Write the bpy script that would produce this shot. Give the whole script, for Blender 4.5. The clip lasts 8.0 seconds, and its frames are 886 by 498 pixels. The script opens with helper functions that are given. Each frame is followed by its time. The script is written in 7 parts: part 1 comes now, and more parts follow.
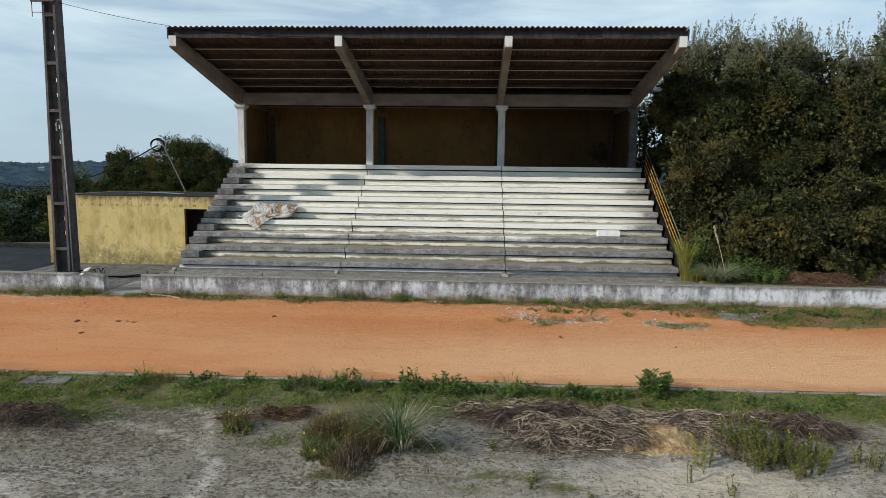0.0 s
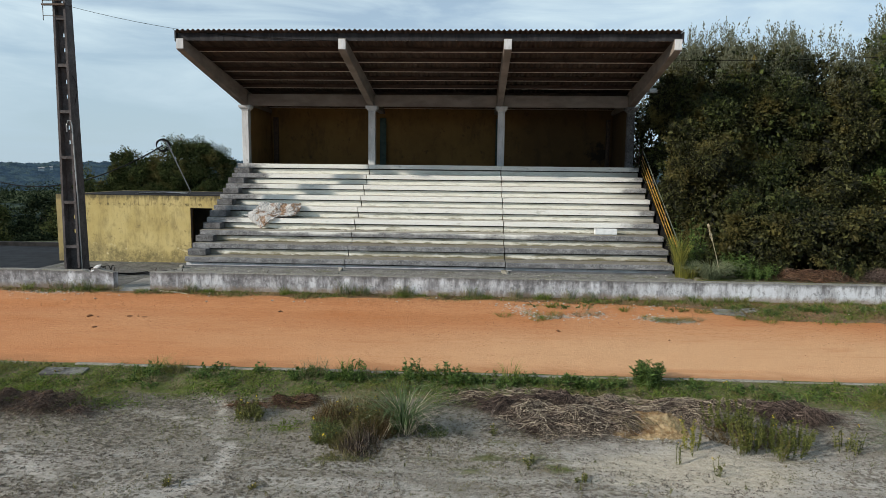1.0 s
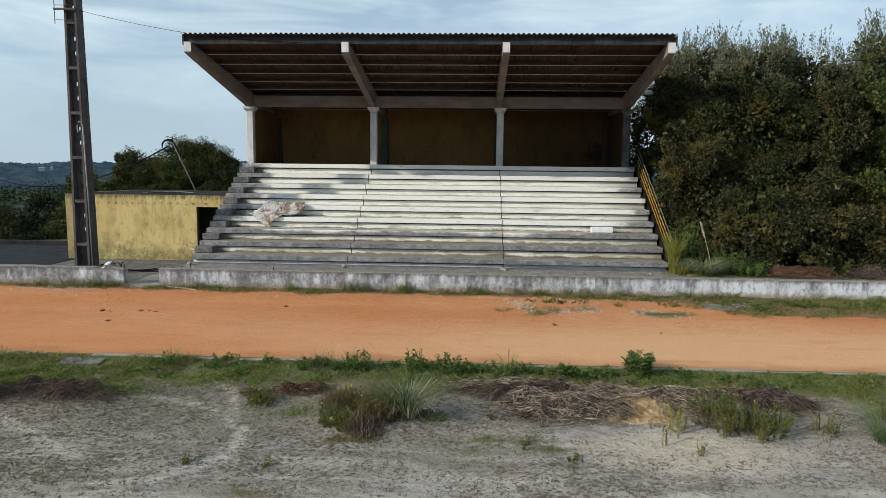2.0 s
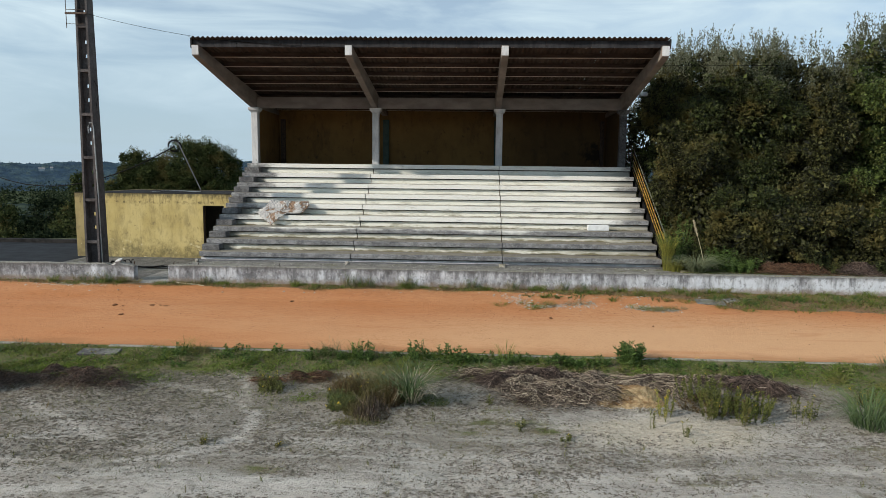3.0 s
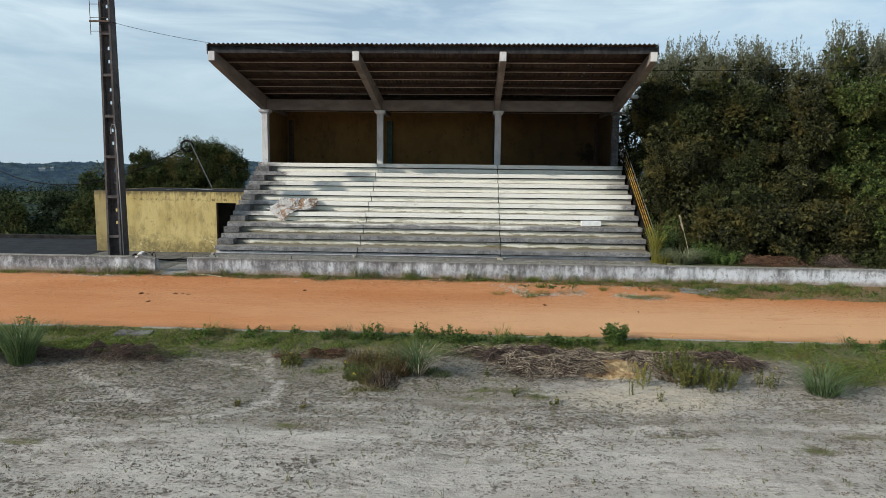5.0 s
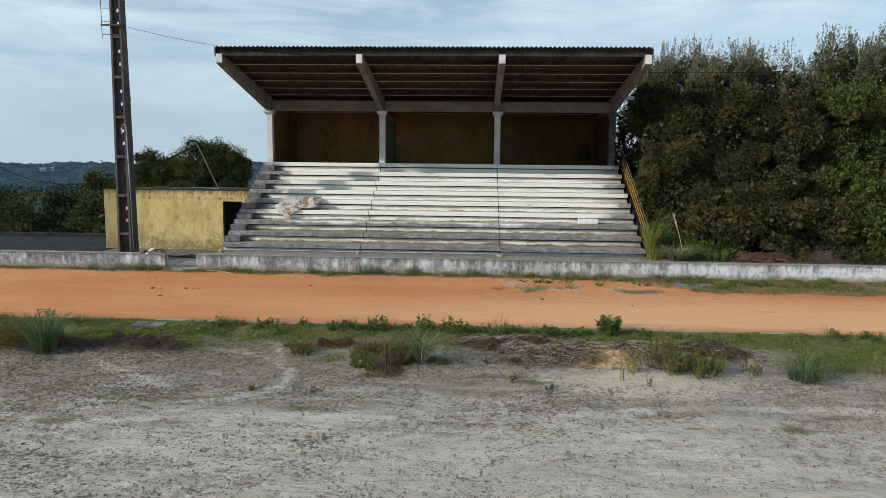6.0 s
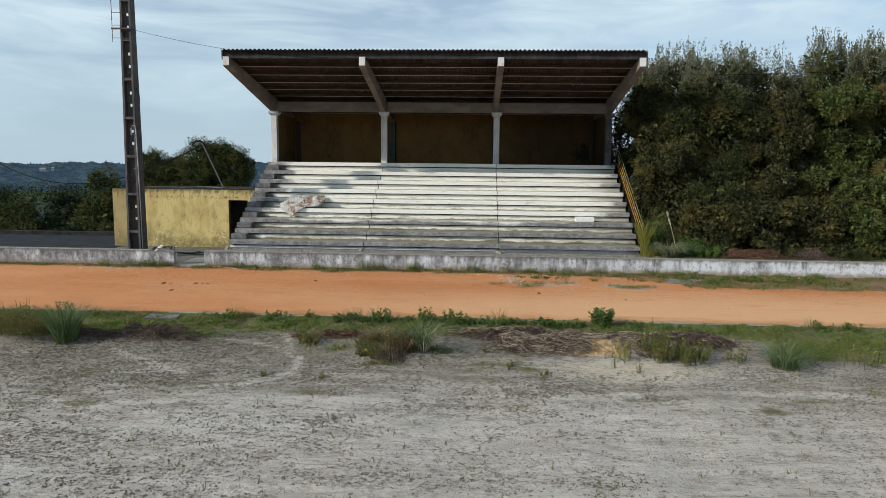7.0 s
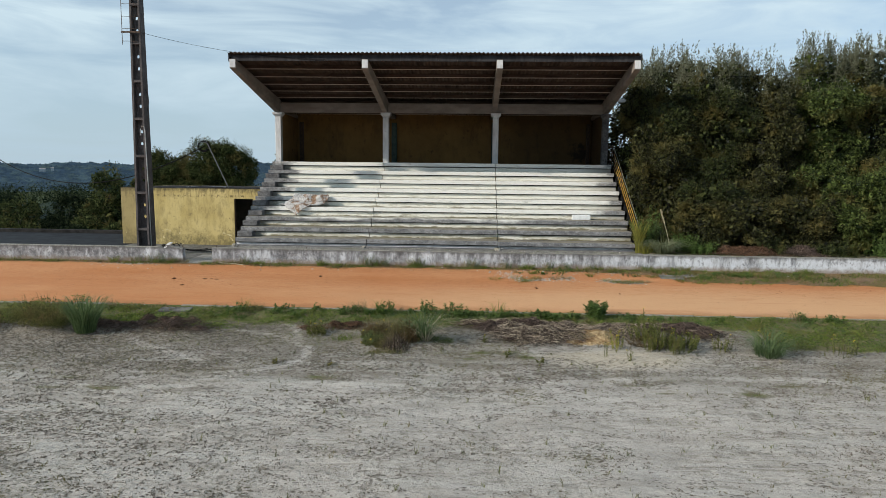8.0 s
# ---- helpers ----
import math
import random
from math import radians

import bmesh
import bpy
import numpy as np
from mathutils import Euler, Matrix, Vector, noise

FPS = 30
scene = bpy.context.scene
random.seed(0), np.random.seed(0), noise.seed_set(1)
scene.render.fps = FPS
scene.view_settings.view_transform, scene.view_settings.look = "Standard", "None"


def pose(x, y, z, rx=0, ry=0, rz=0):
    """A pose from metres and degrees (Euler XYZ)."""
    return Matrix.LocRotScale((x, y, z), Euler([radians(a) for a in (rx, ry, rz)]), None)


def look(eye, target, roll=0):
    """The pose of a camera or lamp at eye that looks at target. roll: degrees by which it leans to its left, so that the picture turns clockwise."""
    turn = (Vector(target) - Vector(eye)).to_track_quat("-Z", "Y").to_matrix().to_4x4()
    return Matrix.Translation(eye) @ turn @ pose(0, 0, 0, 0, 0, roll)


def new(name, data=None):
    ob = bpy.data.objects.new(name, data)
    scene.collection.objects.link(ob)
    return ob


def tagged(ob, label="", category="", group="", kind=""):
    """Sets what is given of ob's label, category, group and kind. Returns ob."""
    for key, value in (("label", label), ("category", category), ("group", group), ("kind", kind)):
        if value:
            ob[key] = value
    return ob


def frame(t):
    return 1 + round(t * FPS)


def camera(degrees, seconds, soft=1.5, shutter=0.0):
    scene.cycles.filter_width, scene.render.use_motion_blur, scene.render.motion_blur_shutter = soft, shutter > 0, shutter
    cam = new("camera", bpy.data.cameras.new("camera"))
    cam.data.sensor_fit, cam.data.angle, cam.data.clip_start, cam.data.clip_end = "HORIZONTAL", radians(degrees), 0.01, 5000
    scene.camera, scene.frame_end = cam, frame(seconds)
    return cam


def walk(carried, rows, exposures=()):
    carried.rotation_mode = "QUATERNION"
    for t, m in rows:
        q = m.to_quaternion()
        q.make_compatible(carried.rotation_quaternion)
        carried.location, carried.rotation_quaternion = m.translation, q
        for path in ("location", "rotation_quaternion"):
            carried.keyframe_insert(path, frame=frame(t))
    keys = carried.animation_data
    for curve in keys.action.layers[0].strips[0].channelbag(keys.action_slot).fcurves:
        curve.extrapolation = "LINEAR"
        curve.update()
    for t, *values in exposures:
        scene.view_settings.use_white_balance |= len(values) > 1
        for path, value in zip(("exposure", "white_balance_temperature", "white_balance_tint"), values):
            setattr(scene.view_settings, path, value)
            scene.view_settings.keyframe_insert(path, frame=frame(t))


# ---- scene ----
# ---- camera: a drone drawing slowly back from the stand ----
cam = camera(69.03, 8.0, soft=0.7)
ROWS = [
    (0.0, 0.000, 0.000, 3.873, -6.934, -0.655, 2.790),
    (0.5, -0.008, -0.258, 3.862, -6.925, -0.653, 2.782),
    (1.0, -0.010, -0.520, 3.851, -6.910, -0.651, 2.780),
    (1.5, 0.000, -0.822, 3.841, -6.898, -0.649, 2.783),
    (3.0, 0.025, -1.779, 3.812, -6.874, -0.646, 2.788),
    (3.5, 0.032, -2.130, 3.801, -6.868, -0.646, 2.788),
    (4.0, 0.035, -2.498, 3.787, -6.865, -0.646, 2.780),
    (4.5, 0.030, -2.862, 3.769, -6.861, -0.647, 2.772),
    (6.0, 0.036, -3.940, 3.720, -6.855, -0.650, 2.793),
    (6.5, 0.047, -4.325, 3.704, -6.850, -0.650, 2.798),
    (7.0, 0.053, -4.682, 3.691, -6.845, -0.650, 2.790),
    (7.5, 0.055, -5.052, 3.675, -6.838, -0.645, 2.770),
    (8.0, 0.050, -5.432, 3.655, -6.828, -0.640, 2.750),
]
walk(cam, [(t, pose(x, y, z, 90 + pitch, roll, yaw)) for t, x, y, z, pitch, roll, yaw in ROWS])

# ---- world, sun, exposure ----
SUN_TO = Vector((0.882, 0.472, -0.465)).normalized()      # the way the sunlight travels
world = bpy.data.worlds.new("sky")
scene.world = world
world.use_nodes = True
wn, wl = world.node_tree.nodes, world.node_tree.links
wn.clear()
w_out = wn.new("ShaderNodeOutputWorld")
w_bg = wn.new("ShaderNodeBackground")
w_sky = wn.new("ShaderNodeTexSky")
w_sky.sky_type = "NISHITA"
w_sky.sun_disc = False
w_sky.sun_elevation = math.asin(-SUN_TO.z)
w_sky.sun_rotation = math.atan2(-SUN_TO.x, -SUN_TO.y)
w_sky.altitude = 200
w_sky.air_density = 1.0
w_sky.dust_density = 0.2
w_sky.ozone_density = 3.0
# thin streaks of high cloud
w_tc = wn.new("ShaderNodeTexCoord")
w_map = wn.new("ShaderNodeMapping")
w_map.inputs["Scale"].default_value = (1.6, 1.6, 9.0)
w_noise = wn.new("ShaderNodeTexNoise")
w_noise.inputs["Scale"].default_value = 2.2
w_noise.inputs["Detail"].default_value = 7
w_noise.inputs["Roughness"].default_value = 0.55
w_noise.inputs["Distortion"].default_value = 0.6
w_ramp = wn.new("ShaderNodeValToRGB")
w_ramp.color_ramp.elements[0].position = 0.38
w_ramp.color_ramp.elements[0].color = (0.40, 0.40, 0.40, 1)
w_ramp.color_ramp.elements[1].position = 0.64
w_ramp.color_ramp.elements[1].color = (0.95, 0.95, 0.95, 1)
w_mix = wn.new("ShaderNodeMix")
w_mix.data_type = "RGBA"
w_mix.inputs[7].default_value = (6.1, 7.5, 8.2, 1)
wl.new(w_tc.outputs["Generated"], w_map.inputs["Vector"])
wl.new(w_map.outputs["Vector"], w_noise.inputs["Vector"])
wl.new(w_noise.outputs["Fac"], w_ramp.inputs["Fac"])
wl.new(w_ramp.outputs["Color"], w_mix.inputs[0])
wl.new(w_sky.outputs["Color"], w_mix.inputs[6])
# pale blue haze low over the horizon
w_sep = wn.new("ShaderNodeSeparateXYZ")
w_low = wn.new("ShaderNodeMapRange")
w_low.interpolation_type = "SMOOTHSTEP"
for socket, value in zip(w_low.inputs[1:5], (0.0, 0.24, 0.8, 0.0)):
    socket.default_value = value
w_haze = wn.new("ShaderNodeMix")
w_haze.data_type = "RGBA"
w_haze.inputs[7].default_value = (3.75, 5.0, 6.0, 1)
wl.new(w_tc.outputs["Generated"], w_sep.inputs[0])
wl.new(w_sep.outputs[2], w_low.inputs[0])
wl.new(w_low.outputs[0], w_haze.inputs[0])
wl.new(w_mix.outputs[2], w_haze.inputs[6])
wl.new(w_haze.outputs[2], w_bg.inputs["Color"])
w_bg.inputs["Strength"].default_value = 0.122
wl.new(w_bg.outputs["Background"], w_out.inputs["Surface"])

sun = new("sun", bpy.data.lights.new("sun", "SUN"))
sun.data.energy = 5.0
sun.data.angle = radians(0.9)
sun.data.color = (1.0, 0.91, 0.785)
sun.matrix_world = look((0, 0, 60), Vector((0, 0, 60)) + SUN_TO)
scene.view_settings.exposure = -0.13


# ---- materials ----
class Nodes:
    """A small builder of node materials."""

    def __init__(self, name):
        self.m = bpy.data.materials.new(name)
        self.m.use_nodes = True
        self.t = self.m.node_tree
        self.bsdf = self.t.nodes["Principled BSDF"]
        self.out = self.t.nodes["Material Output"]
        self.geo = self.t.nodes.new("ShaderNodeNewGeometry")

    def link(self, a, b):
        self.t.links.new(a, b)

    def put(self, socket, v):
        if isinstance(v, (int, float)):
            socket.default_value = v
        elif isinstance(v, (tuple, list)):
            socket.default_value = (*v, 1)[:4] if len(socket.default_value) == 4 else v
        else:
            self.link(v, socket)

    def noise(self, scale, detail=4, rough=0.55, stretch=(1, 1, 1), distort=0.0):
        mp = self.t.nodes.new("ShaderNodeMapping")
        mp.inputs["Scale"].default_value = stretch
        self.link(self.geo.outputs["Position"], mp.inputs["Vector"])
        n = self.t.nodes.new("ShaderNodeTexNoise")
        n.inputs["Scale"].default_value = scale
        n.inputs["Detail"].default_value = detail
        n.inputs["Roughness"].default_value = rough
        n.inputs["Distortion"].default_value = distort
        self.link(mp.outputs["Vector"], n.inputs["Vector"])
        return n.outputs["Fac"]

    def voronoi(self, scale, stretch=(1, 1, 1)):
        mp = self.t.nodes.new("ShaderNodeMapping")
        mp.inputs["Scale"].default_value = stretch
        self.link(self.geo.outputs["Position"], mp.inputs["Vector"])
        n = self.t.nodes.new("ShaderNodeTexVoronoi")
        n.inputs["Scale"].default_value = scale
        self.link(mp.outputs["Vector"], n.inputs["Vector"])
        return n.outputs["Distance"]

    def range(self, v, a, b, c=0.0, d=1.0):
        n = self.t.nodes.new("ShaderNodeMapRange")
        n.interpolation_type = "SMOOTHSTEP"
        for s, x in zip(n.inputs, (v, a, b, c, d)):
            self.put(s, x)
        return n.outputs[0]

    def math(self, op, a, b=0.0):
        n = self.t.nodes.new("ShaderNodeMath")
        n.operation = op
        self.put(n.inputs[0], a)
        self.put(n.inputs[1], b)
        return n.outputs[0]

    def mix(self, f, a, b, mode="MIX"):
        n = self.t.nodes.new("ShaderNodeMix")
        n.data_type = "RGBA"
        n.blend_type = mode
        self.put(n.inputs[0], f)
        self.put(n.inputs[6], a)
        self.put(n.inputs[7], b)
        return n.outputs[2]

    def axis(self, i):
        n = self.t.nodes.new("ShaderNodeSeparateXYZ")
        self.link(self.geo.outputs["Position"], n.inputs[0])
        return n.outputs[i]

    def attr(self, name):
        n = self.t.nodes.new("ShaderNodeAttribute")
        n.attribute_name = name
        return n.outputs["Fac"]

    def island(self):
        return self.geo.outputs["Random Per Island"]

    def rand(self):
        return self.t.nodes.new("ShaderNodeObjectInfo").outputs["Random"]

    def done(self, color, rough=0.85, bump=None, strength=0.3, distance=0.02, metal=0.0, spec=0.3):
        self.put(self.bsdf.inputs["Base Color"], color)
        self.put(self.bsdf.inputs["Roughness"], rough)
        self.put(self.bsdf.inputs["Metallic"], metal)
        self.put(self.bsdf.inputs["Specular IOR Level"], spec)
        if bump is not None:
            b = self.t.nodes.new("ShaderNodeBump")
            b.inputs["Strength"].default_value = strength
            b.inputs["Distance"].default_value = distance
            self.link(bump, b.inputs["Height"])
            self.link(b.outputs["Normal"], self.bsdf.inputs["Normal"])
        return self.m


def mat_ground():
    n = Nodes("ground_soil")
    big, mid, fine = n.noise(0.45, 5, 0.6, (0.6, 1.3, 1)), n.noise(1.9, 8, 0.66, (0.6, 1.4, 1)), n.noise(15, 7, 0.74)
    grit, dots = n.noise(70, 3, 0.6), n.noise(9, 6, 0.74, (1, 1, 1), 0.3)
    # silvery sand, browner and damper towards the grass belt
    pale = n.mix(n.range(mid, 0.34, 0.66), (0.245, 0.215, 0.172), (0.44, 0.402, 0.345))
    dry = n.mix(n.range(mid, 0.32, 0.66), (0.375, 0.346, 0.318), (0.570, 0.538, 0.506))
    pale = n.mix(n.range(n.math("ADD", n.axis(1), n.math("MULTIPLY", big, 2.5)), 9.3, 12.2, 0.9, 0.0), pale, dry)
    pale = n.mix(n.range(grit, 0.5, 0.8, 0, 0.4), pale, (0.34, 0.32, 0.285))
    bare = n.math("MULTIPLY", n.attr("bare"), n.range(n.noise(4.5, 5, 0.65), 0.34, 0.6, 0.45, 1.15))
    west = n.range(n.axis(0), -9, 0, 0.09, 0.0)
    # thin grey-brown film of dry moss, patchy at several sizes, worn off on the bare ways
    film = n.math("ADD", n.math("ADD", n.math("MULTIPLY", big, 0.55), n.math("MULTIPLY", fine, 0.55)), n.math("SUBTRACT", n.math("MULTIPLY", mid, 0.8), n.math("MULTIPLY", bare, 0.50)))
    film = n.math("ADD", n.math("ADD", film, west), n.math("MULTIPLY", n.attr("moss"), 0.15))
    moss = n.mix(n.noise(3.3, 5), (0.150, 0.134, 0.108), (0.275, 0.252, 0.215))
    c = n.mix(n.range(film, 0.78, 1.02, 0, 0.86), pale, moss)
    c = n.mix(n.math("MULTIPLY", bare, 0.45), c, (0.53, 0.497, 0.447))
    c = n.mix(n.math("MULTIPLY", n.range(n.noise(5.5, 8, 0.74, (0.7, 1.4, 1)), 0.52, 0.62, 0, 0.42), n.range(n.axis(1), 7.4, 9.6)), c, (0.16, 0.138, 0.10))
    # long shallow drag marks left by wheels
    drag = n.range(n.noise(1.5, 7, 0.62, (0.20, 1.7, 1), 0.9), 0.50, 0.63, 0, 0.42)
    c = n.mix(n.math("MULTIPLY", drag, n.range(n.axis(1), 7.0, 9.6, 1.0, 0.0)), c, (0.56, 0.545, 0.51))
    # thin wavering lines of dead growth along the old wheel tracks
    line = n.range(n.noise(3.4, 8, 0.70, (0.28, 1.9, 1), 1.1), 0.52, 0.62, 0, 0.45)
    c = n.mix(n.math("MULTIPLY", line, n.range(n.noise(0.9, 4, 0.6), 0.38, 0.6, 0.2, 1.0)), c, (0.175, 0.150, 0.118))
    # single low flecks of dead moss, thick in some stretches and thin in others
    dens = n.math("ADD", west, n.math("SUBTRACT", n.noise(1.1, 5, 0.62, (0.6, 1.35, 1), 0.4), n.math("MULTIPLY", bare, 0.26)))
    tone = n.mix(n.noise(4.2, 3), (0.055, 0.046, 0.036), (0.128, 0.105, 0.078))
    for size, lo, hi, amount in ((8.0, 0.40, 0.66, 0.60), (14.0, 0.30, 0.60, 0.66)):
        r = n.range(dens, lo, hi, -0.04, 0.42)
        spot = n.math("ADD", n.voronoi(size, (0.8, 1.2, 0.2)), n.math("MULTIPLY", n.math("SUBTRACT", fine, 0.5), 0.8))
        c = n.mix(n.range(n.math("SUBTRACT", spot, r), -0.08, 0.06, amount, 0.0), c, tone)
    crumbs = n.range(n.noise(26, 8, 0.8), 0.52, 0.61, 0, 0.6)
    c = n.mix(n.math("MULTIPLY", crumbs, n.range(n.noise(2.4, 5, 0.65), 0.40, 0.60, 0.12, 0.9)), c, (0.115, 0.100, 0.078))
    c = n.mix(n.range(n.noise(33, 7, 0.8), 0.54, 0.64, 0, 0.4), c, (0.62, 0.60, 0.56))
    # warm loose sand spilt from the earth hump
    c = n.mix(n.range(n.math("ADD", n.attr("sand"), n.math("MULTIPLY", n.math("SUBTRACT", mid, 0.5), 0.9)), 0.25, 0.85, 0, 0.75), c, n.mix(n.range(fine, 0.35, 0.65), (0.40, 0.343, 0.26), (0.60, 0.535, 0.43)))
    # green moss and clover
    g = n.range(n.math("ADD", n.attr("green"), n.math("MULTIPLY", n.math("SUBTRACT", n.math("ADD", mid, n.math("MULTIPLY", fine, 0.4)), 0.7), 1.6)), 0.30, 0.72)
    gcol = n.mix(n.noise(9, 5), (0.046, 0.068, 0.011), (0.135, 0.165, 0.034))
    gcol = n.mix(n.range(n.math("ADD", n.math("MULTIPLY", fine, 0.6), n.math("MULTIPLY", n.noise(1.4, 5, 0.65), 0.5)), 0.50, 0.64), gcol, (0.17, 0.14, 0.085))
    c = n.mix(n.math("MULTIPLY", g, 0.9), c, gcol)
    c = n.mix(n.range(n.math("ADD", n.attr("litter"), n.math("MULTIPLY", n.math("SUBTRACT", fine, 0.5), 0.8)), 0.3, 0.7, 0, 0.9), c, n.mix(grit, (0.035, 0.025, 0.018), (0.11, 0.08, 0.055)))
    # trodden brown soil below the wall
    c = n.mix(n.math("MULTIPLY", n.attr("soil"), n.range(n.noise(5, 6, 0.7), 0.30, 0.6, 0.75, 1.0)), c, n.mix(n.range(fine, 0.36, 0.64), (0.11, 0.070, 0.038), (0.36, 0.215, 0.115)))
    wood = n.mix(mid, (0.025, 0.038, 0.016), (0.05, 0.065, 0.026))
    c = n.mix(n.attr("far"), c, wood)
    h = n.math("ADD", n.math("ADD", fine, n.math("MULTIPLY", dots, 1.2)), n.math("ADD", n.math("MULTIPLY", grit, 0.35), n.math("MULTIPLY", n.noise(4.2, 5, 0.6, (0.7, 1.3, 1)), 2.4)))
    return n.done(c, 0.95, h, 0.85, 0.06, spec=0.1)


def mat_track():
    n = Nodes("red_clay")
    big, mid, fine = n.noise(0.28, 4, 0.5, (0.5, 1.3, 1)), n.noise(2.4, 6, 0.6, (0.4, 1.7, 1)), n.noise(26, 5, 0.65)
    c = n.mix(n.range(big, 0.35, 0.65), (0.475, 0.195, 0.080), (0.53, 0.258, 0.124))
    c = n.mix(n.range(mid, 0.48, 0.8, 0, 0.6), c, (0.455, 0.168, 0.061))
    # worn paler lane towards the field, fresher clay at the wall
    lane = n.range(n.math("ADD", n.axis(1), n.math("MULTIPLY", mid, 1.6)), 14.2, 17.4, 1.0, 0.0)
    c = n.mix(n.math("MULTIPLY", lane, n.range(n.axis(0), -8, 4, 0.15, 0.85)), c, (0.61, 0.37, 0.208))
    # rough crumbly stretch along the wall, dark grit between
    rough = n.range(n.math("ADD", n.axis(1), n.math("MULTIPLY", n.noise(0.7, 5, 0.6), 3.0)), 14.6, 17.8)
    c = n.mix(n.math("MULTIPLY", rough, n.range(n.noise(9, 9, 0.82, (0.8, 1.25, 1)), 0.49, 0.62, 0, 0.62)), c, (0.31, 0.118, 0.049))
    c = n.mix(n.range(n.noise(34, 7, 0.75, (0.8, 1.3, 1)), 0.54, 0.66, 0, 0.42), c, (0.32, 0.120, 0.047))
    c = n.mix(n.range(n.noise(19, 7, 0.75, (0.5, 1.6, 1)), 0.55, 0.68, 0, 0.26), c, (0.66, 0.41, 0.235))
    # flat scuffs that run along the track
    c = n.mix(n.range(n.noise(1.2, 8, 0.70, (0.25, 1.9, 1), 0.6), 0.54, 0.68, 0, 0.32), c, (0.42, 0.155, 0.057))
    c = n.mix(n.range(n.noise(1.7, 8, 0.70, (0.3, 1.8, 1), 0.5), 0.56, 0.72, 0, 0.2), c, (0.65, 0.40, 0.235))
    # loose dark grains, most on the less trodden west half
    grain = n.math("MULTIPLY", n.range(n.noise(20, 9, 0.82, (0.9, 1.15, 1)), 0.50, 0.60, 0, 0.6), n.range(n.axis(0), -2, 7, 1.0, 0.25))
    c = n.mix(n.math("MULTIPLY", grain, n.range(n.noise(1.3, 5, 0.6), 0.36, 0.62, 0.25, 1.0)), c, (0.29, 0.108, 0.044))
    # damp dark edge beside the kerb
    damp = n.range(n.math("ADD", n.axis(1), n.math("MULTIPLY", n.noise(1.6, 6, 0.65, (0.5, 1.5, 1)), 1.4)), 12.45, 13.15, 1.0, 0.0)
    c = n.mix(n.math("MULTIPLY", damp, 0.7), c, (0.34, 0.150, 0.070))
    c = n.mix(n.range(n.voronoi(3.6), 0.0, 0.06, 0.7, 0.0), c, (0.10, 0.06, 0.04))
    c = n.mix(n.range(n.voronoi(6.1), 0.0, 0.05, 0.6, 0.0), c, (0.80, 0.62, 0.47))
    return n.done(c, 0.95, n.math("ADD", n.noise(45, 6, 0.7), n.math("MULTIPLY", n.noise(8, 6, 0.7, (0.5, 1.5, 1)), 1.4)), 0.55, 0.035, spec=0.1)


def mat_concrete(name, a, b, dark, stain=0.55, streak=True, scale=1.0, moss=0.0):
    n = Nodes(name)
    mid, fine = n.noise(2.2 * scale, 8, 0.7), n.noise(26 * scale, 6, 0.7)
    c = n.mix(n.range(mid, 0.36, 0.64), a, b)
    blot = n.range(n.noise(4.5 * scale, 10, 0.78), 0.5, 0.62)
    c = n.mix(n.math("MULTIPLY", blot, stain), c, dark)
    if streak:
        run = n.range(n.noise(2.6 * scale, 8, 0.74, (1.9, 1.9, 0.6)), 0.47, 0.62)
        c = n.mix(n.math("MULTIPLY", run, stain), c, dark)
    if moss:
        c = n.mix(n.math("MULTIPLY", n.range(n.noise(1.3, 6, 0.7), 0.5, 0.66), moss), c, (0.12, 0.125, 0.05))
    c = n.mix(n.range(n.noise(15 * scale, 10, 0.8), 0.50, 0.60, 0, 0.7), c, dark)
    c = n.mix(n.range(fine, 0.52, 0.64, 0, 0.5), c, tuple(min(0.7, 1.5 * q) for q in b))
    return n.done(c, 0.9, n.math("ADD", fine, mid), 0.6, 0.018)


def mat_column():
    # bluish limewash, worn thin, with a few rust-brown chips
    n = Nodes("limewashed_column")
    c = n.mix(n.range(n.noise(2.4, 7, 0.65, (1.4, 1.4, 0.5)), 0.3, 0.7), (0.44, 0.45, 0.47), (0.61, 0.62, 0.63))
    c = n.mix(n.range(n.noise(6.5, 8, 0.74), 0.60, 0.68, 0, 0.65), c, (0.22, 0.185, 0.15))
    c = n.mix(n.range(n.noise(2.6, 8, 0.72, (2.6, 2.6, 0.35)), 0.54, 0.66, 0, 0.45), c, (0.27, 0.265, 0.26))
    return n.done(c, 0.9, n.noise(22, 6), 0.4, 0.012)


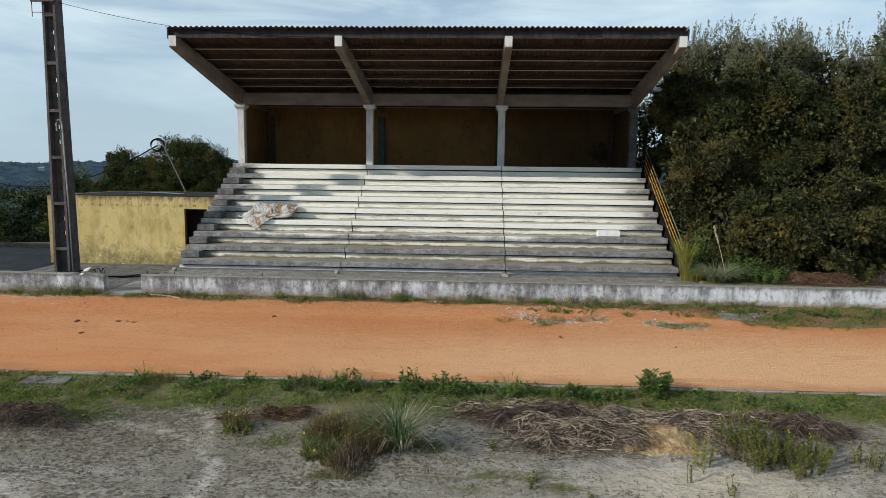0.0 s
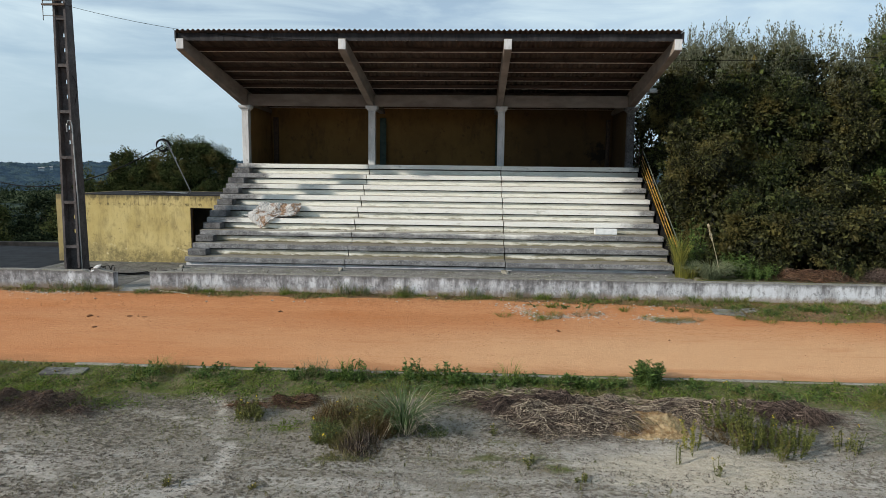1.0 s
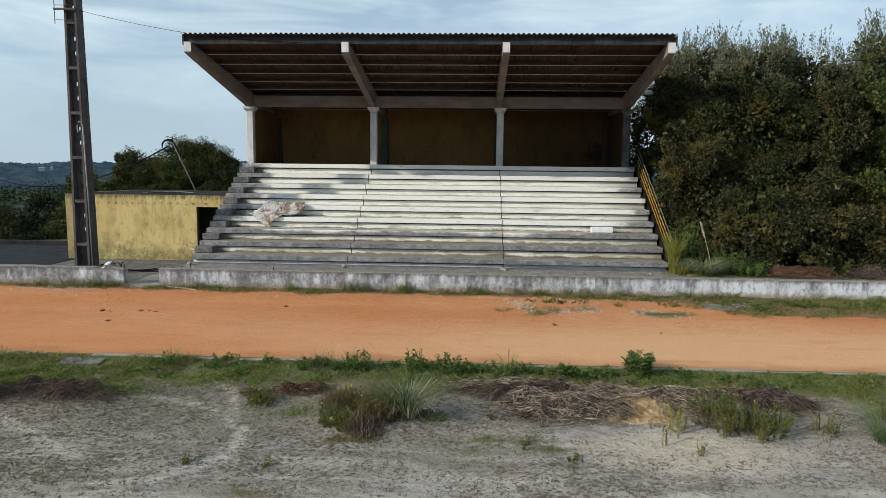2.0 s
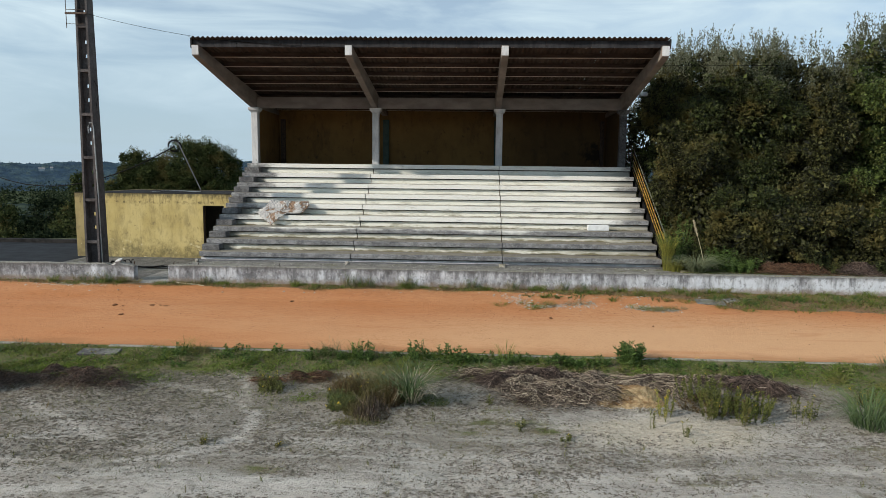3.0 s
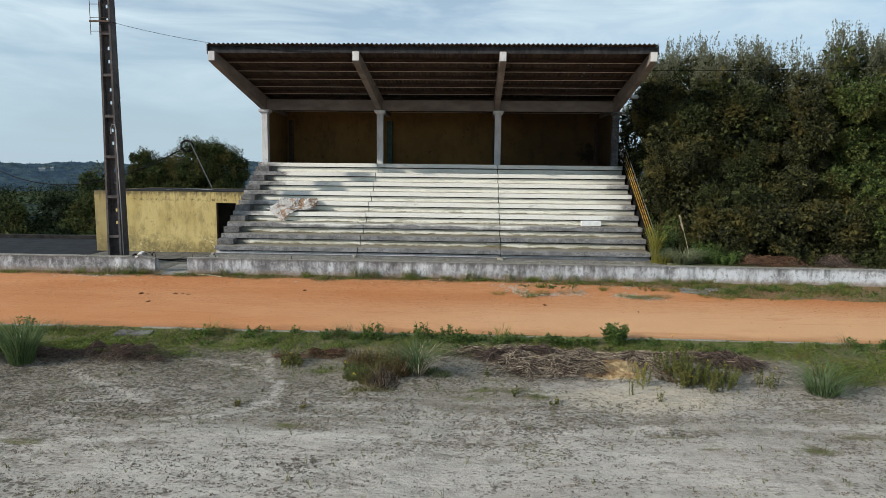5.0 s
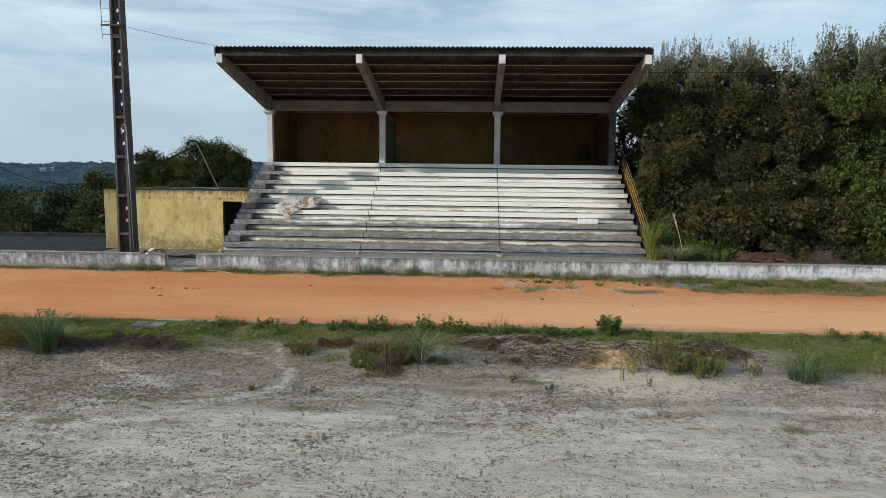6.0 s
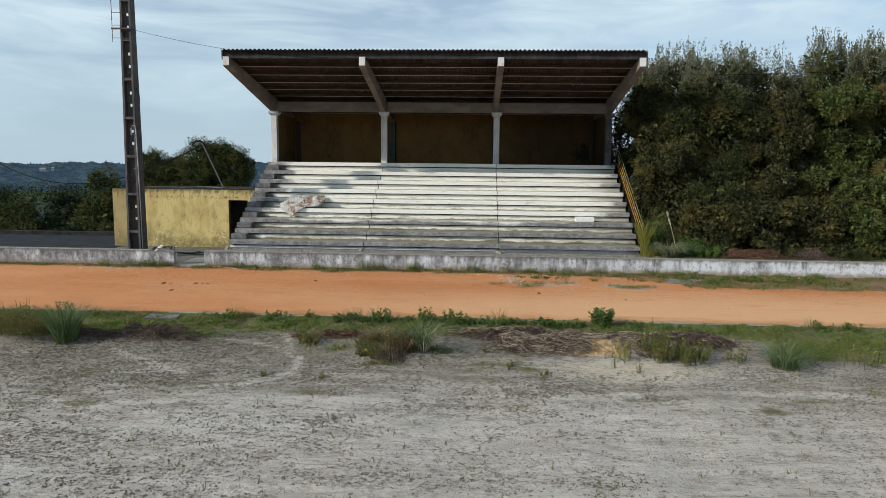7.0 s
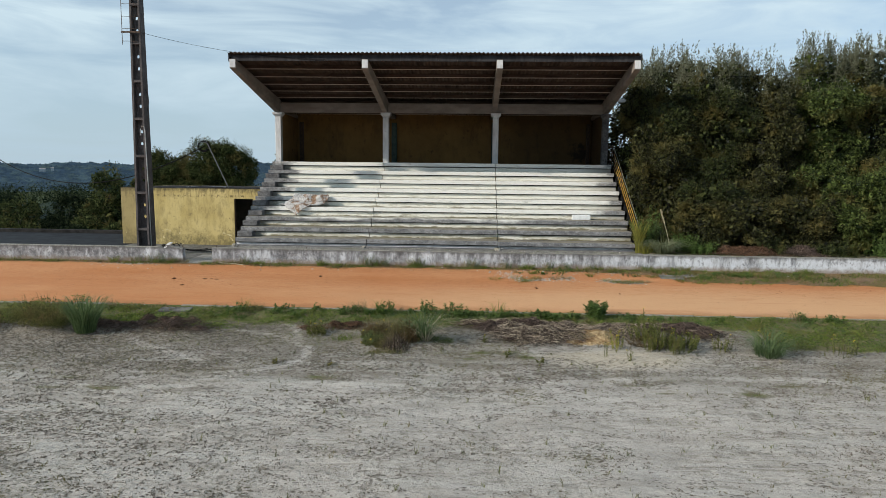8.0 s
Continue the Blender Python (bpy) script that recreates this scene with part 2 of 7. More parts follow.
def mat_wall():
    # grey concrete with flaking blue-white limewash, black water runs, whiter along the east end
    n = Nodes("whitewashed_wall")
    grey = n.mix(n.range(n.noise(3.0, 10, 0.78), 0.36, 0.64), (0.12, 0.12, 0.132), (0.33, 0.336, 0.355))
    white = n.mix(n.noise(9, 9, 0.75), (0.47, 0.50, 0.555), (0.74, 0.77, 0.82))
    east = n.math("ADD", n.range(n.axis(0), 3, 11, 0.0, 0.16), n.range(n.axis(0), -11, -3, -0.07, 0.0))
    flake = n.math("ADD", n.math("ADD", n.noise(1.5, 10, 0.64, (2.0, 2.0, 0.6)), east), n.math("MULTIPLY", n.noise(0.5, 3), 0.26))
    c = n.mix(n.range(flake, 0.52, 0.80, 0, 0.92), grey, white)
    c = n.mix(n.range(n.noise(8, 10, 0.78, (1.0, 1.0, 0.7)), 0.50, 0.63, 0, 0.65), c, (0.075, 0.074, 0.078))
    c = n.mix(n.range(n.noise(17, 8, 0.8), 0.56, 0.64, 0, 0.6), c, (0.64, 0.665, 0.71))
    run = n.noise(1.7, 9, 0.72, (2.4, 2.4, 0.20))
    reach = n.math("ADD", run, n.range(n.axis(2), 0.20, 0.66, -0.10, 0.05))
    c = n.mix(n.range(reach, 0.50, 0.70, 0, 0.75), c, (0.060, 0.060, 0.064))
    crust = n.range(n.math("ADD", n.axis(2), n.math("MULTIPLY", n.noise(5, 8, 0.75), 0.35)), 0.72, 0.84, 0, 0.75)
    c = n.mix(crust, c, (0.085, 0.082, 0.08))
    earth = n.range(n.math("SUBTRACT", n.axis(2), n.math("MULTIPLY", n.noise(3.5, 7, 0.7), 0.4)), -0.06, 0.14, 0.7, 0.0)
    c = n.mix(earth, c, (0.20, 0.14, 0.09))
    return n.done(c, 0.9, n.math("ADD", flake, n.noise(26, 6)), 0.45, 0.018)


def mat_slab():
    # seat slabs: flaking white paint over grey concrete, lost on the low rows and towards both ends
    n = Nodes("painted_slab_concrete")
    mid, fine = n.noise(1.1, 6, 0.65, (0.45, 1.5, 1.5)), n.noise(30, 4, 0.6)
    lowest = n.range(n.axis(2), 1.2, 2.0, -0.36, 0.38)
    right = n.range(n.axis(0), 3.6, 6.5, 0.0, -0.42)
    left = n.range(n.math("ADD", n.axis(0), n.math("MULTIPLY", n.noise(0.9, 5, 0.65, (0.5, 1, 1)), 3.0)), -7.7, -5.2, -0.5, 0.0)
    amount = n.math("ADD", n.math("ADD", lowest, n.math("ADD", right, left)), mid)
    paint = n.range(amount, 0.38, 0.62)
    grey = n.mix(n.range(n.noise(3.2, 10, 0.78, (1, 1, 1.2)), 0.34, 0.66), (0.085, 0.087, 0.095), (0.27, 0.273, 0.284))
    white = n.mix(n.noise(2.4, 6, 0.6, (0.3, 2, 2)), (0.66, 0.665, 0.635), (0.77, 0.775, 0.75))
    white = n.mix(n.range(n.noise(7, 10, 0.78, (0.3, 2, 2)), 0.53, 0.67, 0, 0.36), white, (0.25, 0.245, 0.205))
    c = n.mix(paint, grey, white)
    c = n.mix(n.math("MULTIPLY", n.range(n.noise(14, 10, 0.8, (0.8, 1, 1.3)), 0.50, 0.61, 0, 0.8), n.range(paint, 0, 1, 1.0, 0.12)), c, (0.075, 0.074, 0.070))
    c = n.mix(n.math("MULTIPLY", n.range(fine, 0.54, 0.66, 0, 0.5), n.range(paint, 0, 1, 1.0, 0.0)), c, (0.42, 0.42, 0.41))
    # blown dirt and moss on the treads, thicker on the low rows
    flat = n.t.nodes.new("ShaderNodeSeparateXYZ")
    n.link(n.geo.outputs["True Normal"], flat.inputs[0])
    tread = n.math("MULTIPLY", n.range(flat.outputs[2], 0.7, 0.95), n.range(n.noise(2.2, 7, 0.7, (0.4, 1.6, 1)), 0.32, 0.6, 0.35, 1.0))
    c = n.mix(n.math("MULTIPLY", tread, n.range(n.axis(2), 1.2, 3.4, 0.8, 0.42)), c, n.mix(fine, (0.17, 0.15, 0.105), (0.30, 0.265, 0.20)))
    # black lichen in flat blotches
    c = n.mix(n.range(n.noise(3.4, 9, 0.76, (0.35, 1.2, 1.2)), 0.58, 0.68, 0, 0.55), c, (0.10, 0.10, 0.085))
    return n.done(c, 0.85, n.math("ADD", fine, mid), 0.7, 0.018)


def mat_riser():
    n = Nodes("cream_riser_paint")
    mid = n.noise(1.6, 6, 0.65, (0.4, 1.5, 2.5))
    c = n.mix(mid, (0.65, 0.64, 0.56), (0.77, 0.765, 0.715))
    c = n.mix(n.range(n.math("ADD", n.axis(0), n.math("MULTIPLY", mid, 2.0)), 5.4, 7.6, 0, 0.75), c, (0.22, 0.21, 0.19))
    # bare grimy riser ends, with the aisle steps' shadow painted in
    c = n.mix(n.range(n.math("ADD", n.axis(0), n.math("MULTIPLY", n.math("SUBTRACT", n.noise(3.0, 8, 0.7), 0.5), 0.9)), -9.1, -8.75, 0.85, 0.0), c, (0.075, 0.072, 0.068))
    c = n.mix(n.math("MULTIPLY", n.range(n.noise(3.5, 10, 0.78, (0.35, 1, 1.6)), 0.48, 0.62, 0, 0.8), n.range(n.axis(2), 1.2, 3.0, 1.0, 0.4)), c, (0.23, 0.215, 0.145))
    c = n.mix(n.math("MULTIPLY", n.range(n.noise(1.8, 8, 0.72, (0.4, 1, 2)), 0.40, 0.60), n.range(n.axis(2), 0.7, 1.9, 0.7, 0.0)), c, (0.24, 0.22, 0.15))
    # moss and blown earth banked against the foot of each riser
    up = n.math("MODULO", n.math("SUBTRACT", n.axis(2), 0.4475), 0.4025)
    bank = n.math("SUBTRACT", n.math("MULTIPLY", n.noise(2.1, 8, 0.72, (0.7, 1, 1)), n.range(n.axis(2), 1.0, 3.0, 0.34, 0.10)), n.math("ADD", up, n.range(n.axis(2), 1.0, 3.0, 0.125, 0.055)))
    c = n.mix(n.range(bank, -0.02, 0.02, 0, 0.9), c, n.mix(n.noise(16, 6), (0.07, 0.065, 0.03), (0.22, 0.19, 0.115)))
    return n.done(c, 0.9, n.noise(30, 4), 0.3, 0.01)


def mat_yellow(name, base, pale, dark, stain):
    n = Nodes(name)
    mid = n.noise(0.9, 6, 0.6)
    c = n.mix(n.range(mid, 0.3, 0.7), base, pale)
    run = n.range(n.noise(1.3, 8, 0.72, (1.6, 1.6, 0.7)), 0.48, 0.66)
    c = n.mix(n.math("MULTIPLY", run, stain * 0.7), c, dark)
    spots = n.range(n.noise(3.1, 8, 0.72), 0.57, 0.68)
    c = n.mix(n.math("MULTIPLY", spots, stain), c, dark)
    return n, c


def mat_building():
    n, c = mat_yellow("yellow_render", (0.455, 0.355, 0.138), (0.56, 0.455, 0.205), (0.19, 0.15, 0.07), 0.75)
    # black weather stains along the roof line, bare patches low down
    top = n.range(n.math("ADD", n.axis(2), n.math("MULTIPLY", n.noise(3.4, 7, 0.75, (1, 1, 0.6)), 1.1)), 3.08, 3.36)
    c = n.mix(n.math("MULTIPLY", top, 0.85), c, (0.075, 0.065, 0.035))
    rim = n.range(n.math("ABSOLUTE", n.math("SUBTRACT", n.axis(2), 2.40)), 0.0, 0.10, 1.0, 0.0)
    c = n.mix(n.math("MULTIPLY", rim, n.range(n.noise(4.2, 9, 0.78, (1, 1, 0.8)), 0.50, 0.58, 0, 0.85)), c, (0.07, 0.055, 0.03))
    foot = n.range(n.math("SUBTRACT", n.axis(2), n.math("MULTIPLY", n.noise(2.3, 9, 0.74, (1, 1, 0.9)), 2.2)), -0.85, -0.25, 1.0, 0.0)
    c = n.mix(n.math("MULTIPLY", foot, n.range(n.noise(7, 8, 0.75), 0.35, 0.62, 0.25, 0.85)), c, (0.12, 0.105, 0.050))
    c = n.mix(n.range(n.math("ADD", n.axis(0), n.noise(1.6, 6, 0.7)), -15.7, -15.2, 0.5, 0.0), c, (0.16, 0.125, 0.07))
    drip = n.range(n.noise(2.3, 9, 0.74, (2.6, 2.6, 0.35)), 0.50, 0.62)
    c = n.mix(n.math("MULTIPLY", drip, 0.3), c, (0.19, 0.155, 0.075))
    soot_shade = n.range(n.math("ADD", n.noise(2.6, 9, 0.76, (3.2, 3.2, 0.28)), n.range(n.axis(2), 1.5, 2.7, -0.20, 0.02)), 0.53, 0.64, 0, 0.6)
    c = n.mix(soot_shade, c, (0.065, 0.055, 0.03))
    c = n.mix(n.range(n.noise(5.5, 10, 0.8), 0.55, 0.66, 0, 0.5), c, (0.21, 0.17, 0.08))
    flake = n.range(n.noise(3.1, 5, 0.5, (1, 1, 1.4)), 0.63, 0.66)
    c = n.mix(n.math("MULTIPLY", flake, n.range(n.axis(2), 0.5, 1.1, 1.0, 0.0)), c, (0.56, 0.48, 0.27))
    return n.done(c, 0.9, n.noise(24, 5), 0.3, 0.01)


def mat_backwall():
    # ochre paint; shade painted into the bay beside the scrub, plus a soot blot
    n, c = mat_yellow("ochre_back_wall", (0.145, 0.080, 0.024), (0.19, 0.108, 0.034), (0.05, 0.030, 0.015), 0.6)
    soot_shade = n.range(n.math("ADD", n.axis(0), n.math("MULTIPLY", n.noise(0.6, 6, 0.65), 5.0)), 1.5, 6.5, 0.0, 0.62)
    c = n.mix(soot_shade, c, (0.034, 0.022, 0.013))
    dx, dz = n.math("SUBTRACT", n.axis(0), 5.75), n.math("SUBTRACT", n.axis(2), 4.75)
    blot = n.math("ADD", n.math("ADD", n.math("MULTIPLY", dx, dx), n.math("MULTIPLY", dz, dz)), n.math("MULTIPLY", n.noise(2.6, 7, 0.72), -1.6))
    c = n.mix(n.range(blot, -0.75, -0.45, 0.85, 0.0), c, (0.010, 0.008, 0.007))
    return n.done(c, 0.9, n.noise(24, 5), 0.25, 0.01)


def mat_plain(name, a, b, scale=6.0, rough=0.8, metal=0.0, bump=0.2, spec=0.3, stretch=(1, 1, 1), by_object=0.0):
    n = Nodes(name)
    c = n.mix(n.range(n.noise(scale, 6, 0.65, stretch), 0.3, 0.7), a, b)
    if by_object:
        c = n.mix(n.math("MULTIPLY", n.rand(), by_object), c, tuple(x * 0.45 for x in a))
    return n.done(c, rough, n.noise(scale * 5, 4), bump, 0.01, metal, spec)


def mat_leaf(name, a, b, c2=None, gloss=0.45, light=0.35, shine=0.22, skew=1.0):
    n = Nodes(name)
    r = n.math("POWER", n.island(), skew)
    c = n.mix(r, a, b)
    if c2:
        c = n.mix(n.range(n.noise(0.9, 4), 0.5, 0.68), c, c2)
    n.done(c, gloss, spec=shine)
    tr = n.t.nodes.new("ShaderNodeBsdfTranslucent")
    n.put(tr.inputs["Color"], c)
    mx = n.t.nodes.new("ShaderNodeMixShader")
    mx.inputs[0].default_value = light
    n.link(n.bsdf.outputs[0], mx.inputs[1])
    n.link(tr.outputs[0], mx.inputs[2])
    n.link(mx.outputs[0], n.out.inputs["Surface"])
    return n.m


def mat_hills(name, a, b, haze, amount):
    # distant wooded ridge; blue haze of the air mixed in as a faint glow
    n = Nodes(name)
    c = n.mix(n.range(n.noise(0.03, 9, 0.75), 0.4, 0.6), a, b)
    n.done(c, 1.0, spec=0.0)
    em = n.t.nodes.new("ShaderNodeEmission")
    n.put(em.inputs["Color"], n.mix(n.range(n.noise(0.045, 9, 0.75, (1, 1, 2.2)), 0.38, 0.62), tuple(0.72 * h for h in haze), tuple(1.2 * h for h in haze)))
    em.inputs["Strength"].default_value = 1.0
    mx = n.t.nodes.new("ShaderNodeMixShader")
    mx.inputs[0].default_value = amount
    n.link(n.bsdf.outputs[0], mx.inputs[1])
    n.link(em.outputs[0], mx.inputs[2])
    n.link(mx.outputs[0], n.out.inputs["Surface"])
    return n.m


M_GROUND = mat_ground()
M_TRACK = mat_track()
M_SLAB = mat_slab()
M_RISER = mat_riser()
M_STEP = mat_concrete("dark_step_concrete", (0.075, 0.075, 0.082), (0.17, 0.17, 0.174), (0.035, 0.035, 0.036), 0.6, False)
M_WALK = mat_concrete("walkway_concrete", (0.135, 0.130, 0.120), (0.25, 0.242, 0.225), (0.055, 0.052, 0.043), 0.7, False, 0.8, 0.7)
M_YARD = mat_concrete("stained_yard_concrete", (0.070, 0.069, 0.068), (0.165, 0.162, 0.155), (0.030, 0.029, 0.028), 0.8, False, 0.6, 0.35)
M_WALL = mat_wall()
M_WALLTOP = mat_concrete("mossy_coping", (0.17, 0.165, 0.15), (0.26, 0.25, 0.23), (0.08, 0.075, 0.06), 0.6, False, 1, 0.5)
M_BEAM = mat_plain("bare_beam_concrete", (0.155, 0.130, 0.113), (0.235, 0.204, 0.181), 1.6, 0.9, bump=0.3, stretch=(0.7, 0.7, 1.6))
M_COLUMN = mat_column()
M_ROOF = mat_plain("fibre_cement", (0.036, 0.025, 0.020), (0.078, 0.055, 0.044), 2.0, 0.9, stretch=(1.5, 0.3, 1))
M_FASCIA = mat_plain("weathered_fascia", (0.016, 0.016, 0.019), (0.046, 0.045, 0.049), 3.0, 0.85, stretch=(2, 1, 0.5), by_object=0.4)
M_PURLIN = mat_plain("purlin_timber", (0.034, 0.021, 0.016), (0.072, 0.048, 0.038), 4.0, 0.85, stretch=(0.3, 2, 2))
M_BACK = mat_backwall()
M_PILASTER = mat_plain("dark_green_pilaster", (0.025, 0.045, 0.04), (0.05, 0.075, 0.065), 4)
M_YELLOW = mat_building()
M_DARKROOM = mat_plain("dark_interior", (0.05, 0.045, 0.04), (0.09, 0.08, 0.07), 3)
M_ROOFSLAB = mat_plain("bitumen_roof", (0.010, 0.010, 0.011), (0.026, 0.025, 0.026), 3, 0.9, spec=0.08)
M_ASPHALT = mat_plain("old_asphalt", (0.009, 0.011, 0.015), (0.024, 0.028, 0.034), 1.5, 0.9, spec=0.12)
M_POLE = mat_concrete("pole_concrete", (0.062, 0.056, 0.058), (0.105, 0.096, 0.097), (0.03, 0.027, 0.028), 0.5)
M_STEEL = mat_plain("galvanised_steel", (0.30, 0.31, 0.32), (0.45, 0.46, 0.47), 12, 0.45, 0.8)
M_RUST = mat_plain("dark_rusty_steel", (0.04, 0.03, 0.027), (0.10, 0.065, 0.045), 14, 0.7, 0.3)
M_RAIL = mat_plain("yellow_rail_paint", (0.50, 0.33, 0.06), (0.30, 0.15, 0.04), 9, 0.6)
M_CABLE = mat_plain("black_cable", (0.008, 0.008, 0.009), (0.016, 0.016, 0.016), 20, 0.9, spec=0.03)
M_LIT_STRIP = mat_plain("lit_purlin_paint", (0.37, 0.30, 0.25), (0.50, 0.42, 0.36), 4.0, 0.85, stretch=(0.3, 2, 2))
M_KERB = mat_concrete("kerb_concrete", (0.20, 0.19, 0.165), (0.30, 0.285, 0.255), (0.09, 0.08, 0.06), 0.6, False, 1, 0.35)
M_WHITE = mat_plain("white_block", (0.58, 0.605, 0.62), (0.72, 0.745, 0.76), 5, 0.85)
M_STONE = mat_plain("pale_rubble", (0.30, 0.275, 0.235), (0.64, 0.61, 0.55), 14, 0.9, by_object=0.55)
M_GRAVEL = mat_plain("mixed_gravel", (0.20, 0.18, 0.15), (0.62, 0.585, 0.53), 40, 0.9)
M_CLOD = mat_plain("dark_earth_clod", (0.11, 0.060, 0.036), (0.27, 0.125, 0.060), 12, 0.95, spec=0.1, by_object=0.3)
M_RAMP = mat_concrete("ramp_concrete", (0.19, 0.185, 0.175), (0.29, 0.283, 0.265), (0.10, 0.095, 0.085), 0.5, False, 0.7)
M_DARKWALL = mat_plain("sooty_concrete", (0.012, 0.012, 0.013), (0.035, 0.034, 0.034), 3, 0.9, spec=0.1)
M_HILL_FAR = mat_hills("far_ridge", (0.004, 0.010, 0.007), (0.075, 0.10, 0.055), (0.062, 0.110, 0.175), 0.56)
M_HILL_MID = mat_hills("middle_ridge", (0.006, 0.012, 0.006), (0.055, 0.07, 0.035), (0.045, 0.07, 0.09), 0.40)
M_BARK = mat_plain("grey_bark", (0.045, 0.038, 0.032), (0.09, 0.078, 0.066), 8, 0.95, stretch=(2, 2, 0.4))


# ---- mesh helpers ----
def part(name, bm, material, parent=None, label="", smooth=False):
    me = bpy.data.meshes.new(name)
    bm.to_mesh(me)
    bm.free()
    me.materials.append(material)
    if smooth:
        for p in me.polygons:
            p.use_smooth = True
    ob = new(name, me)
    if parent is not None:
        ob.parent = parent
    if label:
        ob["label"] = label
    return ob


def mesh_part(name, verts, faces, material, parent=None, label="", smooth=False, attrs=None):
    """A mesh object from arrays of generated vertices and faces."""
    me = bpy.data.meshes.new(name)
    me.from_pydata(np.asarray(verts).tolist(), [], faces if isinstance(faces, list) else np.asarray(faces).tolist())
    me.materials.append(material)
    for key, vals in (attrs or {}).items():
        a = me.attributes.new(key, "FLOAT", "POINT")
        a.data.foreach_set("value", np.asarray(vals, dtype=np.float32))
    if smooth:
        me.polygons.foreach_set("use_smooth", np.ones(len(me.polygons), dtype=bool))
    me.update()
    ob = new(name, me)
    if parent is not None:
        ob.parent = parent
    if label:
        ob["label"] = label
    return ob


def empty(name, at=(0, 0, 0), **tags):
    ob = new(name)
    ob.location = at
    ob.empty_display_size = 0.2
    return tagged(ob, **tags)


def box(bm, x0, x1, y0, y1, z0, z1, bevel=0.0):
    vs = [bm.verts.new((x, y, z)) for x in (x0, x1) for y in (y0, y1) for z in (z0, z1)]
    fs = [bm.faces.new([vs[i] for i in f]) for f in ((0, 1, 3, 2), (4, 6, 7, 5), (0, 4, 5, 1), (2, 3, 7, 6), (0, 2, 6, 4), (1, 5, 7, 3))]
    if bevel:
        edges = list({e for f in fs for e in f.edges})
        bmesh.ops.bevel(bm, geom=edges, offset=bevel, segments=1, affect="EDGES")
    return bm


def boxed(*dims, bevel=0.0):
    return box(bmesh.new(), *dims, bevel=bevel)


def prism(bm, outline, x0, x1):
    """Pull an outline of (y, z) points from x0 to x1."""
    a = [bm.verts.new((x0, y, z)) for y, z in outline]
    b = [bm.verts.new((x1, y, z)) for y, z in outline]
    bm.faces.new(a)
    bm.faces.new(b[::-1])
    for i in range(len(a)):
        j = (i + 1) % len(a)
        bm.faces.new((a[i], b[i], b[j], a[j]))
    bmesh.ops.recalc_face_normals(bm, faces=bm.faces[:])
    return bm


def tube(bm, points, radius, sides=6, taper=None):
    """A round bar along a line of points."""
    pts = [Vector(p) for p in points]
    rings = []
    for i, p in enumerate(pts):
        d = (pts[min(i + 1, len(pts) - 1)] - pts[max(i - 1, 0)]).normalized()
        u = d.orthogonal().normalized() if abs(d.z) > 0.95 else d.cross(Vector((0, 0, 1))).normalized()
        w = d.cross(u)
        r = radius if taper is None else radius + (taper - radius) * i / max(1, len(pts) - 1)
        rings.append([bm.verts.new(p + r * (math.cos(a) * u + math.sin(a) * w)) for a in [2 * math.pi * k / sides for k in range(sides)]])
    for a, b in zip(rings, rings[1:]):
        for k in range(sides):
            bm.faces.new((a[k], a[(k + 1) % sides], b[(k + 1) % sides], b[k]))
    bm.faces.new(rings[0][::-1])
    bm.faces.new(rings[-1])
    return bm


def local(ob, at):
    """Move the origin of a mesh built in world coordinates to a place."""
    ob.data.transform(Matrix.Translation(-Vector(at)))
    ob.location = Vector(at)
    return ob


def roughen(bm, cuts, amount, scale, seed=0.0, keep=None):
    bmesh.ops.subdivide_edges(bm, edges=bm.edges[:], cuts=cuts, use_grid_fill=True)
    for v in bm.verts:
        if keep and keep(v.co):
            continue
        v.co += amount * noise.noise_vector(v.co * scale + Vector((seed, seed, seed)))
    return bm


# ---- the ground: one sheet from the field to the horizon ----
GY = [-60, 4, 7, 9.5, 11.0, 11.6, 12.0, 15, 16.5, 17.5, 18.6]
GZ = [-0.45, -0.42, -0.38, -0.30, -0.19, -0.12, -0.10, -0.03, -0.01, 0.08, 0.12]


def smooth_step(v, a, b):
    s = np.clip((v - a) / (b - a), 0, 1)
    return s * s * (3 - 2 * s)


def wave(x, y, f, seed):
    """Soft uneven swell made of a few sines."""
    r = np.random.RandomState(seed)
    out = 0
    for k in range(6):
        a = r.uniform(0, 2 * math.pi)
        out = out + np.sin(f * r.uniform(0.5, 1.9) * (x * math.cos(a) + y * math.sin(a)) + r.uniform(0, 6.28)) / 6
    return out


def speckle(x, y, f, seed):
    """Smooth random values between 0 and 1 on a lattice of f cells a metre."""
    t = np.random.RandomState(seed).rand(64, 64)
    u, v = np.asarray(x) * f, np.asarray(y) * f
    i, j = np.floor(u).astype(int), np.floor(v).astype(int)
    a, b = u - i, v - j
    a, b = a * a * (3 - 2 * a), b * b * (3 - 2 * b)
    i0, i1, j0, j1 = i % 64, (i + 1) % 64, j % 64, (j + 1) % 64
    return (t[i0, j0] * (1 - a) + t[i1, j0] * a) * (1 - b) + (t[i0, j1] * (1 - a) + t[i1, j1] * a) * b


